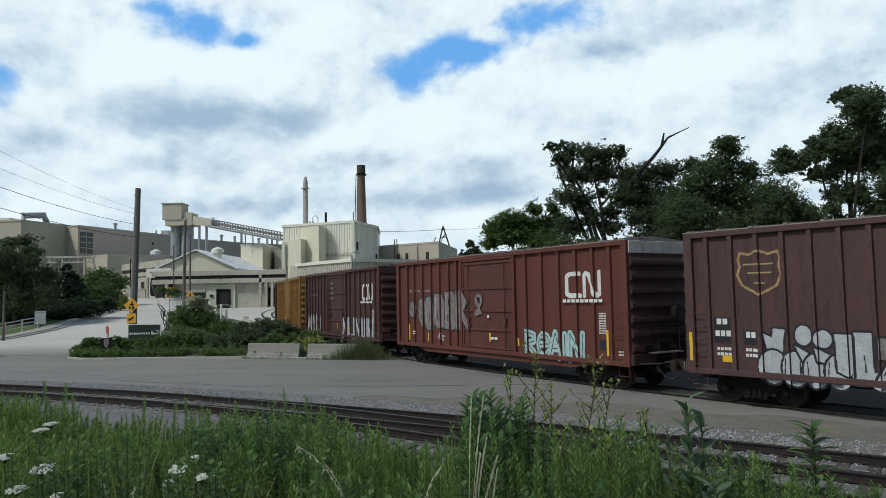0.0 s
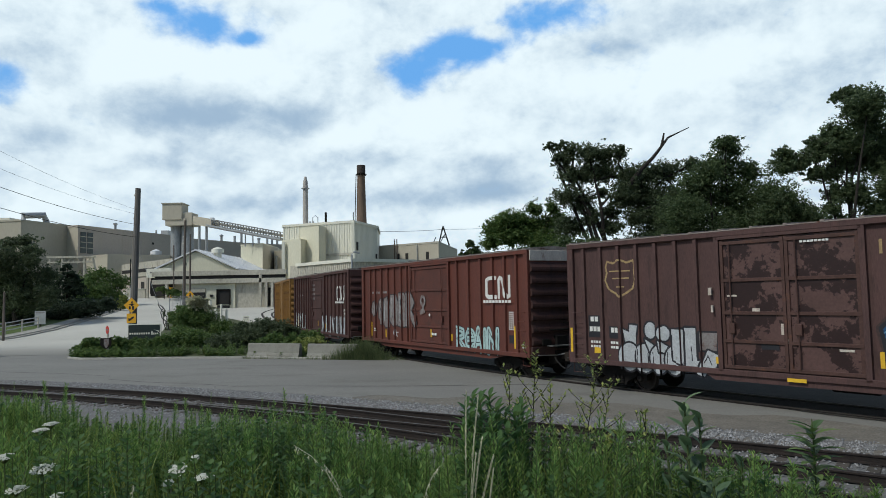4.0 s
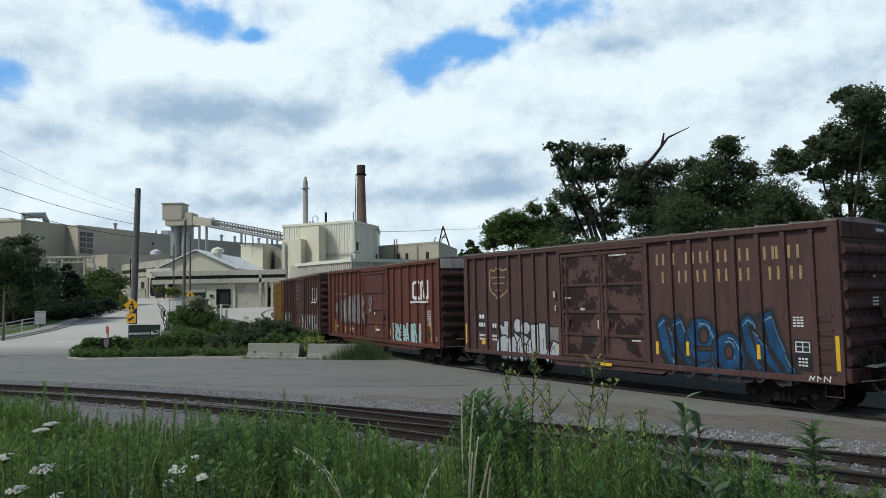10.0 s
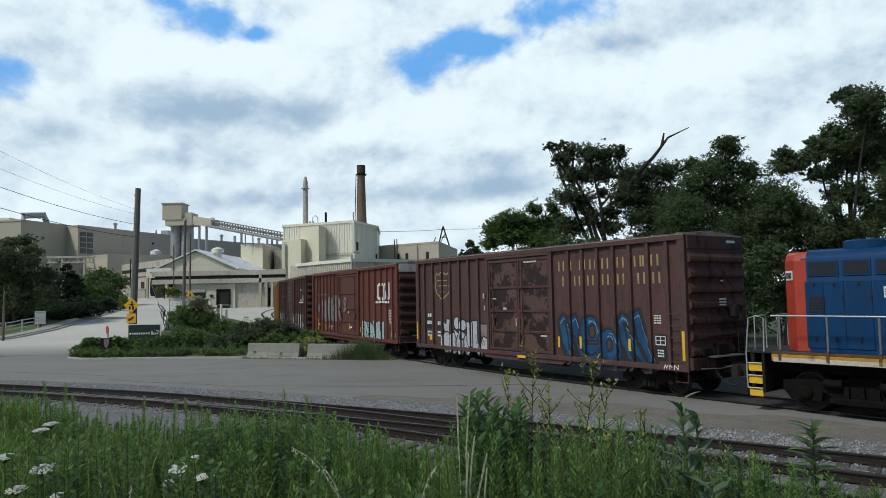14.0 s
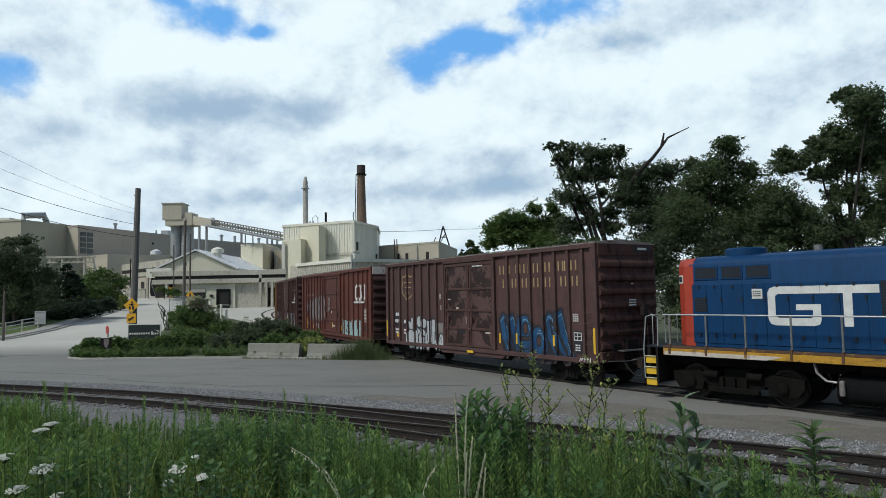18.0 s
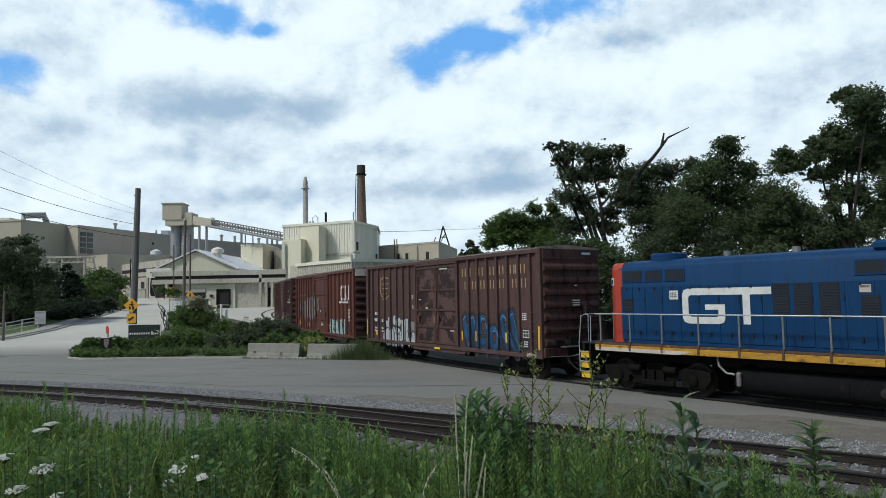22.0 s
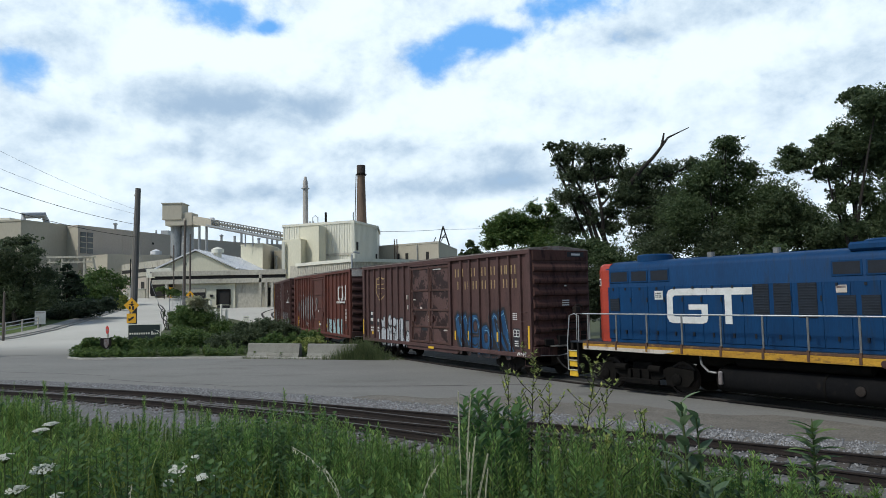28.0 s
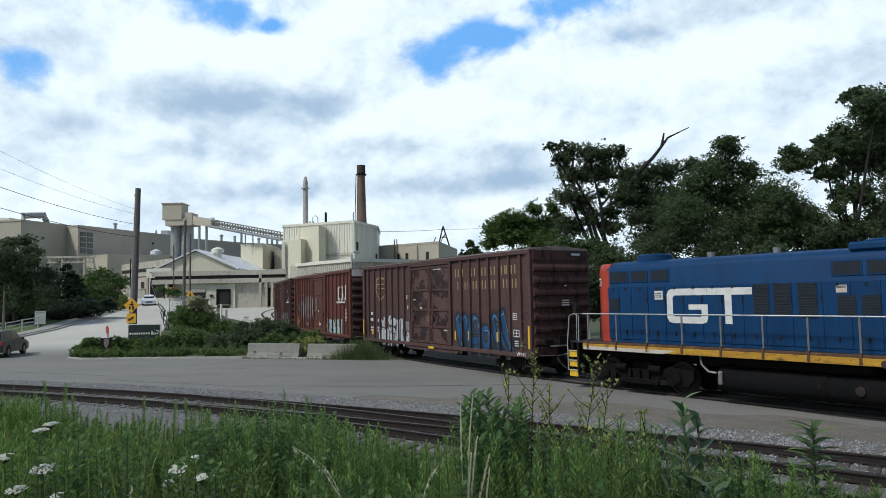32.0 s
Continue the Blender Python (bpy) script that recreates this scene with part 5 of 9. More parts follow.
def locomotive():
    lo = thing("locomotive", "blue diesel switcher with red end and yellow sill", "locomotive")
    B = "gt_blue"
    # frame and deck
    part("frame", Mesh().box(-8.0, 7.2, -0.55, 0.55, 0.95, 1.5), "black", lo)
    part("deck", Mesh().box(-8.1, 7.28, -1.46, 1.46, 1.5, 1.56, 0.01), "gt_dark", lo)
    for sg in (1, -1):
        part("side_sill", Mesh().box(-8.0, 6.65, sg * 1.5 - 0.02, sg * 1.5 + 0.02, 1.31, 1.5, 0.008), "gt_yellow", lo, "yellow painted side sill")
        part("deck_edge", Mesh().box(-8.0, 6.65, sg * 1.49 - 0.02, sg * 1.49 + 0.02, 1.502, 1.58, 0.008), "rust_edge", lo, "rusty grimed deck edge")
        part("sill_stripe", Mesh().prism([(6.6, 1.3), (6.6, 1.42), (3.0, 1.42), (3.15, 1.36), (3.45, 1.3)], 1, sg * 1.523 - 0.002, sg * 1.523 + 0.002), "end_white", lo)
    # long hood with rounded eaves
    W = 0.92
    prof = [(-W, 1.56), (-W, 4.02), (-W + 0.06, 4.14), (-W + 0.2, 4.22), (-0.3, 4.29), (0.3, 4.29), (W - 0.2, 4.22), (W - 0.06, 4.14), (W, 4.02), (W, 1.56)]
    part("hood", Mesh().prism(prof, 0, -4.3, 6.02), B, lo, smooth=True)
    end = Mesh()
    for k, z in ((1.0, 1.56), (1.0, 4.0), (0.93, 4.16), (0.8, 4.235)):
        end.v += [(x if x < 6 else 5.88 + (x - 5.88) * (0.5 + 0.5 * k), y * k, z) for x, y in ((5.88, 0.925), (6.2, 0.925), (6.58, 0.56), (6.58, -0.56), (6.2, -0.925), (5.88, -0.925))]
    end.f = [(5, 4, 3, 2, 1, 0), (18, 19, 20, 21, 22, 23)] + [(6 * j + i, 6 * j + (i + 1) % 6, 6 * j + 6 + (i + 1) % 6, 6 * j + 6 + i) for j in range(3) for i in range(6)]
    end.m = [0] * len(end.f)
    part("hood_end", end, "gt_red", lo, "red painted chamfered hood end")
    # doors along the hood
    for sg in (1, -1):
        y0, y1 = (W, W + 0.022) if sg > 0 else (-W - 0.022, -W)
        xs = [5.95, 5.45, 4.95, 4.3, 3.65, 3.0, 2.35, 1.7, 1.05, 0.4, -0.35, -1.15, -1.85, -2.55, -3.2, -3.9]
        for a, b in zip(xs, xs[1:]):
            dr = part("hood_door", Mesh().box(b + 0.02, a - 0.02, y0, y1, 1.66, 3.42, 0.008), B, lo)
            part("latch", Mesh().box((a + b) / 2 - 0.03, (a + b) / 2 + 0.03, y0, y1 + 0.03 if sg > 0 else y1, 1.85, 1.97), "gt_dark", dr)
            part("latch", Mesh().box((a + b) / 2 - 0.03, (a + b) / 2 + 0.03, y0, y1 + 0.03 if sg > 0 else y1, 3.3, 3.38), "gt_dark", dr)
            part("hinge", Mesh().box(b + 0.03, b + 0.07, y0 - (0.02 if sg < 0 else 0), y1 + (0.02 if sg > 0 else 0), 2.9, 3.05), "gt_dark", dr)
        for a, b in ((5.84, 5.07), (4.99, 4.31), (4.23, 3.5), (-1.38, -2.14), (-2.22, -2.98)):
            fr = part("radiator_grille", Mesh().box(b, a, y0, y1, 3.55, 3.97, 0.008), B, lo)
            part("mesh_panel", Mesh().box(b + 0.05, a - 0.05, y1 if sg > 0 else y0 - 0.006, y1 + 0.006 if sg > 0 else y0, 3.6, 3.92), "gt_dark", fr)
        for a, b, z0, z1 in ((5.84, 5.46, 2.6, 3.02), (0.76, 0.3, 2.5, 3.4), (0.17, -0.3, 2.5, 3.4), (-0.5, -1.0, 2.45, 3.4), (-1.5, -1.95, 2.55, 3.05), (-2.08, -2.52, 2.55, 3.05)):
            ya, yb = (y1, y1 + 0.012) if sg > 0 else (y0 - 0.012, y0)
            lv = part("louvre_panel", Mesh().box(b, a, ya, yb, z0, z1), "gt_dark", lo)
            n = int((z1 - z0) / 0.07)
            sl = Mesh()
            for k in range(n):
                z = z0 + (z1 - z0) * (k + 0.3) / n
                sl.box(b + 0.02, a - 0.02, ya - (0.012 if sg < 0 else 0), yb + (0.012 if sg > 0 else 0), z, z + 0.028)
            part("louvre_slats", sl, "gt_louvre", lv)
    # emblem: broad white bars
    y = W + 0.03
    for shape in ([(2.204, 3.315), (3.40, 3.315), (3.54, 3.27), (3.605, 3.14), (3.605, 2.41), (3.54, 2.28), (3.40, 2.235), (2.38, 2.235), (2.24, 2.28), (2.195, 2.4), (2.195, 2.82), (2.84, 2.82), (2.84, 2.66), (2.405, 2.66), (2.405, 2.48), (2.45, 2.445), (3.32, 2.445), (3.395, 2.51), (3.395, 3.04), (3.32, 3.105), (2.204, 3.105)],
                  [(0.79, 3.315), (2.196, 3.315), (2.196, 3.105), (1.64, 3.105), (1.64, 2.24), (1.42, 2.24), (1.42, 3.105), (0.79, 3.105)]):
        part("emblem", Mesh().prism(shape, 1, y - 0.004, y), "white", lo, "large white bar emblem")
    part("notice", Mesh().box(3.75, 4.05, y - 0.01, y + 0.004, 2.98, 3.26), "white", lo)
    bars(lo, "notice_text", 4.02, 3.2, 0.24, 0.18, 3, 4, "gt_dark", lambda x: y + 0.004)
    part("notice", Mesh().box(-1.75, -1.48, y - 0.01, y + 0.004, 3.12, 3.32), "end_white", lo)
    part("notice_bar", Mesh().box(-1.73, -1.5, y + 0.004, y + 0.007, 3.24, 3.3), "graf_grey", lo)
    for sg in (1, -1):
        nb = part("number_board", Mesh().box(-0.2, 0.2, -0.002, 0.02, -0.13, 0.13, 0.004), "white", lo, "white number board on the chamfer", at=pose(6.395, sg * 0.748, 3.6, 0, 0, (-44 if sg > 0 else -136)))
        for k in range(4):
            part("number_bar", Mesh().box(-0.165 + 0.085 * k, -0.1 + 0.085 * k, 0.02, 0.024, -0.08, 0.08), "gt_dark", nb)
    part("end_door", Mesh().box(6.58, 6.605, -0.3, 0.3, 1.7, 3.35, 0.01), "gt_red", lo)
    part("headlight", Mesh().lathe([(0.16, 6.5), (0.16, 6.66), (0.13, 6.67), (0.11, 6.62)], 0, 16, (0, 0, 4.0)), "steel", lo)
    # roof gear
    for x, r in ((4.64, 0.59), (-2.6, 0.7)):
        f = part("radiator_fan", Mesh().lathe([(r, 4.2), (r, 4.46), (r - 0.06, 4.5), (r - 0.08, 4.42), (0.1, 4.4)], 2, 26, (x, 0, 0)), B, lo, smooth=True)
    part("dynamic_brake_housing", Mesh().box(-4.2, -1.8, -0.9, 0.9, 4.18, 4.42, 0.06), B, lo)
    for x in (2.57, 0.47):
        part("exhaust_pipe", Mesh().lathe([(0.11, 4.2), (0.11, 4.46), (0.08, 4.46)], 2, 12, (x, 0, 0)), "steel", lo)
    part("roof_rib", Mesh().box(-1.6, 6.0, -0.05, 0.05, 4.28, 4.32), B, lo)
    # cab and short hood
    part("cab", Mesh().prism([(-1.5, 1.56), (-1.5, 4.2), (-1.2, 4.5), (-0.6, 4.62), (0.6, 4.62), (1.2, 4.5), (1.5, 4.2), (1.5, 1.56)], 0, -6.5, -4.3), B, lo)
    for sg in (1, -1):
        for a in (-6.2, -5.3):
            part("cab_window", Mesh().box(a, a + 0.75, sg * 1.5 - 0.015, sg * 1.5 + 0.015, 3.1, 3.9), "glass", lo)
    part("short_hood", Mesh().prism([(-W, 1.56), (-W, 3.4), (-0.5, 3.7), (0.5, 3.7), (W, 3.4), (W, 1.56)], 0, -7.8, -6.5), B, lo)
    # handrails: a post each, one long rail
    for sg in (1, -1):
        rail = part("handrail", Mesh().tube([(6.65, sg * 1.46, 2.52), (-3.9, sg * 1.46, 2.52), (-4.2, sg * 1.3, 2.4)], 0.022, 8), "galv", lo, "pale steel handrail", smooth=True)
        for x in (6.42, 5.22, 4.03, 2.77, 1.5, 0.26, -0.95, -2.2, -3.45):
            pm = Mesh().tube([(x, sg * 1.47, 1.36), (x, sg * 1.47, 2.52)], 0.03, 6)
            pm.slot = 1
            pm.box(x - 0.035, x + 0.035, sg * 1.5 - 0.04, sg * 1.5 + 0.04, 1.33, 1.62)
            part("handrail_post", pm, ["steel", "rust_edge"], rail)
        # stairwell
        for z in (0.52, 0.86, 1.2):
            part("step", Mesh().box(6.93, 7.35, sg * 1.28 - 0.2, sg * 1.28 + 0.2, z, z + 0.035), "black", lo)
        for z in (0.44, 0.78, 1.12):
            part("step_riser", Mesh().box(6.95, 7.33, sg * 1.44 - 0.012, sg * 1.44 + 0.012, z - 0.12, z + 0.085, 0.006), "yellow", lo, "yellow painted step riser")
            part("step_nosing", Mesh().box(6.93, 7.35, sg * 1.475 - 0.02, sg * 1.475 + 0.02, z + 0.088, z + 0.12, 0.008), "sill_pale", lo, "worn yellow-white step edge")
        part("step_side", Mesh().box(7.35, 7.375, sg * 1.36 - 0.12, sg * 1.36 + 0.12, 0.35, 1.5), "black", lo)
        part("step_side", Mesh().box(6.85, 6.93, sg * 1.28 - 0.22, sg * 1.28 + 0.22, 0.45, 1.5), "black", lo)
        gr = Mesh()
        gr.tube([(7.35, sg * 1.48, 0.55), (7.35, sg * 1.5, 1.5), (7.27, sg * 1.46, 2.45), (7.05, sg * 1.46, 2.52), (6.85, sg * 1.46, 2.45), (6.87, sg * 1.46, 1.55)], 0.02, 7)
        part("grab_rail", gr, "galv", lo, smooth=True)
        er = Mesh().tube([(7.3, sg * 1.05, 1.56), (7.3, sg * 1.05, 2.5), (7.3, sg * 0.35, 2.5), (7.3, sg * 0.35, 1.56)], 0.02, 7)
        part("end_rail", er, "galv", lo, smooth=True)
    part("pilot", Mesh().box(7.15, 7.27, -1.45, 1.45, 0.35, 1.5, 0.02), "black", lo)
    part("end_chain", Mesh().tube([(7.3, -0.35 + 0.07 * k, 2.35 - 0.12 * math.sin(math.pi * k / 10)) for k in range(11)], 0.012, 5), "steel", lo)
    coupler(lo, 7.2, 1)
    # fuel tank, air reservoirs, piping
    tank = [(1.36 * math.copysign(abs(math.cos(a)) ** 0.55, math.cos(a)), 0.63 + 0.42 * math.copysign(abs(math.sin(a)) ** 0.7, math.sin(a))) for a in (2 * math.pi * k / 28 for k in range(28))]
    part("fuel_tank", Mesh().prism(tank, 0, -4.1, 1.75), "gt_tank", lo, "black rounded fuel tank", smooth=True)
    for x in (1.76, -1.2):
        part("tank_strap", Mesh().prism([(y * 1.012, 0.63 + (z - 0.63) * 1.03) for y, z in tank], 0, x - 0.06, x), "gt_under", lo, smooth=True)
    part("air_reservoir", Mesh().lathe([(0.03, -2.4), (0.19, -2.3), (0.19, 1.2), (0.03, 1.3)], 0, 16, (0, 1.05, 1.2)), "gt_under", lo, smooth=True)
    part("drain_pipe", Mesh().tube([(2.3, 1.3, 1.3), (2.2, 1.4, 1.05), (1.95, 1.45, 0.86), (1.7, 1.45, 0.84)], 0.035, 7), "steel", lo, smooth=True)
    part("filler_valve", Mesh().box(1.54, 1.66, 1.36, 1.48, 0.5, 0.9, 0.03), "graf_grey", lo)
    part("filler_cap", Mesh().lathe([(0.12, 1.2), (0.12, 1.4), (0.06, 1.41)], 1, 16, (-2.1, 0, 0.66)), "wheel", lo)
    part("marker_light", Mesh().lathe([(0.1, 1.48), (0.1, 1.56), (0.06, 1.57)], 1, 14, (-2.75, 0, 1.38)), "cn_end", lo)
    # trucks
    sf = Mesh()
    sf.prism([(-1.95, 0.55), (-1.95, 0.8), (-1.1, 0.88), (-0.8, 0.72), (0.8, 0.72), (1.1, 0.88), (1.95, 0.8), (1.95, 0.55), (1.75, 0.3), (1.0, 0.3), (0.95, 0.55), (0.7, 0.42), (-0.7, 0.42), (-0.95, 0.55), (-1.0, 0.3), (-1.75, 0.3)], 1, -0.08, 0.08)
    for s in (1, -1):
        sf.lathe([(0.16, -0.1), (0.17, 0.14), (0.1, 0.18)], 1, 14, (s * 1.37, 0, 0.51))
        sf.box(s * 0.62 - 0.14, s * 0.62 + 0.14, 0.06, 0.2, 0.28, 0.42, 0.02)
    sf.box(-0.5, 0.5, 0.06, 0.22, 0.26, 0.44, 0.03)
    for k in (-0.35, 0, 0.35):
        sf.box(k - 0.06, k + 0.06, 0.05, 0.18, 0.44, 0.72)
    sfd = sf.data("side_frame", "gt_under")
    bol = Mesh().box(-0.4, 0.4, -1.0, 1.0, 0.55, 0.95, 0.03).box(-1.8, 1.8, -0.45, 0.45, 0.35, 0.75, 0.05).data("truck", "gt_under")
    for x in (4.58, -4.72):
        tr = part("truck", bol, None, lo, "four-wheel power truck, grimy black", at=pose(x, 0, 0))
        for sy in (1.08, -1.08):
            part("side_frame", sfd, None, tr, at=pose(0, sy, 0, 0, 0, 0 if sy > 0 else 180))
        for s in (1.37, -1.37):
            w = part("wheelset", WHEEL40, None, tr, at=pose(s, 0, 0.508))
            WHEELS.append((w, Vector((s, 0, 0.508)), 0.508))
        for s in (0.65, -0.65):
            part("brake_cylinder", Mesh().lathe([(0.11, -0.22), (0.11, 0.22)], 0, 12, (s, 1.24, 0.78)), "gt_under", tr)
    return lo


CAR_BROWN = brown_car()
CAR_RED = red_car("rust-red boxcar with white emblem and graffiti", "cn_body", "cn_door", "cn_end", True)
CAR_DARK = red_car("dark brown boxcar with white emblem and graffiti", "dark_body", "dark_body", "dark_body", False)
CAR_MUSTARD = boxcar("weathered mustard-yellow steel boxcar", "mustard", "mustard", "mustard", [7.0 - 0.75 * i for i in range(7)], [-2.5 - 0.75 * i for i in range(7)], (1.9, -1.85, 1))
CAR_LAST = boxcar("dark brown boxcar far along the train", "dark_body", "dark_body", "dark_body", [7.0 - 0.75 * i for i in range(7)], [-2.5 - 0.75 * i for i in range(7)], (1.9, -1.85, 1))
LOCO = locomotive()
CARS += [(CAR_BROWN, -0.285, 6.2), (CAR_RED, 17.26, 6.2), (CAR_DARK, 34.95, 6.2), (CAR_MUSTARD, 52.6, 6.2), (CAR_LAST, 70.25, 6.2), (LOCO, -17.2, 4.72)]


def car_pose(s, a):
    p, q = on_path(s + a)[0], on_path(s - a)[0]
    c = (p + q) / 2
    return pose(c.x, c.y, 0, 0, 0, math.degrees(math.atan2(p.y - q.y, p.x - q.x)))


def move_train():
    times = [0.5 * k for k in range(51)] + [32.0]
    for car, off, a in CARS:
        walk(car, [(t, car_pose(rolled(t) + off + (slack(t) if car is LOCO else 0.0), a)) for t in times])
    turns = [0.3 * k for k in range(84)] + [32.0]
    for w, at, r in WHEELS:
        walk(w, [(t, Matrix.Translation(at) @ Matrix.Rotation((rolled(t) - S_ROWS[0][1]) / r, 4, "Y")) for t in turns])


# ---- the paper mill on the rise ----
def outline(pts, z0, z1):
    return Mesh().prism([(x, y) for x, y in pts], 2, z0, z1)


def ribbed_wall(a, b, z0, z1, pitch, depth=0.12):
    """Upright corrugations standing on the face from a to b (outward is to the right of a to b)."""
    m = Mesh()
    d = Vector((b[0] - a[0], b[1] - a[1]))
    L = d.length
    d /= L
    nrm = Vector((d.y, -d.x))
    n = int(L / pitch)
    q = []
    for k in range(n):
        c = (k + 0.5) * L / n
        w = pitch * 0.3
        q += [Vector((a[0], a[1])) + d * (c + s) + nrm * o for s, o in ((-w, 0.01), (-w * 0.55, depth), (w * 0.55, depth), (w, 0.01))]
    m.v = [(v.x, v.y, z) for v in q for z in (z0, z1)]
    m.f = [(2 * k, 2 * k + 2, 2 * k + 3, 2 * k + 1) for k in range(len(q) - 1)]
    m.m = [0] * len(m.f)
    return m


def block(label, pts, z1, mat, z0=None, parapet=0.35, trim=None, name="mill_building"):
    b = thing(name, label, "factory building", group="mill buildings")
    base = (min(land(x, y) for x, y in pts) - 0.5) if z0 is None else z0
    part("wall", outline(pts, base, z1), mat, b)
    if parapet:
        cx, cy = sum(p[0] for p in pts) / len(pts), sum(p[1] for p in pts) / len(pts)
        big = [(cx + (x - cx) * 1.006, cy + (y - cy) * 1.006) for x, y in pts]
        part("parapet", outline(big, z1 - 0.25, z1 + 0.12), trim or mat, b)
    return b


def on_face(a, b, u0, u1, z0, z1, out, thick=0.1):
    """A slab on the face from a to b, between two shares of its length."""
    A, B = Vector((a[0], a[1], 0)), Vector((b[0], b[1], 0))
    d = (B - A)
    nrm = Vector((d.y, -d.x, 0)).normalized()
    p, q = A + d * u0, A + d * u1
    m = Mesh()
    vs = []
    for z in (z0, z1):
        for v, o in ((p, out - thick), (q, out - thick), (q, out), (p, out)):
            w = v + nrm * o
            vs.append((w.x, w.y, z))
    return m.add(vs, [(3, 2, 1, 0), (4, 5, 6, 7), (0, 1, 5, 4), (1, 2, 6, 5), (2, 3, 7, 6), (3, 0, 4, 7)])


def vent_pipe(parent, x, y, z, h, r=0.25, mat="galv", cap=True):
    prof = [(r, z), (r, z + h)] + ([(r * 1.6, z + h), (r * 1.6, z + h + r), (r * 0.3, z + h + r * 1.6)] if cap else [(r * 0.8, z + h)])
    return part("roof_vent", Mesh().lathe(prof, 2, 12, (x, y, 0)), mat, parent, smooth=True)


M["stack_cap"] = paint("stack_cap", (0.075, 0.06, 0.05), (0.05, 0.04, 0.035), 0.85, scale=0.4, fine=4)


def mill():
    # long dark machine hall, lit left end first
    a = block("tall tan warehouse block of the mill", [(-110, 141), (-85.0, 138.0), (-80.9, 152.0), (-90.5, 182.0), (-112, 180.0)], 20.2, "mill_tan")
    part("roof_duct", Mesh().tube([(-87, 142, 20), (-87, 142, 21.6), (-84.5, 145, 22.0), (-84.3, 146, 20)], 0.7, 10), "galv", a, smooth=True)
    part("roof_unit", Mesh().box(-95, -91, 144, 147, 20.2, 21.5, 0.05), "mill_white", a)
    b = block("long grey-brown machine hall of the mill", [(-83.5, 150.2), (-78.2, 147.0), (-68.9, 173.0), (-76.0, 203.0), (-93.5, 182)], 19.9, "mill_grey")
    # sun on this end is put into a lighter tan than the hall's
    part("end_wall", on_face((-83.5, 150.2), (-78.2, 147.0), 0.0, 1.0, 5, 19.8, 0.06), "mill_tan", b)
    for u in (0.02, 0.085):
        w = part("window_strip", on_face((-78.2, 147.0), (-68.9, 173.0), u, u + 0.055, 14.0, 18.6, 0.08), "glass", b, "tall dark strip of glazing")
        for z in (15.1, 16.3, 17.5):
            part("mullion", on_face((-78.2, 147.0), (-68.9, 173.0), u, u + 0.055, z, z + 0.15, 0.14), "mill_tan", w)
    for u, z in ((0.35, 13.0), (0.78, 17.2), (0.9, 13.4)):
        part("wall_louvre", on_face((-78.2, 147.0), (-68.9, 173.0), u, u + 0.02, z, z + 0.5, 0.1), "dark_gap", b)
    for k in range(1, 9):
        part("panel_joint", on_face((-78.2, 147.0), (-68.9, 173.0), k / 9, k / 9 + 0.003, 7, 19.7, 0.03), "mill_tan", b)
    vent_pipe(b, -76.0, 159, 19.9, 1.4, 0.3)
    vent_pipe(b, -71.5, 171, 19.9, 1.2, 0.2, cap=False)
    part("roof_unit", Mesh().box(-71.6, -69.6, 174, 176, 19.9, 21.3, 0.05), "galv", b)
    c = block("grey-brown rear hall of the mill", [(-69.3, 175.0), (-57.1, 197.0), (-48, 206), (-50, 232), (-75.3, 214.0)], 19.6, "mill_grey")
    for x, y, h in ((-62, 192, 1.6), (-59.5, 196, 2.0), (-58, 197.5, 3.0), (-54.5, 203, 1.5), (-52.5, 205, 2.6), (-51.3, 206, 2.4), (-50.0, 207, 1.8)):
        vent_pipe(c, x, y, 19.6, h, 0.35, "galv", h < 2)
    # low wings
    d = block("low tan wing of the mill", [(-82, 151.5), (-69.9, 143.0), (-59.7, 150.0), (-62.6, 162.0), (-83.7, 164.0)], 13.2, "mill_tan")
    vent_pipe(d, -62.5, 149.5, 13.2, 0.3, 0.7, "roof_white")
    e = block("cream low office wing with a dark window band", [(-72.9, 150.0), (-49.7, 126.0), (-51.5, 134.0), (-75.2, 158.0)], 11.0, "mill_conc")
    part("window_band", on_face((-72.9, 150.0), (-49.7, 126.0), 0.24, 0.82, 9.15, 9.85, 0.05), "dark_gap", e, "dark ribbon window")
    part("lower_wall", on_face((-72.9, 150.0), (-49.7, 126.0), 0.0, 1.0, 4.0, 8.3, 0.06), "mill_grey", e)
    part("fascia", on_face((-72.9, 150.0), (-49.7, 126.0), 0.0, 1.0, 8.3, 8.9, 0.25), "mill_conc", e)
    for u in (0.42, 0.56, 0.7, 0.84):
        part("wall_door", on_face((-72.9, 150.0), (-49.7, 126.0), u, u + 0.05, 4.6, 7.2, 0.12), "dark_gap", e)
    # gabled house with a white roof
    g = thing("mill_building", "gabled cream mill house with a white metal roof", "factory building", group="mill buildings")
    x0, x1, xm, y0, y1, ze, zr = -51.2, -36.0, -43.5, 121.0, 158.0, 8.7, 12.1
    part("wall", Mesh().prism([(x0 + 0.5, 2.0), (x0 + 0.5, ze), (xm, zr - 0.15), (x1 - 0.5, ze), (x1 - 0.5, 2.0)], 1, y0, y1), "mill_cream", g)
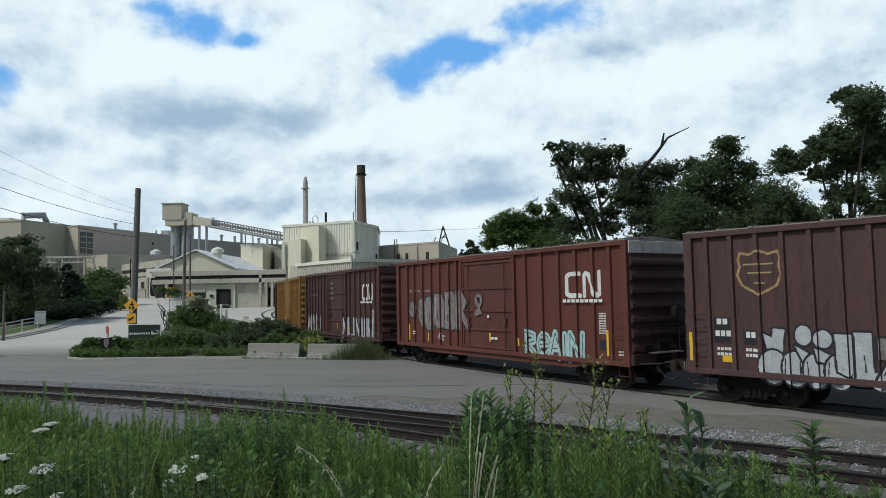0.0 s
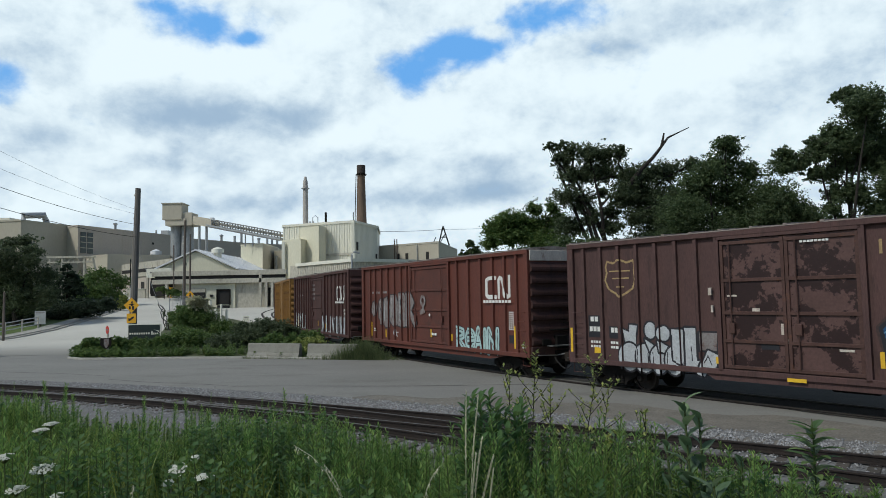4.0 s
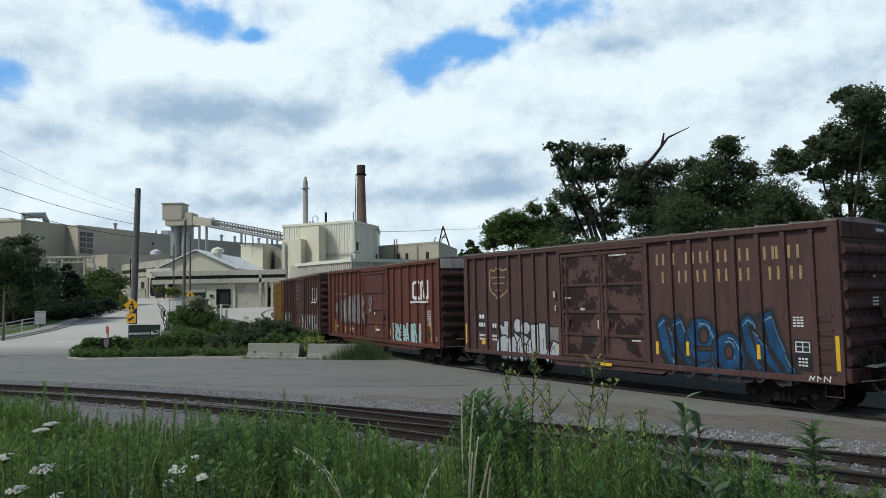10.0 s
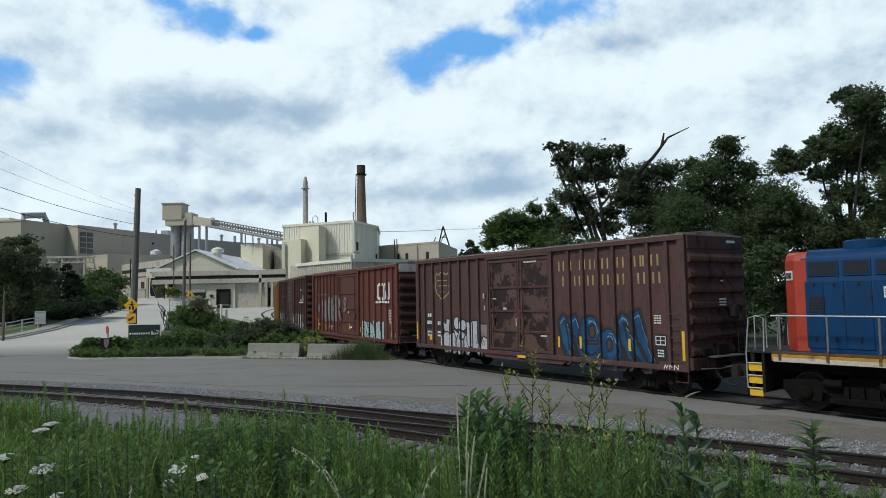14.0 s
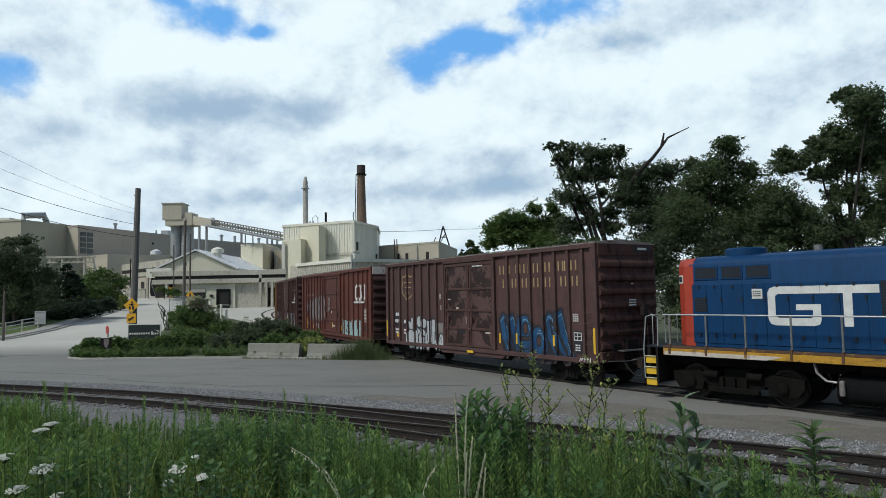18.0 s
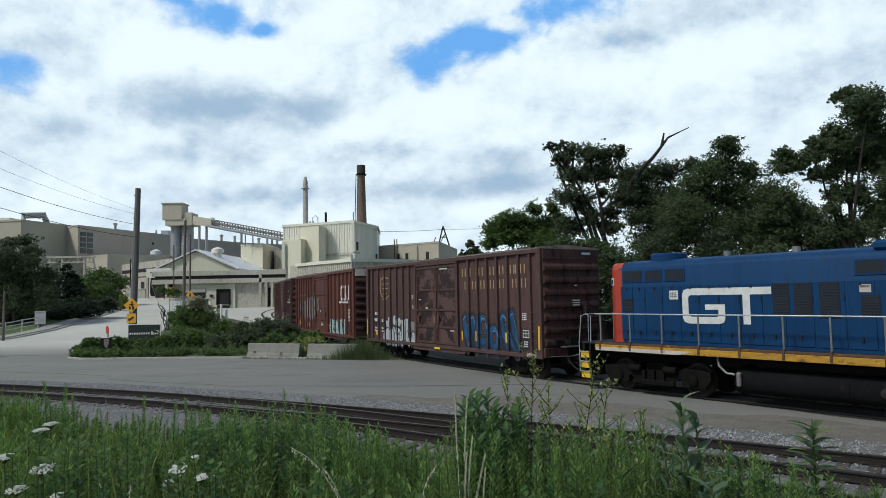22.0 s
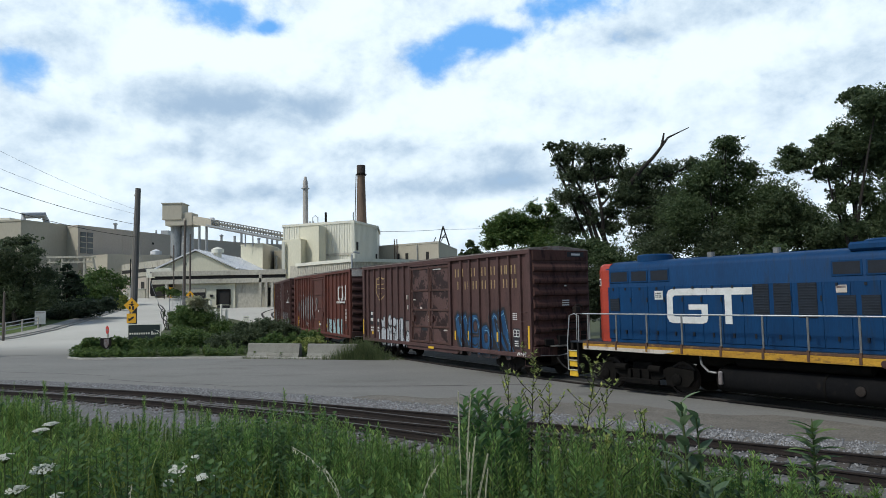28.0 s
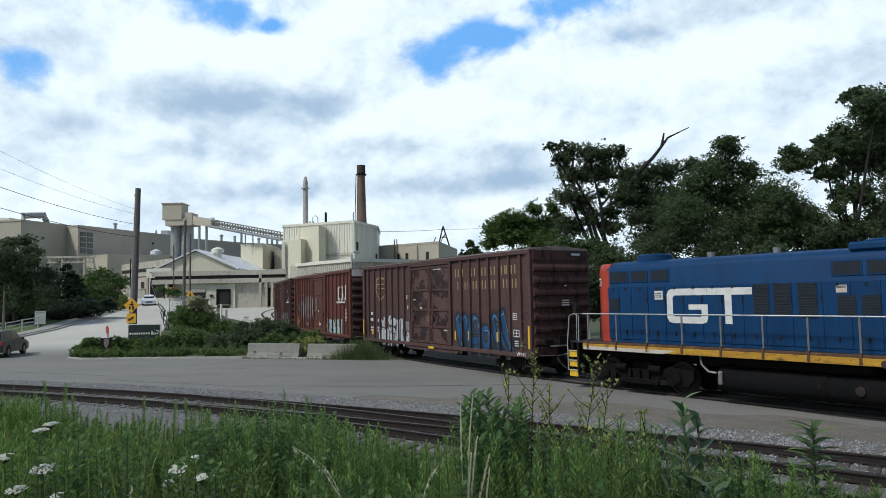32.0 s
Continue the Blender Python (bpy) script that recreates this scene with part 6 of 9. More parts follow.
    for s, xe in ((0, x0), (1, x1)):
        sl = Mesh().prism([(xe, ze - 0.1), (xm, zr), (xm, zr + 0.25), (xe, ze + 0.15)], 1, y0 - 0.5, y1 + 0.5)
        rf = part("roof", sl, "roof_white", g, "bright white metal roof slope")
        for k in range(12):
            y = y0 + 1 + k * 3.1
            part("roof_seam", Mesh().prism([(xe, ze + 0.14), (xm, zr + 0.24), (xm, zr + 0.32), (xe, ze + 0.22)], 1, y, y + 0.12), "roof_white", rf)
    vent_pipe(g, -41.2, 125.5, 10.9, 1.0, 0.7, "mill_white")
    part("gable_vent", Mesh().box(-45.6, -45.2, 120.9, 121.05, 9.6, 10.0), "dark_gap", g)
    # loading canopy on columns across the front
    k = thing("loading_canopy", "long concrete loading canopy on columns", "canopy")
    part("upper_fascia", Mesh().box(-50.0, -27.0, 117.9, 118.7, 7.55, 8.4, 0.03), "mill_conc", k)
    part("gap_band", Mesh().box(-49.6, -27.2, 118.2, 118.6, 6.95, 7.56), "dark_gap", k)
    part("lower_fascia", Mesh().box(-50.0, -27.0, 117.95, 118.7, 6.2, 6.98, 0.03), "mill_conc", k)
    for x in (-31.4, -30.4, -29.4, -47.5):
        part("column", Mesh().box(x - 0.22, x + 0.22, 117.95, 118.4, 1.6, 8.0 if x == -31.4 else 6.3, 0.03), "mill_conc", k)
    w = thing("dock_wall", "pale loading dock wall with a dark roller door", "wall")
    part("wall", Mesh().box(-45.0, -35.9, 118.6, 121.2, 1.5, 6.3), "mill_cream", w)
    part("dock_opening", Mesh().box(-38.8, -36.9, 118.5, 118.62, 2.6, 4.95), "dark_gap", w, "dark open dock door")
    for a_, b_, c_, d_ in ((-39.05, -38.8, 2.5, 5.2), (-36.9, -36.65, 2.5, 5.2), (-39.05, -36.65, 4.95, 5.2)):
        part("dock_seal", Mesh().box(a_, b_, 118.3, 118.6, c_, d_, 0.03), "black", w)
    part("dock_bumper", Mesh().box(-38.9, -36.8, 118.3, 118.6, 1.9, 2.4, 0.03), "rubber", w)
    part("dock_opening", Mesh().box(-44.2, -41.0, 118.5, 118.61, 3.4, 5.4), "dark_gap", w)
    part("dock_shutter", Mesh().box(-44.2, -41.0, 118.45, 118.55, 4.7, 5.45, 0.02), "mill_conc", w)
    part("wall_box", Mesh().box(-40.2, -39.7, 118.4, 118.6, 3.9, 4.3), "dark_gap", w)
    part("side_wall", Mesh().box(-35.9, -27.5, 118.9, 121.0, 1.5, 6.5), "mill_conc", w)
    part("white_panel", Mesh().box(-31.0, -27.6, 118.75, 118.88, 5.4, 6.2), "mill_white", w)
    part("recess", Mesh().box(-30.6, -28.0, 118.75, 118.88, 2.2, 5.3), "dark_gap", w)
    # entrance with a white sign board
    n = thing("entrance_porch", "dark entrance under a white sign board", "porch")
    part("sign_board", Mesh().box(-51.6, -47.2, 119.5, 119.8, 7.4, 9.0, 0.03), "mill_white", n)
    bars_m = Mesh().box(-51.0, -47.8, 119.46, 119.5, 8.2, 8.45)
    part("sign_text_bar", bars_m, "graf_grey", n)
    part("doorway", Mesh().box(-51.0, -47.6, 119.9, 121.0, 4.2, 7.4), "dark_gap", n)
    for x in (-51.4, -47.4):
        part("porch_post", Mesh().box(x - 0.15, x + 0.15, 119.4, 119.8, 3.0, 7.4, 0.02), "mill_conc", n)
    # blocks behind
    f = block("plain cream block behind the gabled house", [(-43.3, 147.0), (-37.8, 144.0), (-37.6, 156.0), (-39.1, 166.0), (-45.1, 162.0)], 15.0, "mill_cream")
    # the side turned from the sun: its shade is a darker tan slab
    part("shade_wall", on_face((-37.8, 144.0), (-37.6, 156.0), 0.0, 1.0, 3, 14.9, 0.04), "mill_tan", f)
    h = block("small tan annex with a pipe", [(-36.9, 150.0), (-34.4, 150.0), (-35.2, 160.0), (-38.0, 160.0)], 13.8, "mill_tan")
    vent_pipe(h, -36.3, 149.5, 9, 3.4, 0.25, "galv")
    # boiler house
    m = thing("boiler_house", "tall pale ribbed metal boiler house", "factory building", group="mill buildings")
    P = [(-31.2, 134.0), (-16.7, 128.0), (-13.3, 139.0), (-14.1, 153.0), (-33.2, 150.0)]
    part("wall", outline(P, 1.0, 17.5), "mill_white", m)
    part("ribbed_front", ribbed_wall(P[0], P[1], 1.2, 17.3, 0.55), "mill_white", m)
    part("ribbed_side", ribbed_wall(P[1], P[2], 1.2, 17.3, 0.55), "mill_white", m)
    part("roof_edge", outline([(-31.4, 133.8), (-16.5, 127.7), (-13.0, 139.0), (-13.9, 153.2), (-33.4, 150.2)], 17.3, 17.75), "mill_white", m)
    part("corner_trim", Mesh().box(-17.0, -16.45, 127.75, 128.3, 1.2, 17.4), "mill_white", m)
    part("girt", on_face(P[0], P[1], 0.55, 1.0, 11.3, 11.7, 0.25), "mill_conc", m)
    part("wall_slot", on_face(P[1], P[2], 0.1, 0.16, 12.2, 13.8, 0.2), "dark_gap", m)
    part("wall_slot", on_face(P[1], P[2], 0.9, 0.96, 9.5, 12.0, 0.2), "dark_gap", m)
    for x, y, hh in ((-22.4, 131.5, 2.3), (-26.0, 134.5, 0.9), (-25.4, 134.5, 0.9)):
        vent_pipe(m, x, y, 17.5, hh, 0.22, "black" if hh > 2 else "galv", False)
    part("roof_hoop", Mesh().tube([(-25.2, 133, 17.6), (-25.2, 133, 19.0), (-24.7, 133, 19.4), (-24.2, 133, 19.0), (-24.2, 133, 17.6)], 0.09, 6), "galv", m)
    tow = block("smooth cream stair tower on the boiler house", [(-27.4, 131.2), (-22.9, 126.6), (-22.0, 128.6), (-22.3, 131.5), (-26.8, 133.0)], 16.6, "mill_cream", parapet=0.3)
    low = block("cream lower bay beside the tower", [(-30.6, 130.4), (-26.3, 126.9), (-25.6, 130.5), (-29.5, 133.4)], 14.3, "mill_cream", parapet=0.3)
    part("downpipe_duct", Mesh().box(-30.3, -29.7, 128.9, 129.5, 1.5, 14.0, 0.04), "mill_white", low)
    # low ribbed shed along the track
    s = thing("track_shed", "low ribbed concrete-coloured shed by the track", "factory building", group="mill buildings")
    Q = [(-26.7, 126.0), (-14.9, 113.0), (-0.5, 124.0), (-0.5, 138.0), (-28.4, 127.5)]
    part("wall", outline(Q, 0.2, 9.4), "mill_conc", s)
    part("ribbed_front", ribbed_wall(Q[0], Q[1], 5.0, 9.2, 0.6), "mill_conc", s)
    part("ribbed_side", ribbed_wall(Q[1], Q[2], 5.0, 9.2, 0.6), "mill_conc", s)
    part("eave", on_face(Q[0], Q[1], -0.01, 1.01, 9.2, 9.75, 0.35, 0.5), "mill_white", s)
    part("eave", on_face(Q[1], Q[2], -0.01, 1.01, 9.2, 9.75, 0.35, 0.5), "mill_white", s)
    part("wall_lamp", on_face(Q[0], Q[1], 0.36, 0.39, 7.2, 7.7, 0.5, 0.4), "dark_gap", s)
    part("vent_pipe", Mesh().tube([(-15.0, 112.7, 5), (-15.0, 112.7, 10.4), (-14.6, 112.7, 10.8), (-13.8, 113.2, 10.6)], 0.16, 8), "galv", s, smooth=True)
    # far block on the other side of the stack
    r = block("flat-roofed tan building beyond the boiler house", [(-14.7, 150.0), (-0.9, 140.0), (3.4, 165.0), (3.6, 180.0), (-15.6, 172.0)], 14.4, "mill_tan", trim="mill_conc")
    for u in (0.35, 0.49, 0.81):
        wi = part("window", on_face((-14.7, 150.0), (-0.9, 140.0), u, u + 0.045, 10.9, 12.5, 0.05), "dark_gap", r)
        part("window_frame", on_face((-14.7, 150.0), (-0.9, 140.0), u - 0.01, u + 0.055, 10.7, 10.9, 0.12), "mill_white", wi)
    for u in (0.3, 0.34, 0.66):
        q = Vector((-14.7, 150.0, 0)).lerp(Vector((-0.9, 140.0, 0)), u)
        part("pipe", Mesh().tube([(q.x + 0.2, q.y - 0.4, 9), (q.x + 0.2, q.y - 0.4, 15.6 if u < 0.5 else 14.0)], 0.12, 6), "stack_rust" if u < 0.5 else "galv", r)
    # chimneys
    c1 = thing("chimney", "slim pale steel chimney with a crowned top", "chimney")
    part("shaft", Mesh().lathe([(0.62, 12), (0.56, 20), (0.5, 26.0), (0.58, 26.1), (0.58, 26.4), (0.5, 26.5), (0.48, 27.4), (0.3, 28.0), (0.28, 28.4), (0.15, 28.5)], 2, 24, (-28.2, 141, 0)), "stack_pale", c1, smooth=True)
    part("platform", Mesh().lathe([(0.5, 25.9), (0.85, 25.95), (0.85, 26.05), (0.5, 26.1)], 2, 20, (-28.2, 141, 0)), "galv", c1)
    c2 = thing("chimney", "tall tapered rust-brown brick chimney", "chimney")
    part("shaft", Mesh().lathe([(1.25, 10), (1.08, 18.7), (0.78, 29.4), (0.86, 29.6), (0.86, 30.9), (0.6, 30.95), (0.55, 30.4)], 2, 28, (-16.9, 143, 0)), "stack_rust", c2, smooth=True)
    part("cap_band", Mesh().lathe([(0.82, 29.2), (0.9, 29.3), (0.9, 31.0), (0.7, 31.0)], 2, 28, (-16.9, 143, 0)), "stack_cap", c2)
    part("walkway", Mesh().lathe([(0.9, 28.9), (1.15, 28.95), (1.15, 29.1), (0.9, 29.1)], 2, 20, (-16.9, 143, 0)), "black", c2)
    part("ladder", Mesh().tube([(-18.2, 142.2, 18), (-17.85, 142.2, 29)], 0.09, 5), "black", c2)
    part("antenna", Mesh().tube([(-18.5, 142, 18), (-18.5, 142, 21.0)], 0.1, 5), "black", c2)
    # elevator head house on silos, and the conveyor bridge
    t = thing("silo_tower", "tan elevator head house on grey silo tubes", "silo")
    part("head_house", Mesh().box(-61.7, -57.4, 150.6, 154.5, 21.2, 24.8, 0.05), "mill_tan", t)
    part("lower_house", Mesh().box(-61.1, -56.6, 150.8, 155.0, 19.9, 21.6, 0.05), "mill_tan", t)
    part("transfer_house", Mesh().box(-58.2, -55.3, 151.0, 155.0, 19.9, 22.8, 0.05), "mill_tan", t)
    part("roof_cap", Mesh().box(-61.9, -57.2, 150.4, 154.7, 24.75, 24.95), "mill_conc", t)
    for x, rr in ((-59.6, 1.15), (-57.0, 1.3)):
        part("silo_tube", Mesh().lathe([(rr, 5), (rr, 20.2)], 2, 20, (x, 153.2, 0)), "silo", t, smooth=True)
    cv = thing("conveyor_bridge", "inclined tan and grey conveyor bridge", "conveyor")
    A, B = Vector((-55.6, 152.5, 21.3)), Vector((-32.5, 140.0, 16.0))
    d = B - A

    def seg(u0, u1, w0, w1, h0, h1):
        n = Vector((d.y, -d.x, 0)).normalized()
        vs = []
        for u in (u0, u1):
            for w, h in ((w0, h0), (w1, h0), (w1, h1), (w0, h1)):
                p = A + d * u + n * w + Vector((0, 0, h))
                vs.append(tuple(p))
        return Mesh().add(vs, [(0, 1, 2, 3), (7, 6, 5, 4), (0, 4, 5, 1), (1, 5, 6, 2), (2, 6, 7, 3), (3, 7, 4, 0)])
    part("enclosed_gallery", seg(0.0, 0.26, -1.2, 1.0, -0.9, 0.9), "mill_tan", cv)
    part("deck", seg(0.2, 1.0, -1.1, 1.1, -0.7, -0.35), "galv", cv)
    part("belt_cover", seg(0.26, 1.0, -0.7, 0.5, -0.1, 0.45), "mill_conc", cv)
    for w in (0.95, -0.95):
        part("truss_chord", seg(0.26, 1.0, w, w + 0.14, 0.75, 0.9), "steel", cv)
        part("truss_chord", seg(0.2, 1.0, w, w + 0.14, -0.95, -0.75), "steel", cv)
    for k in range(26):
        u = 0.26 + 0.74 * k / 25
        part("truss_post", seg(u, u + 0.006, 0.95, 1.09, -0.8, 0.85), "steel", cv)
    for k in range(25):
        u = 0.26 + 0.74 * k / 25
        n = Vector((d.y, -d.x, 0)).normalized()
        p, q = A + d * u + n * 1.02 + Vector((0, 0, -0.4)), A + d * (u + 0.03) + n * 1.02 + Vector((0, 0, 0.8))
        part("truss_brace", Mesh().tube([tuple(p), tuple(q)], 0.05, 4), "steel", cv)
    part("bracket", Mesh().box(-50.6, -49.8, 148.8, 149.6, 20.0, 21.3), "roof_white", cv)
    for u, s_, zb in ((0.12, 0.3, 6), (0.64, 0.13, 14.5)):
        p = A + d * u
        pr = Mesh()
        for w in (-0.8, 0.8):
            pr.tube([(p.x + w, p.y, zb), (p.x + w, p.y, p.z - 0.7)], s_, 8)
        part("support_leg", pr, "silo", cv)
    # lattice mast on the far roof
    ms = thing("lattice_mast", "small dark lattice mast on a roof", "mast")
    part("leg", Mesh().tube([(-1.0, 150, 14.3), (0.1, 150, 18.6)], 0.16, 5), "black", ms)
    part("leg", Mesh().tube([(1.4, 150, 14.3), (0.1, 150, 18.6)], 0.16, 5), "black", ms)
    part("crossbar", Mesh().tube([(-0.6, 150, 16.2), (0.8, 150, 16.2)], 0.12, 5), "black", ms)
    part("brace", Mesh().tube([(-1.0, 150, 14.3), (0.55, 150, 16.9)], 0.1, 5), "black", ms)
    part("side_spar", Mesh().tube([(-2.4, 150, 14.4), (-1.5, 150, 16.2)], 0.1, 5), "black", ms)
    # pipe trestle in front of the long hall
    pr = thing("pipe_rack", "white-painted pipe trestle beside the trees", "pipe rack")
    part("beam", Mesh().box(-63.5, -55.8, 109.9, 110.3, 10.5, 10.8), "mill_conc", pr)
    part("beam", Mesh().box(-63.5, -56.2, 109.9, 110.3, 9.7, 9.9), "mill_conc", pr)
    for x in (-63, -61, -57.5):
        part("leg", Mesh().box(x - 0.13, x + 0.13, 109.95, 110.25, 3.5, 10.6), "mill_conc", pr)
    part("bent_leg", Mesh().tube([(-56.2, 110.1, 10.6), (-55.4, 110.1, 7)], 0.2, 6), "mill_conc", pr)
    for k in range(9):
        part("brace", Mesh().tube([(-63.4 + 0.8 * k, 110.1, 9.8), (-62.8 + 0.8 * k, 110.1, 10.6)], 0.07, 5), "mill_conc", pr)


mill()


# ---- trees and shrubs ----
def leaf_cloud(lobes, n, size, seed, shell=0.55, droop=0.15):
    """Leaves scattered over and inside ellipsoid lobes in clumps, with gaps. lobes: (x, y, z, rx, ry, rz, share)."""
    rng = np.random.RandomState(seed)
    w = np.array([l[6] * l[3] * l[5] for l in lobes])
    w = w / w.sum()
    per_clump = 16
    nc = max(1, n // per_clump)
    pick = rng.choice(len(lobes), nc, p=w)
    L = np.array([l[:6] for l in lobes])[pick]
    d = rng.normal(size=(nc, 3))
    d /= np.linalg.norm(d, axis=1)[:, None]
    r = (shell + (1 - shell) * rng.rand(nc)) * (0.97 + 0.17 * rng.normal(size=nc))
    cen = L[:, :3] + d * L[:, 3:] * r[:, None]
    cr = np.minimum(L[:, 3], L[:, 5]) * rng.uniform(0.16, 0.42, nc)
    c = np.repeat(cen, per_clump, 0) + rng.normal(size=(nc * per_clump, 3)) * 0.44 * np.repeat(cr, per_clump)[:, None] * np.array([1.15, 1.15, 0.75])
    k = len(c)
    nrm = rng.normal(size=(k, 3)) * 0.75 + np.array([0.0, 0.0, 0.8])
    u = rng.normal(size=(k, 3))
    u[:, 2] -= droop
    u -= nrm * ((u * nrm).sum(1) / (nrm * nrm).sum(1))[:, None]
    u /= np.linalg.norm(u, axis=1)[:, None] + 1e-9
    v = np.cross(u, nrm)
    v /= np.linalg.norm(v, axis=1)[:, None] + 1e-9
    s = size * rng.uniform(0.6, 1.35, k)[:, None]
    a, b = u * s * 0.6, v * s * 0.34
    P = np.stack([c - a, c + b - a * 0.1, c + a, c - b - a * 0.1], 1).reshape(-1, 3)
    F = np.arange(4 * k).reshape(-1, 4)
    m = Mesh()
    m.v = P.tolist()
    m.f = F.tolist()
    return m


def limbs(base, tips, r0, seed, wob=0.06, sides=7):
    """A tapered trunk with limbs bending out to the tips."""
    rnd = random.Random(seed)
    m = Mesh()
    base = Vector(base)
    top = sum((Vector(t) for t in tips), Vector()) / len(tips)
    fork = base.lerp(Vector((base.x + (top.x - base.x) * 0.5, base.y + (top.y - base.y) * 0.5, base.z + (top.z - base.z) * 0.55)), 1.0)
    pts = [base.lerp(fork, u) + Vector((rnd.uniform(-wob, wob), rnd.uniform(-wob, wob), 0)) * (0 if u == 0 else 3) for u in (0, 0.25, 0.5, 0.75, 1)]
    m.tube([tuple(p) for p in pts], [r0 * 1.25, r0, r0 * 0.9, r0 * 0.8, r0 * 0.66], sides + 2)
    main = []
    order = sorted(tips, key=lambda q: -((Vector(q) - fork).length))
    for i, t in enumerate(order[::2] + order[1::2]):
        t = Vector(t)
        if i < 5 or not main:
            s, k = pts[rnd.choice((2, 3, 4, 4))], 1.0
        else:
            s = min(main, key=lambda q: (q - t).length)
            k = 0.5
        mid = s.lerp(t, 0.5) + Vector((rnd.uniform(-0.6, 0.6), rnd.uniform(-0.6, 0.6), rnd.uniform(-0.1, 0.7)))
        q = [s, s.lerp(mid, 0.5) + Vector((0, 0, 0.15)), mid, mid.lerp(t, 0.5), t]
        m.tube([tuple(p) for p in q], [r0 * 0.36 * k, r0 * 0.29 * k, r0 * 0.21 * k, r0 * 0.13 * k, r0 * 0.04 * k], sides)
        main += [q[1], mid, q[3]]
        for _ in range(2):
            e = t + Vector((rnd.uniform(-1, 1), rnd.uniform(-1, 1), rnd.uniform(-0.4, 0.6))) * 0.3
            m.tube([tuple(mid.lerp(t, rnd.random())), tuple(e)], [r0 * 0.12, r0 * 0.03], 5)
    return m


def tree(label, base, lobes, n, size, mat, r0, seed, at=None, name="tree", extra=None, shell=0.5):
    t = thing(name, label, "tree" if name == "tree" else "shrub", at=pose(*base))
    b = Vector(base)
    loc = [(x - b.x, y - b.y, z - b.z, rx, ry, rz, w) for x, y, z, rx, ry, rz, w in lobes]
    part("trunk" if name == "tree" else "stems", limbs((0, 0, -0.3), [l[:3] for l in loc], r0, seed), "bark", t, smooth=True)
    crown = leaf_cloud(loc, n, size, seed, shell)
    part("crown" if name == "tree" else "foliage", crown.raw("crown", mat), None, t)
    return t


TREES = []
TREES.append(("old open-crowned oak with dark ragged foliage", (11.9, 50, -0.08), [(8.8, 14.2, 1.07, 0.41), (8.0, 14.2, 0.57, 0.33), (9.5, 13.7, 0.82, 0.57), (8.5, 13.1, 0.53, 0.66), (9.1, 13.0, 0.66, 0.66), (10.8, 13.4, 1.07, 0.9), (12.2, 13.5, 1.4, 0.82), (13.2, 13.5, 0.66, 0.66), (9.5, 11.9, 1.07, 0.99), (10.6, 12.0, 1.0, 1.0), (12.0, 12.2, 1.4, 1.1), (13.6, 11.7, 1.2, 1.0), (9.0, 10.3, 1.3, 0.85), (10.4, 10.0, 1.1, 1.0), (11.7, 10.6, 0.6, 0.5), (13.0, 10.3, 1.2, 1.1), (12.4, 9.2, 1.1, 0.7), (14.3, 10.5, 1.3, 1.4), (15.3, 12.0, 1.4, 0.99), (16.9, 12.2, 1.48, 0.99), (18.3, 12.4, 0.74, 0.74), (15.6, 10.1, 1.97, 1.81), (9.6, 8.2, 1.6, 0.95), (12.4, 8.1, 1.2, 0.8), (10.9, 8.7, 0.8, 0.7), (14.0, 8.6, 1.1, 0.9), (16.0, 8.3, 1.89, 1.64), (15.1, 7.0, 1.64, 1.23), (17.5, 10.1, 1.4, 1.4)], 90000, 0.145, "leaf_oak", 0.55, 0.1))
TREES.append(("bushy dark green tree behind the train", (17.2, 43, -0.08), [(17.7, 12.4, 0.99, 0.56), (18.6, 12.3, 0.78, 0.56), (18.0, 11.2, 1.55, 1.13), (16.7, 10.7, 1.13, 0.99), (19.4, 10.7, 0.92, 0.85), (16.0, 10.0, 1.2, 0.99), (18.6, 9.4, 1.77, 1.41), (16.4, 8.9, 1.77, 1.55), (14.8, 7.9, 1.62, 1.41), (20.2, 9.0, 1.41, 1.27), (19.8, 7.8, 1.77, 1.41), (18.0, 7.3, 1.91, 1.48), (15.8, 6.8, 1.91, 1.2), (21.5, 8.2, 1.2, 0.9), (22.6, 7.6, 1.1, 0.9), (21.5, 7.1, 1.91, 1.27), (23.6, 6.8, 1.55, 1.13)], 98000, 0.13, "leaf_tree", 0.35, 0.15))
TREES.append(("tall airy tree with a leaning trunk", (21.3, 36, -0.08), [(21.8, 13.7, 0.83, 0.41), (22.4, 13.8, 0.89, 0.41), (22.1, 12.8, 1.36, 0.77), (21.6, 12.4, 0.89, 0.53), (21.0, 11.6, 0.77, 0.53), (22.9, 12.1, 1.0, 1.0), (21.8, 11.0, 1.77, 1.0), (20.5, 10.7, 0.77, 0.53), (19.8, 10.3, 0.77, 0.53), (19.7, 11.0, 0.35, 0.47), (18.5, 10.0, 1.12, 0.53), (17.9, 10.4, 0.53, 0.35), (18.3, 9.7, 1.0, 0.5), (19.6, 9.3, 0.6, 0.4), (23.3, 10.2, 1.06, 1.18), (22.2, 10.0, 1.18, 0.71), (20.7, 9.4, 0.71, 0.53), (20.7, 8.2, 0.53, 0.71), (21.4, 8.3, 0.53, 0.71), (22.0, 8.2, 0.53, 0.89), (20.2, 7.4, 0.53, 0.47), (23.2, 8.6, 1.06, 1.06), (22.8, 7.1, 0.95, 1.0), (21.0, 6.5, 0.65, 0.71), (22.1, 6.2, 0.89, 0.71), (24.5, 11.0, 1.18, 1.77), (24.3, 7.7, 1.18, 1.48)], 110000, 0.12, "leaf_airy", 0.26, 0.1))
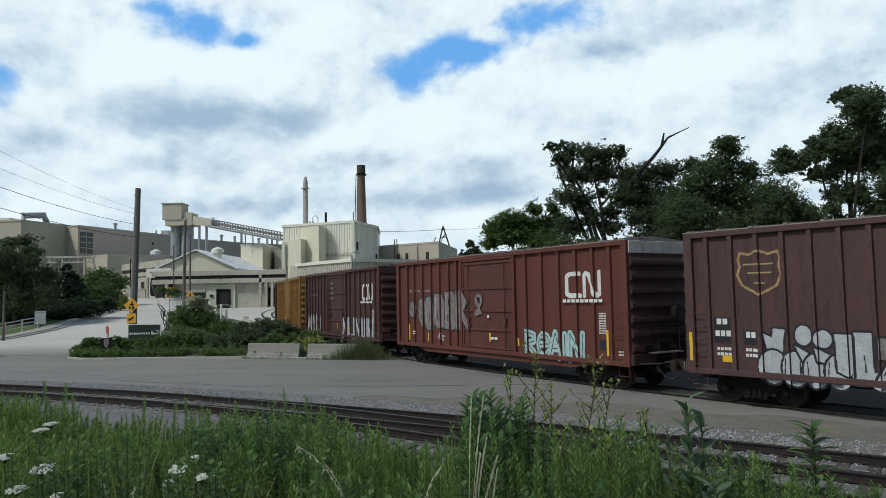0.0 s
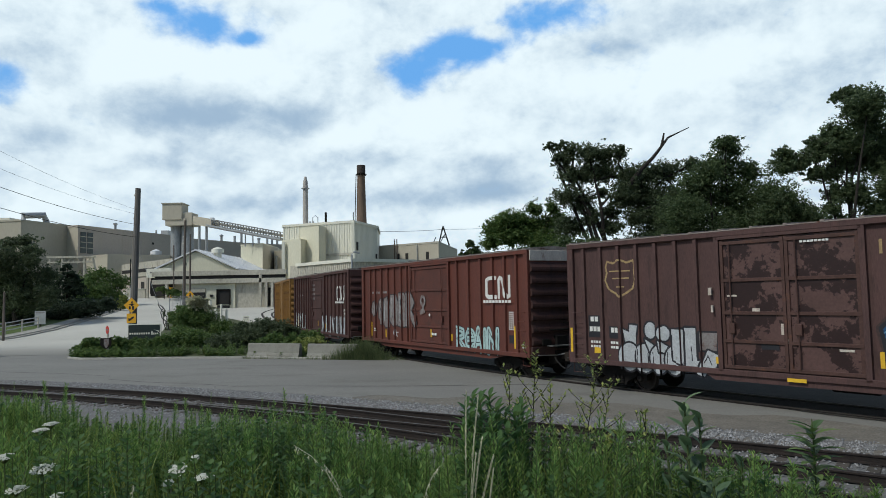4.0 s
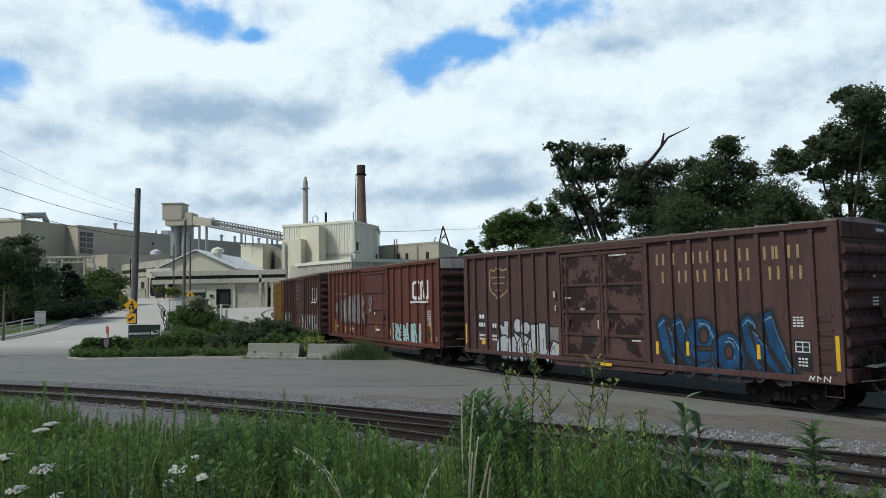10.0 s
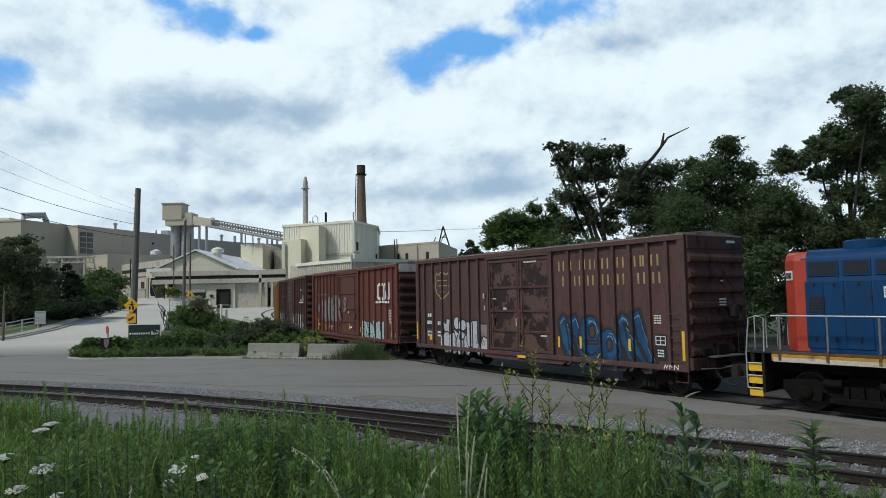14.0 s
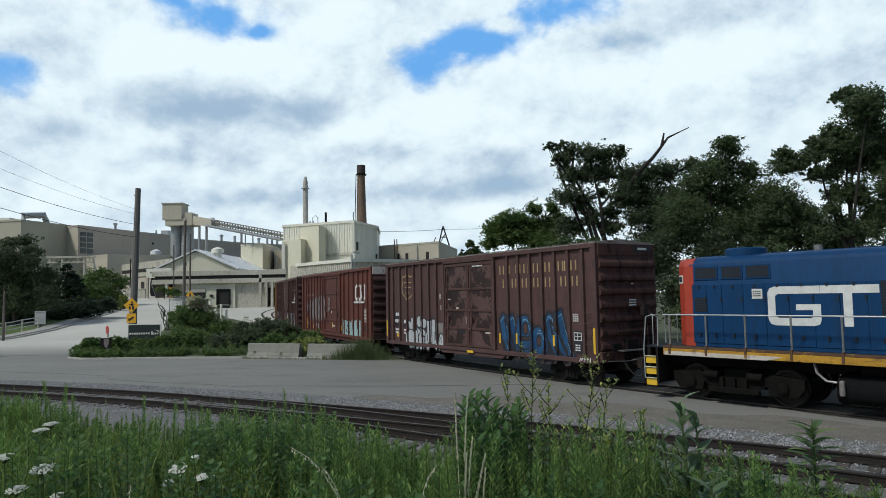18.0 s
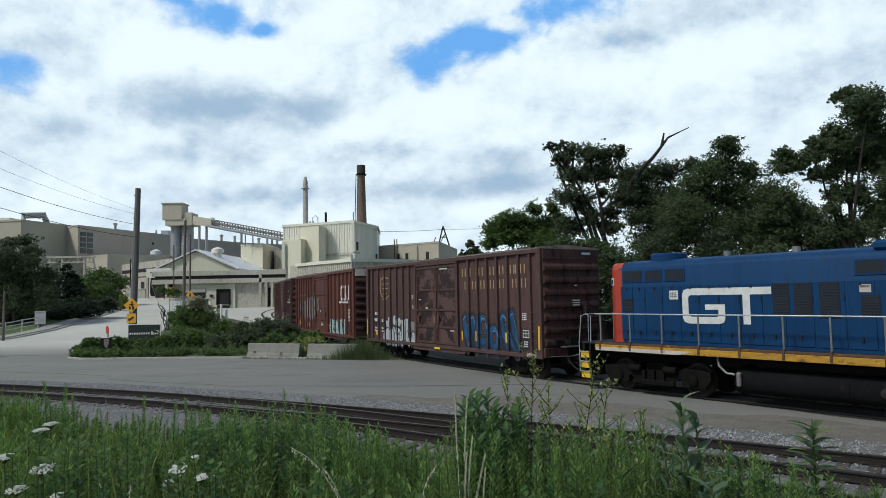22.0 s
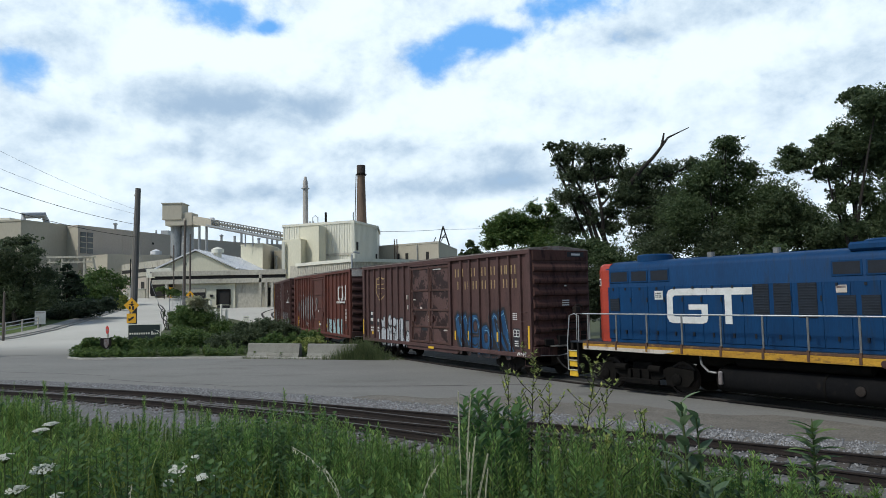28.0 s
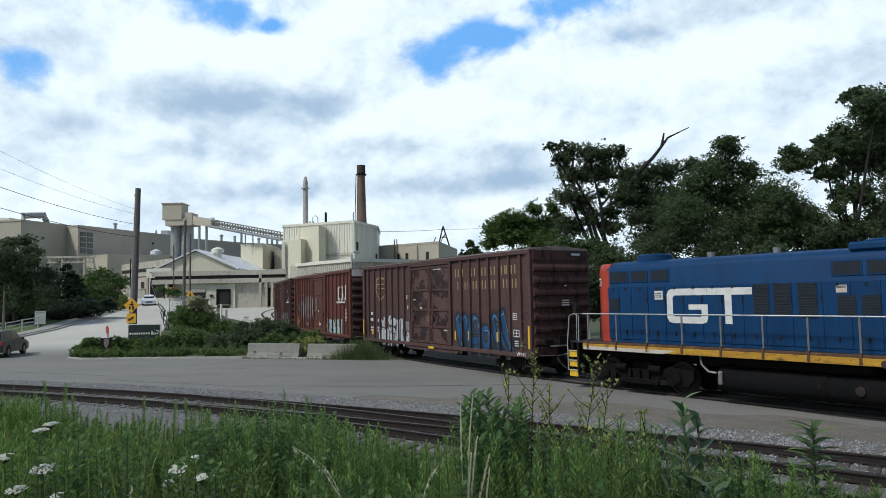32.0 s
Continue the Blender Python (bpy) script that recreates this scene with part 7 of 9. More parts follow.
TREES.append(("rounded green tree beside the tall one", (20.4, 41, -0.08), [(20.0, 8.6, 0.88, 0.5), (20.4, 8.0, 1.25, 0.7), (19.5, 7.6, 1.21, 0.88), (21.5, 7.4, 1.48, 1.01), (20.1, 6.4, 1.89, 1.01), (22.8, 6.2, 1.68, 0.88)], 42000, 0.13, "leaf_airy", 0.25, 0.1))
TREES.append(("small leafy tree at the end of the wood", (6.3, 54, -0.08), [(4.1, 8.5, 0.98, 0.8), (5.0, 9.0, 1.15, 0.8), (6.1, 8.9, 1.06, 0.8), (7.2, 9.9, 0.71, 0.62), (8.6, 10.0, 0.62, 0.53), (5.4, 7.8, 1.95, 0.89), (3.8, 7.4, 0.89, 0.62), (7.4, 8.6, 1.33, 1.06), (9.0, 8.8, 1.33, 1.15), (7.8, 7.3, 1.95, 0.89)], 60000, 0.14, "leaf_shrub", 0.22, 0.1))
TREES.append(("thin far tree over the roofs", (4.7, 110, 1.64), [(4.4, 11.6, 0.72, 0.54), (5.1, 10.4, 1.26, 0.72), (3.4, 9.9, 1.08, 0.54), (6.9, 9.7, 1.26, 0.54)], 2600, 0.5, "leaf_tree", 0.2, 0.3))
TREES.append(("dark broadleaf tree beside the street", (-45.4, 73, 0.91), [(-45.0, 10.1, 1.44, 0.72), (-46.8, 9.7, 1.8, 0.84), (-43.8, 8.8, 1.44, 1.08), (-45.9, 8.0, 2.4, 1.68), (-43.2, 7.6, 1.2, 1.08), (-47.1, 6.2, 2.16, 2.04), (-44.6, 5.8, 2.4, 1.8), (-46.1, 3.5, 2.64, 1.68), (-44.0, 3.7, 2.04, 1.68), (-42.3, 6.1, 1.2, 1.56), (-41.7, 4.0, 1.44, 1.56), (-49.8, 7.4, 2.64, 2.4), (-49.4, 3.2, 2.64, 2.16)], 60000, 0.19, "leaf_oak", 0.3, 0.1))
TREES.append(("broad green roadside tree", (-49.7, 101, 2.69), [(-50.0, 7.4, 2.32, 1.0), (-51.6, 6.3, 1.82, 1.33), (-47.8, 6.2, 1.49, 1.33), (-49.7, 5.0, 3.32, 1.99), (-51.9, 3.8, 2.16, 1.82), (-47.9, 3.3, 1.82, 1.82), (-52.6, 2.1, 1.99, 1.49), (-50.1, 1.9, 3.32, 1.33)], 44000, 0.21, "leaf_shrub", 0.22, 0.1))
HEDGES = []
HEDGES.append(("dense dark undergrowth behind the track", 42, [(13.7, 5.9, 1.72, 1.38), (16.4, 5.8, 1.72, 1.55), (19.2, 5.6, 1.72, 1.45), (22.3, 5.4, 1.72, 1.45), (25.4, 5.3, 2.07, 1.45), (18.4, 3.2, 1.5, 1.2), (21.2, 3.0, 1.6, 1.2), (24.2, 2.9, 1.7, 1.2), (20.0, 4.4, 1.4, 0.8), (27.8, 5.6, 1.38, 1.55)], 46000, 0.16, "leaf_oak"))
HEDGES.append(("dense dark undergrowth behind the track", 38, [(13.2, 3.4, 1.87, 1.25), (15.9, 3.1, 1.6, 1.4), (18.6, 4.6, 1.0, 0.7), (26.2, 3.2, 1.5, 1.4)], 15000, 0.18, "leaf_oak"))
HEDGES.append(("dark thicket behind the track", 44, [(7.2, 3.4, 1.44, 1.08), (9.4, 3.9, 1.44, 1.3), (9.3, 2.3, 1.44, 1.08), (11.5, 2.6, 1.66, 1.3), (5.9, 2.7, 1.3, 0.94), (4.1, 3.3, 1.44, 0.94)], 24000, 0.18, "leaf_oak"))
HEDGES.append(("dark thicket behind the track", 34, [(12.3, 2.0, 1.4, 1.0), (14.3, 1.9, 1.3, 1.12), (14.9, 4.0, 1.2, 1.12), (16.2, 4.9, 0.8, 0.7)], 16000, 0.16, "leaf_tree"))
HEDGES.append(("dense undergrowth at the edge of the wood", 47, [(9.9, 6.3, 1.54, 1.0), (8.4, 6.4, 1.31, 0.85), (8.3, 5.2, 1.93, 1.16), (11.4, 5.1, 1.93, 1.54), (14.1, 4.7, 1.93, 1.54), (5.6, 5.6, 1.54, 1.0), (3.7, 5.3, 1.16, 0.93)], 24000, 0.19, "leaf_tree"))
HEDGES.append(("dark shrubs under the street trees", 80, [(-52.1, 1.9, 2.63, 1.18), (-49.8, 1.7, 2.23, 1.05), (-47.5, 1.9, 2.23, 1.18), (-45.0, 2.1, 1.97, 1.12), (-42.6, 2.5, 1.71, 1.18), (-40.7, 2.7, 1.44, 1.05), (-39.0, 3.0, 1.18, 0.92)], 34000, 0.22, "leaf_conifer"))
HEDGES.append(("pale feathery shrub at the kerb", 92, [(-43.7, 2.9, 0.76, 0.76), (-42.9, 3.5, 0.68, 0.76), (-42.6, 2.7, 0.6, 0.45)], 1500, 0.3, "leaf_willow"))
HEDGES.append(("dense dark wood edge behind the parked pickups", 54, [(21.5, 2.2, 2.2, 2.0), (25.0, 2.2, 2.2, 2.0), (28.5, 2.2, 2.2, 2.0), (32.0, 2.2, 2.2, 2.0), (35.5, 2.4, 2.2, 2.2), (23.5, 5.0, 1.8, 1.2), (29.5, 5.2, 2.0, 1.2), (34.0, 5.0, 1.8, 1.4), (18.5, 2.2, 2.0, 1.9)], 30000, 0.24, "leaf_oak"))
BUSHES = []
BUSHES.append((44.0, [(-22.9, 0.3, 0.58, 0.33), (-22.3, 0.7, 0.58, 0.36)], 1800, "leaf_shrub"))
BUSHES.append((45.0, [(-21.9, 0.5, 0.89, 0.41), (-21.0, 0.7, 0.59, 0.33), (-20.6, 0.3, 0.81, 0.41)], 2800, "leaf_shrub"))
BUSHES.append((46.0, [(-20.0, 0.3, 0.83, 0.45), (-18.7, 0.5, 0.76, 0.57), (-20.5, 0.6, 0.6, 0.26)], 3000, "leaf_shrub"))
BUSHES.append((47.5, [(-18.2, 0.8, 0.86, 0.7), (-17.1, 0.6, 1.09, 0.7), (-18.9, 0.5, 0.62, 0.47)], 3200, "leaf_shrub"))
BUSHES.append((56.0, [(-21.4, 1.2, 0.74, 0.64), (-20.7, 1.9, 1.01, 0.92), (-19.4, 1.7, 1.2, 0.92), (-20.0, 2.4, 0.92, 0.55)], 4600, "leaf_shrub"))
BUSHES.append((54.0, [(-17.4, 1.1, 0.8, 0.58), (-16.5, 0.8, 0.98, 0.62), (-17.9, 0.8, 1.33, 0.8)], 3400, "leaf_shrub"))
BUSHES.append((46.0, [(-14.5, 0.5, 1.13, 0.6), (-13.0, 0.7, 1.06, 0.68)], 2800, "leaf_oak"))
BUSHES.append((48.0, [(-14.0, 1.3, 0.71, 0.47), (-12.6, 1.3, 1.1, 0.63), (-11.4, 1.2, 0.87, 0.55), (-10.6, 0.9, 0.71, 0.47)], 3400, "leaf_oak"))
BUSHES.append((44.0, [(-10.7, 0.7, 0.72, 0.4), (-11.4, 0.5, 0.65, 0.33)], 1800, "leaf_shrub"))
BUSHES.append((43.0, [(-9.4, 0.6, 0.71, 0.42), (-8.3, 0.7, 0.78, 0.56)], 2200, "leaf_shrub"))
BUSHES.append((41.0, [(-7.6, 0.5, 0.74, 0.54), (-8.6, 0.5, 0.47, 0.34)], 1500, "leaf_willow"))
BUSHES.append((55.0, [(-20.2, 3.2, 0.45, 0.32), (-19.6, 3.4, 0.45, 0.27), (-19.2, 3.2, 0.41, 0.32), (-19.8, 2.8, 0.63, 0.32), (-18.8, 2.7, 0.36, 0.27)], 1500, "leaf_pale"))
BUSHES.append((72.0, [(-28.2, 1.6, 0.47, 0.71), (-27.3, 2.1, 0.71, 0.71)], 1000, "leaf_shrub"))
BUSHES.append((112.0, [(-44.6, 4.7, 1.47, 0.55), (-42.3, 4.1, 1.66, 0.46), (-46.1, 5.3, 0.92, 0.46)], 1300, "leaf_shrub"))


def lobes_at(y, rows, seed):
    """Crown lobes from (x, z, half width, half height), scattered a little in depth."""
    rnd = random.Random(seed)
    return [(x, y + rnd.uniform(-1, 1) * rx * 0.9, z, rx, max(rx, rz), rz, 1.0) for x, z, rx, rz in rows]


GROWN = []
for i, (label, base, rows, n, size, mat, r0, shell) in enumerate(TREES):
    GROWN.append(tree(label, base, lobes_at(base[1], rows, i), n, size, mat, r0, 40 + i, shell=shell))
for i, (label, y, rows, n, size, mat) in enumerate(HEDGES):
    x = sum(r[0] for r in rows) / len(rows)
    tree(label, (x, y, land(x, y)), lobes_at(y, rows, 70 + i), n, size, mat, 0.08, 70 + i, name="shrub", shell=0.2)
for i, (y, rows, n, mat) in enumerate(BUSHES):
    x = sum(r[0] for r in rows) / len(rows)
    s = tree("overgrown green shrub on the street island" if y < 60 else "low green shrub by the mill road", (x, y, land(x, y)), lobes_at(y, rows, 90 + i), n * 4, 0.115 if y < 60 else 0.24, mat, 0.03, 90 + i, name="shrub", shell=0.3)
    tagged(s, group="island shrubs" if y < 60 else "")


def conifer(base, top, r, seed):
    """A dark spruce: whorls of drooping boughs down a straight stem."""
    t = thing("tree", "dark spruce with drooping boughs", "tree", at=pose(*base))
    h = top - base[2]
    part("trunk", Mesh().tube([(0, 0, -0.3), (0, 0, h * 0.5), (0, 0, h)], [0.2, 0.12, 0.02], 8), "bark", t, smooth=True)
    rnd = random.Random(seed)
    lobes = []
    for k in range(16):
        z = h * (0.06 + 0.92 * k / 15)
        rr = r * (1 - k / 16.5) + 0.15
        for j in range(7):
            a = rnd.uniform(0, 2 * math.pi)
            lobes.append((rr * 0.6 * math.cos(a), rr * 0.6 * math.sin(a), z - rr * 0.12, rr * 0.42, rr * 0.42, 0.28, 1.0))
    part("crown", leaf_cloud(lobes, 52000, 0.2, seed, 0.2, 0.5).raw("crown", "leaf_conifer"), None, t)
    return t


conifer((-47.0, 86, 1.73), 8.1, 5.0, 3)


# a bare dead limb rising out of the oak's crown
OAK = GROWN[0]
ob = Vector(OAK.matrix_basis.translation)
dead = Mesh()
dead.tube([tuple(Vector(p) - ob) for p in [(13.52, 49.50, 10.94), (14.51, 49.50, 12.16), (15.37, 49.50, 12.98), (16.10, 49.50, 13.88), (16.54, 49.50, 14.46), (17.21, 49.50, 14.78), (18.09, 49.50, 15.18)]], [0.2, 0.16, 0.13, 0.1, 0.08, 0.05, 0.03], 7)
dead.tube([tuple(Vector(p) - ob) for p in [(16.01, 49.50, 13.76), (16.16, 49.50, 14.30), (16.26, 49.50, 14.80)]], [0.1, 0.09, 0.06], 6)
part("dead_limb", dead, "bark", OAK, "bare dead limb", smooth=True)


# ---- street furniture ----
M["pole_grey"] = paint("pole_grey", (0.19, 0.178, 0.162), (0.125, 0.113, 0.1), 0.9, scale=1.5, fine=20, stretch=(4, 4, 0.4))

def kerb_line(name, label, line, w=0.3, h=0.14, dz=0.0):
    m = Mesh()
    for i, (x, y) in enumerate(line):
        a, b = line[max(0, i - 1)], line[min(len(line) - 1, i + 1)]
        d = Vector((b[0] - a[0], b[1] - a[1])).normalized()
        z = land(x, y) + dz
        for u, hh in ((-w / 2, -0.05), (-w / 2, h - 0.02), (-w / 2 + 0.03, h), (w / 2 - 0.03, h), (w / 2, h - 0.02), (w / 2, -0.05)):
            m.v.append((x - d.y * u, y + d.x * u, z + hh))
    m.f = [(i * 6 + k, i * 6 + k + 1, i * 6 + k + 7, i * 6 + k + 6) for i in range(len(line) - 1) for k in range(5)]
    return solo(name, m.raw(name, "kerb"), None, label, "kerb", kind="structure")


def dense(line, n=6):
    return [(a[0] + (b[0] - a[0]) * k / n, a[1] + (b[1] - a[1]) * k / n) for a, b in zip(line, line[1:]) for k in range(n)] + [line[-1]]


kerb_line("kerb_street", "pale concrete kerb along the climbing street", dense([(-47, 53), (-40.4, 59.9), (-39.0, 62.6), (-38.8, 65.2), (-38.5, 68.4), (-40.2, 77.0), (-42.1, 86.3), (-43.2, 91.5), (-45.3, 98.6), (-54.3, 117.8)]))
kerb_line("kerb_walk", "pale concrete footway edge behind the kerb", dense([(-48.4, 53.6), (-41.8, 60.5), (-40.4, 63.0), (-40.2, 65.4), (-39.9, 68.4), (-41.6, 77.3), (-43.5, 86.7), (-44.6, 91.9), (-46.7, 99)]), w=1.5, h=0.15)
ISLAND = [(-3.6, 37.0), (-8.0, 38.3), (-11.2, 39.4), (-15.4, 40.1), (-19.0, 40.3), (-21.2, 40.6), (-22.4, 41.4), (-22.7, 43.0), (-24.6, 47.5), (-26.6, 52.5), (-27.4, 57.5), (-26.5, 62), (-27.6, 68), (-30.4, 77)]
kerb_line("kerb_island", "pale worn kerb round the planted island", dense(ISLAND[:9]), w=0.22, h=0.1)


def island_bed():
    """The planted ground inside the kerb."""
    inner = [(-3.4, 38.5), (-7.5, 43), (-10.5, 47), (-13, 51), (-15, 55), (-17, 59), (-18.5, 63), (-20, 67), (-21, 69), (-20, 72), (-22, 77), (-26, 84), (-30, 90), (-33, 94)]
    m = loft(ISLAND, inner, 52, 12, 0.05)
    for i, v in enumerate(m.v):
        j = i % 13
        m.v[i] = (v[0], v[1], v[2] + 0.1 * math.sin(math.pi * j / 12) + 0.04 * noise.noise(Vector((v[0], v[1], 0))))
    solo("island_bed", m.raw("island_bed", "soil"), None, "weedy planting bed of the street island", "planting bed", kind="structure")


island_bed()


def verge():
    m = loft([(-47, 54.2), (-42.6, 61), (-41.2, 64), (-41, 69), (-42.6, 78), (-44.6, 87), (-46, 93)], [(-60, 62), (-56, 68), (-54, 72), (-53, 76), (-54, 84), (-56, 92), (-57, 98)], 30, 8, 0.03)
    solo("grass_verge", m.raw("grass_verge", "lawn"), None, "mown green grass verge by the street", "lawn", kind="structure")


verge()


def barrier(x0, y0, x1, y1, label):
    """A precast concrete road barrier."""
    b = thing("concrete_barrier", label, "barrier", group="road barriers")
    L = math.hypot(x1 - x0, y1 - y0)
    b.matrix_basis = pose((x0 + x1) / 2, (y0 + y1) / 2, land(x0, y0) - 0.02, 0, 0, math.degrees(math.atan2(y1 - y0, x1 - x0)))
    prof = [(-0.3, 0), (-0.3, 0.08), (-0.16, 0.33), (-0.1, 0.8), (-0.07, 0.84), (0.07, 0.84), (0.1, 0.8), (0.16, 0.33), (0.3, 0.08), (0.3, 0)]
    m = Mesh().prism(prof, 0, -L / 2, L / 2)
    part("body", m, "concrete", b)
    for s in (-0.3, 0.3):
        part("lifting_slot", Mesh().box(s * L - 0.25, s * L + 0.25, -0.305, -0.29, 0.0, 0.07), "dark_gap", b)
    return b


barrier(-11.25, 39.9, -8.05, 38.7, "stained pale concrete road barrier among weeds")
barrier(-7.55, 38.5, -4.7, 37.4, "stained concrete road barrier half hidden by grass")


def pole_thing(name, label, x, y, h, r, lean=0.0, mat="pole_wood", crossarm=False):
    z = land(x, y)
    p = thing(name, label, "utility pole" if name == "utility_pole" else "pole", at=pose(x, y, z - 0.1))
    part("shaft", Mesh().tube([(0, 0, 0), (lean * 0.5, 0, h / 2), (lean, 0, h)], [r, r * 0.88, r * 0.72], 10), mat, p, smooth=True)
    if crossarm:
        for k, dz in enumerate((0.5, 2.2, 3.1)):
            ins = Mesh().lathe([(0.03, 0), (0.07, 0.03), (0.05, 0.07), (0.08, 0.1), (0.04, 0.17)], 0, 8, (lean - 0.3 if k else lean - 0.3, 0, h - dz))
            part("insulator", ins, "mill_white", p)
        part("bracket", Mesh().box(lean - 0.3, lean, -0.04, 0.04, h - 2.24, h - 2.16), "steel", p)
        part("riser_pipe", Mesh().tube([(-r - 0.02, -0.1, 0.2), (lean - r * 0.8, -0.1, h * 0.7)], 0.03, 6), "galv", p)
    return p


pole_thing("utility_pole", "tall weathered grey wooden utility pole by the street", -22.25, 49.3, 11.6, 0.26, 0.3, "pole_grey", crossarm=True)
pole_thing("utility_pole", "dark wooden utility pole beside the mill road", -35.05, 93.0, 12.1, 0.2, 0.1, crossarm=True)
pole_thing("utility_pole", "slim dark utility pole near the mill entrance", -41.6, 113.0, 10.9, 0.16, 0.0)
pole_thing("utility_pole", "slim dark pole beside the entrance hedge", -46.2, 118.0, 9.2, 0.14, -0.1)
pole_thing("utility_pole", "grey pole at the edge of the street trees", -38.9, 61.0, 4.4, 0.12, 0.0)
pole_thing("lamp_post", "thin yard lamp post near the offices", -60.5, 133.0, 7.0, 0.12, 0.0, "black")


def wires():
    """Sagging overhead lines from the street pole to the left, and one far line."""
    k = 0
    top = Vector((-21.95, 49.3, 11.5))
    for dz, end, r in ((-1.66, (-23.7, 36.0, 11.51), 0.006), (-1.98, (-23.7, 36.0, 10.54), 0.007), (-2.72, (-23.7, 36.0, 9.55), 0.015), (-3.62, (-23.7, 36.0, 8.43), 0.017)):
        a, b = top + Vector((0, 0, dz)), Vector(end)
        L = (b - a).length
        pts = []
        for i in range(15):
            u = i / 14
            p = a.lerp(b, u)
            pts.append((p.x, p.y, p.z - L * 0.03 * 4 * u * (1 - u) * 0.5))
        solo("overhead_wire", Mesh().tube(pts, r, 5), "black", "thin black sagging overhead line", "wire", group="overhead lines")
    pts = [(-14 + 24 * i / 16, 149, 18.3 - 1.0 * math.sin(math.pi * i / 16) * 0.5 - 1.2 * abs(0.6 - i / 16)) for i in range(17)]
    solo("overhead_wire", Mesh().tube(pts, 0.04, 5), "black", "thin far line across the mill roofs", "wire", group="overhead lines")


wires()


def sign_post(name, label, x, y, h, r=0.035, mat="galv"):
    s = thing(name, label, "road sign", at=pose(x, y, land(x, y)))
    part("post", Mesh().box(-r, r, -r * 0.6, r * 0.6, -0.1, h), mat, s)
    return s


def plate(n, R, rot, th=0.012):
    m = Mesh()
    m.prism([(R * math.cos(radians(rot + 360 * k / n)), R * math.sin(radians(rot + 360 * k / n))) for k in range(n)], 1, -th, 0)
    return m


def signs():
    # crossing sign: yellow diamond with a dark figure-like blot as bars, and a plate below
    s = sign_post("crossing_sign", "yellow diamond crossing sign with arrow plate on the pole", -22.12, 48.9, 3.5)
    z0 = land(-22.12, 48.9)
    d = part("diamond", Mesh().prism([(0, 3.0 - z0 - 0.54), (0.54, 3.0 - z0), (0, 3.0 - z0 + 0.54), (-0.54, 3.0 - z0)], 1, -0.06, -0.04), "sign_yellow", s, "yellow diamond plate")
    for a, b, c, e in ((-0.05, 0.09, 2.94, 3.14), (-0.17, -0.05, 2.72, 2.94), (0.05, 0.18, 2.68, 2.94), (-0.19, 0.2, 3.04, 3.1), (-0.02, 0.1, 3.18, 3.28)):
        part("symbol_bar", Mesh().box(a, b, -0.066, -0.061, c - z0, e - z0), "graf_black", d)
    q = part("arrow_plate", Mesh().box(-0.33, 0.33, -0.06, -0.04, 1.75 - z0, 2.42 - z0), "sign_yellow", s, "square yellow arrow plate")
    part("arrow", Mesh().prism([(-0.2, 1.92 - z0), (-0.1, 1.9 - z0), (0.18, 2.12 - z0), (0.21, 2.21 - z0), (0.08, 2.19 - z0), (-0.08, 2.07 - z0), (-0.2, 2.1 - z0)], 1, -0.066, -0.061), "graf_black", q)
    part("small_plate", Mesh().box(-0.23, 0.23, -0.06, -0.04, 1.53 - z0, 1.68 - z0), "white", s)
    # stop sign seen at a slant with another sign's grey back below
    s = sign_post("stop_sign", "red octagonal stop sign on a wooden post", -20.63, 42.4, 1.6, 0.045, "mill_conc")
    o = part("octagon", plate(8, 0.27, 22.5).data("octagon", "red"), None, s, "red octagon plate", at=pose(0.0, -0.06, 1.64, 0, 0, -44))
    part("border", Mesh().box(-0.16, 0.16, -0.018, -0.013, -0.04, 0.04), "graf_grey", o)
    part("keep_right_sign", Mesh().prism([(-0.42, 1.14), (0.26, 1.14), (0.26, 0.7), (-0.08, 0.42), (-0.42, 0.7)], 1, -0.07, -0.055), "black", s)
    part("sign_face", Mesh().prism([(-0.2, 1.1), (0.1, 1.1), (0.1, 0.74), (-0.05, 0.5), (-0.2, 0.74)], 1, -0.076, -0.071), "graf_grey", s)
    # mill name board
    b = thing("name_board", "dark green name board with a pale border", "sign board", at=pose(-20.59, 47.5, land(-20.59, 47.5)))
    zb = land(-20.59, 47.5)
    part("panel", Mesh().box(-1.13, 1.13, -0.06, 0.06, -0.2, 1.7 - zb, 0.01), "board_dark", b)
    for a, c, e, g2 in ((-1.13, 1.13, 1.65, 1.71), (-1.13, -1.08, 0.3, 1.65), (1.08, 1.13, 0.3, 1.65)):
        part("border", Mesh().box(a, c, -0.075, -0.061, e - zb, g2 - zb), "mill_white", b)
    for i in range(9):
        x = -1.0 + 0.16 * i
        part("letter_bar", Mesh().box(x, x + 0.09, -0.07, -0.061, 1.0 - zb, 1.13 - zb), "mill_white", b)
    for i in range(4):
        x = 0.5 + 0.13 * i
        part("letter_bar", Mesh().box(x, x + 0.08, -0.07, -0.061, 0.98 - zb, (1.22 if i == 0 else 1.11) - zb), "mill_white", b)
    part("swoosh", Mesh().prism([(0.7, 1.32 - zb), (1.02, 1.22 - zb), (1.05, 1.08 - zb), (0.98, 1.18 - zb)], 1, -0.07, -0.061), "mill_white", b)
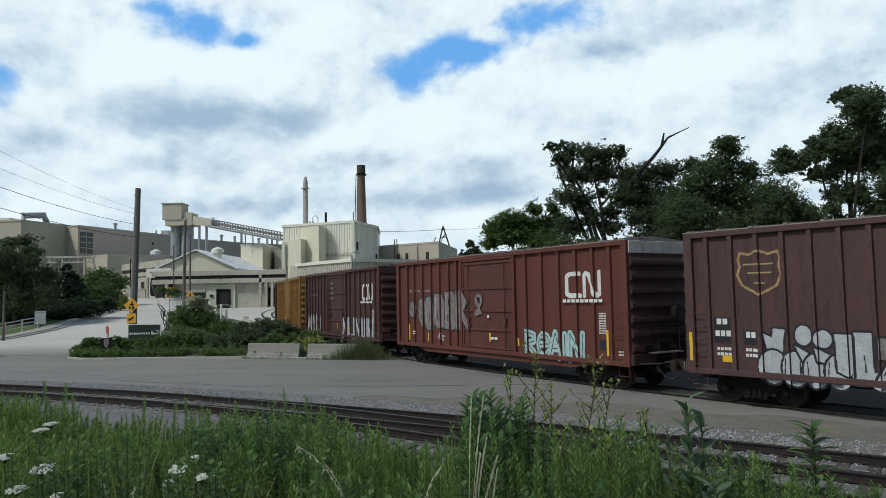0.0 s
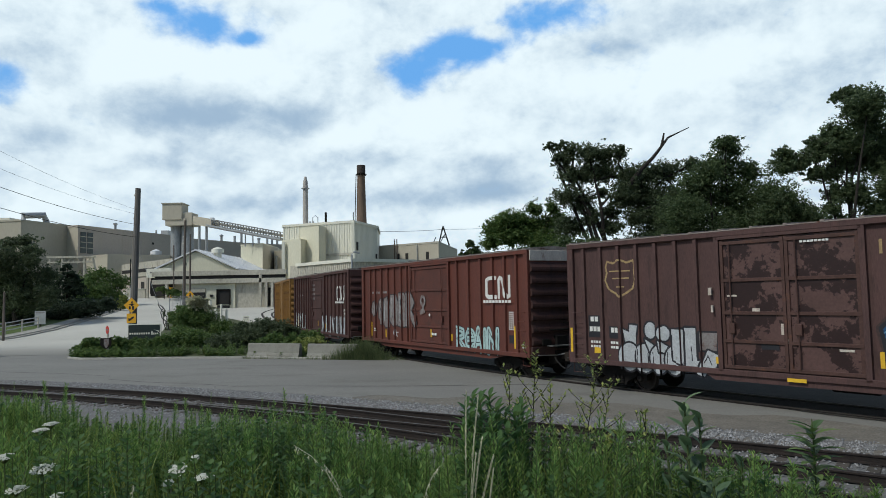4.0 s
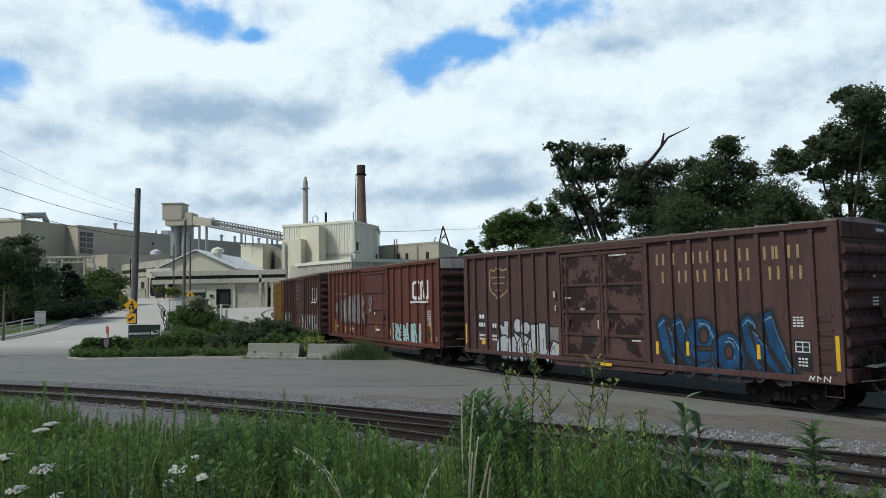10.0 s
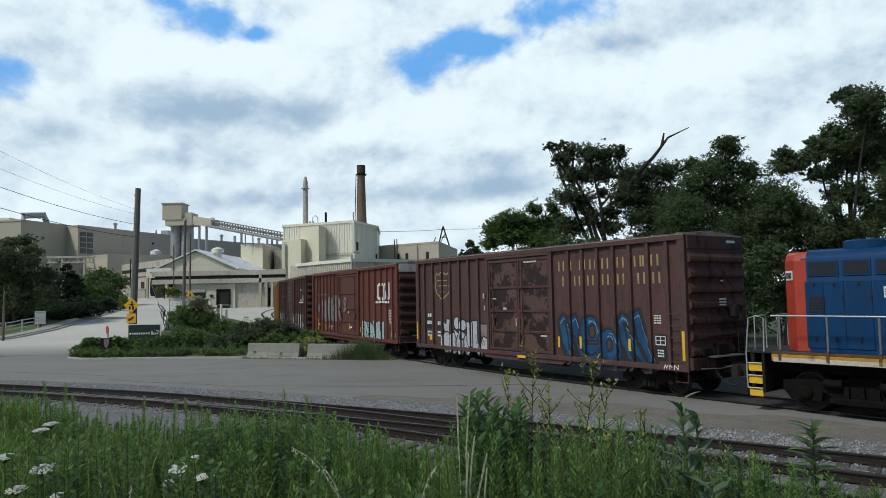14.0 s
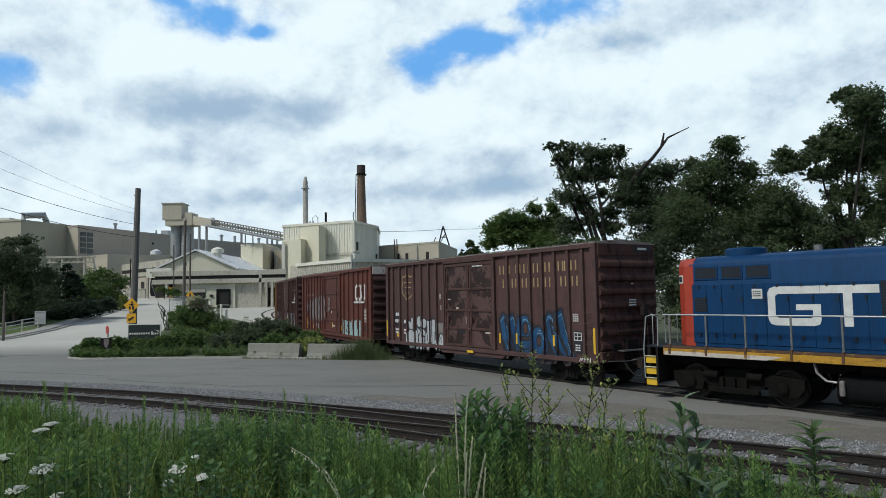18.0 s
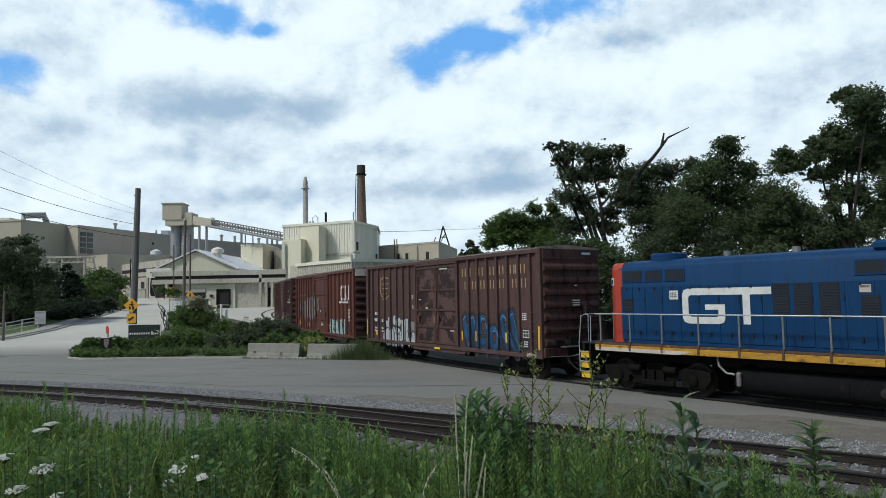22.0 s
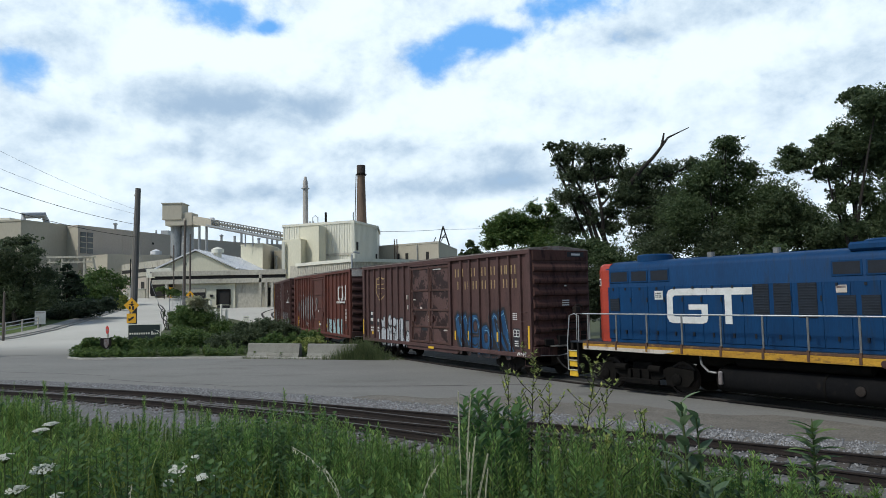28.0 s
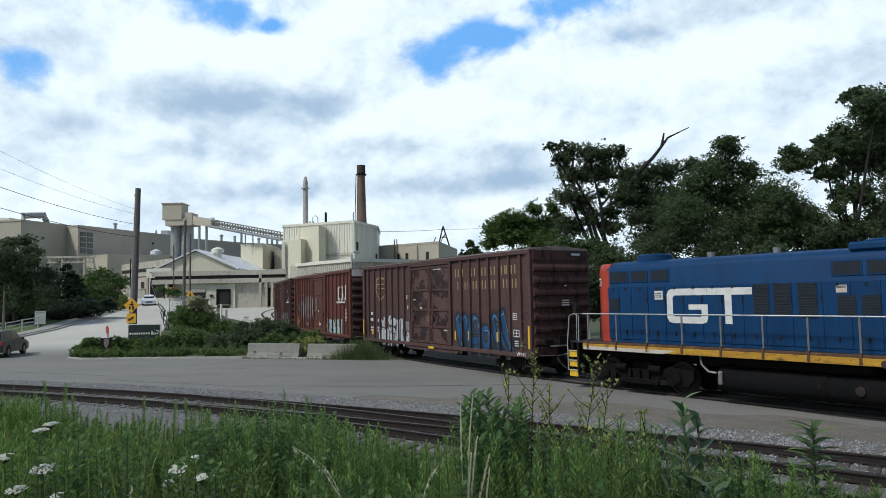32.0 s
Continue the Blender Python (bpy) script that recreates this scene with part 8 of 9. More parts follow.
    # smaller plates
    for x, y, h, w, hh, m, lab in ((-41.2, 70.5, 1.75, 0.56, 1.34, "galv", "white notice board on two dark posts"), (-18.6, 65.0, 1.75, 0.28, 0.55, "mill_white", "small white notice plate on a post"), (-36.4, 99.0, 2.0, 0, 0, "", "far yellow diamond crossing sign"), (-47.0, 116.0, 2.2, 0.3, 0.5, "mill_white", "small white plate by the entrance")):
        if w:
            s = sign_post("notice_sign", lab, x, y, h, 0.04, "black")
            part("plate", Mesh().box(-w, w, -0.07, -0.045, h - hh, h), m, s)
            part("text_bar", Mesh().box(-w * 0.8, w * 0.8, -0.078, -0.071, h - 0.18, h - 0.13), "graf_grey", s)
            part("text_bar", Mesh().box(-w * 0.8, w * 0.5, -0.078, -0.071, h - 0.3, h - 0.26), "graf_grey", s)
        else:
            s = sign_post("crossing_sign", lab, x, y, 2.2)
            part("diamond", Mesh().prism([(0, 0.9), (0.62, 1.52), (0, 2.14), (-0.62, 1.52)], 1, -0.06, -0.04), "sign_yellow", s)
            part("symbol_bar", Mesh().box(-0.1, 0.1, -0.07, -0.061, 1.25, 1.8), "graf_black", s)


M["board_dark"] = paint("board_dark", (0.012, 0.022, 0.020), (0.02, 0.03, 0.028), 0.5, scale=2)
signs()


def fence_rail():
    """A low white-grey rail fence beside the footway."""
    f = thing("rail_fence", "low grey pipe rail fence by the footway", "fence")
    pts = [(-45.5, 58.0), (-43.0, 60.0), (-41.7, 62.4), (-41.3, 65.0), (-41.15, 70.0)]
    for i, (x, y) in enumerate(dense(pts, 2)):
        z = land(x, y)
        part("post", Mesh().box(x - 0.06, x + 0.06, y - 0.06, y + 0.06, z - 0.05, z + 1.25, 0.01), "mill_conc", f)
    for h in (0.45, 0.8, 1.15):
        part("rail", Mesh().tube([(x, y - 0.08, land(x, y) + h) for x, y in pts], 0.055, 6), "galv", f)


fence_rail()


def bollards():
    rnd = random.Random(8)
    for x, y, h, r in ((-31.5, 87.5, 1.3, 0.16), (-30.8, 88.2, 1.9, 0.2), (-30.0, 88.6, 2.4, 0.16), (-29.2, 88.3, 1.5, 0.2), (-28.4, 88.0, 2.1, 0.13), (-27.9, 88.5, 1.4, 0.15)):
        b = thing("bollard", "white-painted steel pipe bollard", "bollard", at=pose(x, y, land(x, y)), group="pipe bollards")
        part("pipe", Mesh().lathe([(r, -0.1), (r, h - 0.08), (r * 0.8, h), (0.02, h + 0.03)], 2, 14), "mill_white", b, smooth=True)
    # chain-link panel beside them
    f = thing("chain_fence", "grey chain-link fence panel among weeds", "fence", at=pose(-33.2, 87.0, land(-33.2, 87)))
    for x in (-1.4, 0, 1.4):
        part("post", Mesh().tube([(x, 0, -0.1), (x, 0, 2.2)], 0.05, 6), "galv", f)
    w = Mesh()
    for k in range(24):
        w.tube([(-1.4 + k * 0.12, 0, 0), (-1.4 + min(2.8, k * 0.12 + 0.6), 0, 2.1)], 0.012, 3, False)
        w.tube([(-1.4 + k * 0.12, 0, 2.1), (-1.4 + min(2.8, k * 0.12 + 0.6), 0, 0)], 0.012, 3, False)
    part("mesh", w, "galv", f)
    y = thing("yellow_marker", "yellow marker post with a dark cap", "marker post", at=pose(-46.9, 118.5, land(-46.9, 118.5)))
    part("post", Mesh().box(-0.3, 0.3, -0.2, 0.2, 0, 1.9, 0.05), "sign_yellow", y)
    part("cap", Mesh().box(-0.3, 0.32, -0.22, 0.22, 1.9, 2.5, 0.05), "black", y)
    for x, yy in ((-53.0, 121.0), (-56.5, 125.0)):
        b = thing("utility_box", "pale utility cabinet by the entrance", "cabinet", at=pose(x, yy, land(x, yy)))
        part("body", Mesh().box(-0.8, 0.8, -0.4, 0.4, 0, 1.5, 0.04), "mill_conc", b)
        part("lid", Mesh().box(-0.85, 0.85, -0.45, 0.45, 1.5, 1.6, 0.02), "mill_white", b)
    v = thing("guy_wire_vine", "dead twisted vine climbing a guy wire", "vine", at=pose(-28.0, 68.0, land(-28.0, 68)))
    rnd = random.Random(3)
    for k in range(3):
        pts = [(0.8 - 0.85 * u + 0.2 * math.sin(9 * u + 2 * k) + rnd.uniform(-0.08, 0.08), 0.1 * math.cos(8 * u + k), 2.9 * u + 0.1) for u in [i / 14 for i in range(12 + k)]]
        part("vine_stem", Mesh().tube(pts, 0.045, 5), "bark", v)
    part("guy_wire", Mesh().tube([(0.9, 0, 0), (-1.9, -1.5, 9)], 0.015, 4), "galv", v)
    part("vine_leaves", leaf_cloud([(0.75, 0, 0.5, 0.25, 0.2, 0.5, 1.0), (0.4, 0, 1.6, 0.16, 0.15, 0.6, 1.0)], 260, 0.16, 4).raw("vine_leaves", "leaf_oak"), None, v)


bollards()


# ---- cars on the street ----
def passenger_car(label, paint_key, suv):
    """A small car, x forward."""
    c = thing("car", label, "car", group="cars on the street")
    h = 1.66 if suv else 1.46
    Lf, Lr, W = 2.25, -2.2, 0.9
    side = [(Lr, 0.35), (Lr - 0.02, 0.75), (Lr + 0.08, 1.0), (Lr + 0.45, 1.05), (-0.9, 1.05), (0.95, 1.02), (1.75, 0.92), (Lf - 0.05, 0.75), (Lf, 0.5), (Lf - 0.06, 0.3), (1.75, 0.28), (-1.7, 0.28)]
    m = Mesh().prism(side, 1, -W, W)
    part("body", m, paint_key, c)
    cab = [(-2.0 if suv else -1.75, 1.03), (-1.75 if suv else -1.1, h - 0.05), (-1.4 if suv else -0.8, h), (0.2, h), (0.45, h - 0.06), (1.15, 1.0)]
    def leaned(m):
        """Cabin sides lean inwards towards the roof."""
        m.v = [(x, y * (1 - 0.22 * max(0.0, z - 1.03) / (h - 1.03)), z) for x, y, z in m.v]
        return m
    part("cabin", leaned(Mesh().prism(cab, 1, -0.8, 0.8)), paint_key, c)
    gl = [(x * 0.94 - 0.01, 1.06 + (z - 1.03) * 0.86) for x, z in cab]
    for s in (1, -1):
        w = part("side_window", leaned(Mesh().prism(gl, 1, s * 0.806 - 0.006, s * 0.806 + 0.006)), "glass", c)
        part("pillar", leaned(Mesh().box(-0.45, -0.36, s * 0.818 - 0.006, s * 0.818 + 0.006, 1.06, h - 0.06)), paint_key, w)
        part("mirror", Mesh().box(0.85, 1.0, s * 0.95 - 0.09, s * 0.95 + 0.09, 0.98, 1.12, 0.03), paint_key, c)
        part("headlight", Mesh().box(Lf - 0.18, Lf + 0.0, s * 0.66 - 0.16, s * 0.66 + 0.16, 0.62, 0.78, 0.03), "roof_white", c)
        part("tail_light", Mesh().box(Lr - 0.02, Lr + 0.08, s * 0.78 - 0.08, s * 0.78 + 0.08, 0.78, 0.98, 0.02), "red", c)
        part("door_seam", Mesh().box(-0.42, -0.4, s * W - 0.004, s * W + 0.004, 0.4, 1.0), "black", c)
        part("door_seam", Mesh().box(0.62, 0.64, s * W - 0.004, s * W + 0.004, 0.4, 1.0), "black", c)
    part("windscreen", Mesh().prism([(1.1, 1.05), (0.46, h - 0.1), (0.49, h - 0.1), (1.14, 1.05)], 1, -0.66, 0.66), "glass", c)
    part("rear_window", Mesh().prism([(-1.98 if suv else -1.72, 1.1), (-1.76 if suv else -1.14, h - 0.12), (-1.79 if suv else -1.18, h - 0.12), (-2.02 if suv else -1.77, 1.1)], 1, -0.62, 0.62), "glass", c)
    for s in (1, -1):
        for x in (1.38, -1.32):
            part("wheel_arch", Mesh().lathe([(0.02, s * 0.9), (0.4, s * 0.9), (0.4, s * 0.906), (0.02, s * 0.906)], 1, 20, (x, 0, 0.36)), "black", c)
    part("grille", Mesh().box(Lf - 0.04, Lf + 0.012, -0.45, 0.45, 0.45, 0.62, 0.01), "black", c)
    part("bumper", Mesh().box(Lf - 0.1, Lf + 0.05, -0.85, 0.85, 0.28, 0.44, 0.03), "black" if suv else paint_key, c)
    tyre = Mesh().lathe([(0.2, -0.1), (0.32, -0.11), (0.335, -0.06), (0.335, 0.06), (0.32, 0.11), (0.2, 0.1)], 1, 22).data("wheel", "rubber", True)
    rim = Mesh().lathe([(0.05, -0.115), (0.19, -0.105), (0.2, 0.105), (0.05, 0.115)], 1, 14)
    for k in range(5):
        a = 2 * math.pi * k / 5
        rim.box(0.12 * math.cos(a) - 0.03, 0.12 * math.cos(a) + 0.03, -0.12, 0.12, 0.12 * math.sin(a) - 0.03, 0.12 * math.sin(a) + 0.03)
    rim = rim.data("rim", "steel")
    ws = []
    for x in (1.38, -1.32):
        for s in (0.82, -0.82):
            w = part("wheel", tyre, None, c, at=pose(x, s, 0.335))
            part("rim", rim, None, w)
            ws.append((w, Vector((x, s, 0.335))))
    return c, ws


def pickup(label, paint_key, at):
    """A crew-cab pickup truck, x forward."""
    c = thing("pickup_truck", label, "pickup truck", at=at, group="parked pickups")
    W = 0.95
    part("body", Mesh().prism([(2.7, 0.5), (2.72, 0.98), (2.6, 1.12), (1.45, 1.2), (-2.7, 1.16), (-2.75, 0.55), (-2.3, 0.48)], 1, -W, W), paint_key, c)

    def leaned(m):
        m.v = [(x, y * (1 - 0.2 * max(0.0, z - 1.16) / 0.7), z) for x, y, z in m.v]
        return m
    part("cabin", leaned(Mesh().prism([(1.45, 1.16), (0.75, 1.8), (0.5, 1.86), (-0.75, 1.86), (-0.95, 1.8), (-1.1, 1.14)], 1, -0.88, 0.88)), paint_key, c)
    part("windscreen", leaned(Mesh().prism([(1.4, 1.22), (0.8, 1.77), (0.83, 1.78), (1.45, 1.22)], 1, -0.76, 0.76)), "glass", c)
    for s in (1, -1):
        for a, b in ((1.1, 0.15), (0.07, -0.9)):
            part("side_window", leaned(Mesh().prism([(a, 1.24), (min(a, 0.72), 1.74), (b, 1.74), (b, 1.24)], 1, s * 0.885 - 0.005, s * 0.885 + 0.005)), "glass", c)
        part("headlight", Mesh().box(2.6, 2.74, s * 0.76 - 0.15, s * 0.76 + 0.15, 0.84, 1.02, 0.03), "roof_white", c)
        part("mirror", Mesh().box(1.05, 1.2, s * 1.06 - 0.1, s * 1.06 + 0.1, 1.18, 1.4, 0.03), paint_key, c)
        part("door_seam", Mesh().box(0.1, 0.12, s * W - 0.004, s * W + 0.004, 0.55, 1.16), "black", c)
        for x in (1.75, -1.75):
            part("wheel_arch", Mesh().lathe([(0.02, s * 0.95), (0.47, s * 0.95), (0.47, s * 0.956), (0.02, s * 0.956)], 1, 22, (x, 0, 0.42)), "black", c)
            w = part("wheel", Mesh().lathe([(0.2, -0.12), (0.36, -0.13), (0.385, -0.08), (0.385, 0.08), (0.36, 0.13), (0.2, 0.12)], 1, 22), "rubber", c, at=pose(x, s * 0.86, 0.385), smooth=True)
            part("rim", Mesh().lathe([(0.05, -0.125), (0.2, -0.115), (0.21, 0.115), (0.05, 0.13)], 1, 14), "steel", w)
    part("grille", Mesh().box(2.66, 2.75, -0.55, 0.55, 0.72, 1.02, 0.02), "black", c)
    part("bumper", Mesh().box(2.66, 2.86, -0.93, 0.93, 0.42, 0.66, 0.04), "steel", c, "chrome front bumper")
    part("number_plate", Mesh().box(2.86, 2.87, -0.16, 0.16, 0.5, 0.6), "white", c)
    part("bed_floor", Mesh().box(-2.6, -1.2, -0.8, 0.8, 1.161, 1.17), "black", c)
    return c


M["car_white"] = paint("car_white", (0.72, 0.72, 0.72), (0.68, 0.68, 0.69), 0.3, scale=1, grain=0.03, bump=0, spec=0.6)
M["car_dark"] = paint("car_dark", (0.016, 0.018, 0.02), (0.013, 0.015, 0.016), 0.35, scale=1, grain=0.04, bump=0, spec=0.6)
WHITE_CAR, WHITE_WHEELS = passenger_car("small white car coming down the street", "car_white", False)
DARK_CAR, DARK_WHEELS = passenger_car("dark grey small sport utility car", "car_dark", True)


M["car_silver"] = paint("car_silver", (0.46, 0.48, 0.50), (0.42, 0.44, 0.46), 0.32, metal=0.3, scale=1, grain=0.03, bump=0, spec=0.6)
pickup("silver crew-cab pickup parked under the trees", "car_silver", pose(21.95, 36.9, land(21.95, 36.9), 0, 0, 184))
pickup("dark pickup parked beside a silver one", "car_dark", pose(23.2, 33.6, land(23.2, 33.6), 0, 0, 186))


def drive(car, wheels, line, rows):
    """Rows of (seconds, share of the line); before and after it stands."""
    pts = [Vector((x, y, land(x, y) + 0.02)) for x, y in dense(line, 8)]
    run = [0.0]
    for a, b in zip(pts, pts[1:]):
        run.append(run[-1] + (b - a).length)

    def at(s):
        s = max(0.0, min(run[-1], s))
        i = max(k for k in range(len(run) - 1) if run[k] <= s)
        u = (s - run[i]) / (run[i + 1] - run[i])
        p = pts[i].lerp(pts[i + 1], u)
        d = (pts[min(len(pts) - 1, i + 2)] - pts[max(0, i - 1)])
        yaw = math.degrees(math.atan2(d.y, d.x))
        tilt = -math.degrees(math.atan2(d.z, math.hypot(d.x, d.y)))
        return Matrix.Translation(p) @ pose(0, 0, 0, 0, 0, yaw) @ pose(0, 0, 0, 0, tilt, 0)
    walk(car, [(t, at(s)) for t, s in rows])
    for w, q in wheels:
        fine = []
        for (t0, s0), (t1, s1) in zip(rows, rows[1:]):
            n = max(1, int(abs(s1 - s0) / 0.4) + 1)
            fine += [(t0 + (t1 - t0) * k / n, s0 + (s1 - s0) * k / n) for k in range(n)]
        fine.append(rows[-1])
        keep = []
        for t, s in fine:
            if not keep or frame(t) > frame(keep[-1][0]):
                keep.append((t, s))
        walk(w, [(t, Matrix.Translation(q) @ Matrix.Rotation(s / 0.335, 4, "Y")) for t, s in keep])


def move_cars():
    down = [(-72, 155), (-62.1, 136.6), (-57.7, 128.1), (-54.0, 122.2), (-51.1, 117.0), (-48.6, 112.2), (-45.8, 106.5), (-43.9, 102.6), (-42, 98)]
    drive(WHITE_CAR, WHITE_WHEELS, down, [(0.0, 0.0), (27.0, 0.0), (28.0, 9.0), (29.0, 20.9), (29.5, 30.0), (30.0, 37.4), (30.5, 43.4), (31.0, 48.8), (31.6, 55.1), (32.0, 59.5)])
    across = [(-75, 34.5), (-45, 35), (-34, 35.6), (-29.8, 37.2), (-27.9, 39.6), (-27.75, 41.2), (-28.5, 44.4), (-29.6, 49)]
    drive(DARK_CAR, DARK_WHEELS, across, [(0.0, 0.0), (25.0, 0.0), (26.0, 3.0), (28.0, 17.0), (30.0, 33.5), (31.0, 43.0), (31.5, 48.3), (31.8, 51.5), (32.0, 53.6)])


def left_box():
    b = thing("signal_box", "small dark cabinet on a post by the crossing", "cabinet", at=pose(-28.6, 43.8, land(-28.6, 43.8)))
    part("cabinet", Mesh().box(-0.35, 0.1, -0.2, 0.2, 0.4, 0.85, 0.02), "black", b)
    part("post", Mesh().box(-0.16, -0.08, -0.04, 0.04, -0.1, 0.4), "galv", b)


left_box()


# ---- birds ----
def bird(label):
    b = thing("bird", label, "bird")
    part("body", Mesh().lathe([(0.005, -0.13), (0.035, -0.06), (0.045, 0.0), (0.035, 0.07), (0.012, 0.12)], 0, 10), "black", b, smooth=True)
    part("tail", Mesh().prism([(-0.1, -0.012), (-0.2, -0.035), (-0.2, 0.035), (-0.1, 0.012)], 2, -0.006, 0.006), "black", b)
    ws = []
    for s in (1, -1):
        ws.append((part("wing", Mesh().prism([(0.05, 0.0), (0.03, s * 0.16), (-0.03, s * 0.28), (-0.05, s * 0.15), (-0.05, 0.0)], 2, -0.005, 0.005), "black", b, at=pose(0, s * 0.03, 0.01, s * 20)), s))
    return b, ws


# the first stands in for an insect close by, built as a farther bird
BIRD_A, WINGS_A = bird("small dark bird standing in for a close flying insect")
BIRD_B, WINGS_B = bird("small dark bird crossing the sky")


# ---- the weedy bank in front of the camera ----
def blade(m, base, tip, width, bend, rnd):
    """A lance leaf of two quads, folded along its length."""
    b, t = Vector(base), Vector(tip)
    d = t - b
    s = d.cross(Vector((0, 0, 1)))
    if s.length < 1e-4:
        s = Vector((1, 0, 0))
    s = s.normalized() * width
    mid = b + d * 0.5 + Vector((0, 0, bend))
    m.add([tuple(b), tuple(mid + s), tuple(t), tuple(mid - s)], [(0, 1, 2, 3)])


def leafy_stalk(ml, ms, x, y, z, h, rnd, n=30, leaf=0.11, width=0.013, lean=None, up=0.55):
    """An upright weed with lance leaves all the way up."""
    lx, ly = lean or (rnd.uniform(-0.12, 0.12), rnd.uniform(-0.12, 0.12))
    top = Vector((x + lx * h, y + ly * h, z + h))
    bot = Vector((x, y, z))
    ms.tube([tuple(bot), tuple(bot.lerp(top, 0.5) + Vector((lx * -0.05, 0, 0))), tuple(top)], [0.006, 0.005, 0.002], 4, False)
    for k in range(n):
        u = 0.12 + 0.88 * (k + rnd.random()) / n
        a = k * 2.4 + rnd.uniform(-0.3, 0.3)
        p = bot.lerp(top, u)
        q = leaf * rnd.uniform(0.7, 1.2) * (1.15 - 0.6 * u)
        e = p + Vector((math.cos(a) * q * (1 - up * 0.5), math.sin(a) * q * (1 - up * 0.5), q * up * (0.3 + u)))
        blade(ml, p, e, width * rnd.uniform(0.8, 1.3), q * 0.08, rnd)


CREST = [(-0.648, -0.121), (-0.543, -0.131), (-0.461, -0.151), (-0.372, -0.157), (-0.299, -0.153), (-0.234, -0.139), (-0.186, -0.146), (-0.137, -0.164), (-0.097, -0.18), (-0.073, -0.208), (-0.008, -0.209), (0.012, -0.185), (0.041, -0.166), (0.106, -0.167), (0.17, -0.175), (0.275, -0.177), (0.315, -0.207), (0.363, -0.216), (0.412, -0.198), (0.476, -0.214), (0.547, -0.231), (0.635, -0.252)]


def bank_height(b, y, z):
    """How tall the weeds may stand: their crest falls towards the track, lower where the ballast is bare."""
    for (b0, k0), (b1, k1) in zip(CREST, CREST[1:]):
        if b <= b1:
            k = k0 + (k1 - k0) * max(0.0, min(1.0, (b - b0) / (b1 - b0)))
            return max(0.15, min(1.35, 3.2 + k * y - z))
    return 0.5


def bank():
    rnd = random.Random(21)
    kinds = [("weeds", "leaf_weed", "tall bright green leafy weeds on the bank", 0.092, 0.0062, 96, 0.62, 1.0), ("weeds_dark", "leaf_weed_dark", "darker broad-leaved weeds on the bank", 0.1, 0.018, 46, 0.4, 0.92), ("weeds_lime", "leaf_lime", "fine yellow-green weeds on the bank", 0.07, 0.0052, 100, 0.72, 0.95)]
    made = [(Mesh(), Mesh()) for _ in kinds]
    for _ in range(430):
        y0 = 3.6 + 10.4 * rnd.random() ** 0.85
        b0 = rnd.uniform(-0.78, 0.78)
        kd = rnd.choice((0, 0, 0, 0, 1, 1, 2))
        tall = rnd.choice((rnd.uniform(0.5, 0.75), rnd.uniform(0.75, 1.02)))
        for _ in range(rnd.randint(6, 17)):
            y, x = y0 + rnd.gauss(0, 0.2), b0 * y0 + rnd.gauss(0, 0.2)
            if spur_n(x, y) > -3.2 or y < 3.4:
                continue
            name, key, label, leaf, wid, n, up, hk = kinds[kd]
            z = land(x, y)
            h = bank_height(x / y, y, z) * tall * hk * rnd.uniform(0.85, 1.08)
            leafy_stalk(*made[kd], x, y, z - 0.05, h, rnd, n, leaf, wid, None, up)
    for (ml, ms), (name, key, label, *rest) in zip(made, kinds):
        ml.slot = 1
        ml.add(ms.v, ms.f)
        solo(name, ml.raw(name, [key, "stem"]), None, label, "weeds", kind="stuff")
    g = Mesh()
    for _ in range(9000):
        y = 3.2 + 11.5 * rnd.random() ** 0.75
        b = rnd.uniform(-0.8, 0.8)
        x = b * y
        if spur_n(x, y) > -3.7 or (rnd.random() < 0.6 and -0.16 < b < 0.02):
            continue
        h = bank_height(b, y, land(x, y)) * rnd.uniform(0.3, 0.78)
        z = land(x, y) - 0.04
        a = rnd.uniform(0, 6.28)
        lx, ly = math.cos(a) * h * rnd.uniform(0.1, 0.5), math.sin(a) * h * rnd.uniform(0.1, 0.5)
        w = 0.0042
        g.add([(x - w, y, z), (x + w, y, z), (x + lx * 0.4 + w, y + ly * 0.4, z + h * 0.7), (x + lx * 0.4 - w, y + ly * 0.4, z + h * 0.7), (x + lx, y + ly, z + h)], [(0, 1, 2, 3), (3, 2, 4)])
    solo("grass", g.raw("grass", "grass"), None, "long green grass between the weeds", "grass", kind="stuff")
    # low growth along the ballast
    lo = Mesh()
    ls = Mesh()
    for _ in range(130):
        x = rnd.uniform(-24, 9)
        n = rnd.choice((rnd.uniform(-4.6, -2.2), rnd.uniform(-2.2, -1.2), rnd.uniform(-0.5, 0.5)))
        y = spur_far_rail(x) + (n - 0.75) * 1.2
        if n > -1.2 and rnd.random() < 0.75:
            continue
        leafy_stalk(lo, ls, x, y, -0.1 if n > -1.3 else land(x, y), rnd.uniform(0.15, 0.5) if n > -2 else rnd.uniform(0.3, 0.75), rnd, 18, 0.09, 0.012)
    lo.slot = 1
    lo.add(ls.v, ls.f)
    solo("trackside_weeds", lo.raw("trackside_weeds", ["leaf_weed", "stem"]), None, "thin weeds sprouting through the ballast", "weeds", kind="stuff")


bank()


def plant(name, label, x, y, cat="plant", group=""):
    return thing(name, label, cat, at=pose(x, y, land(x, y) - 0.03), group=group)


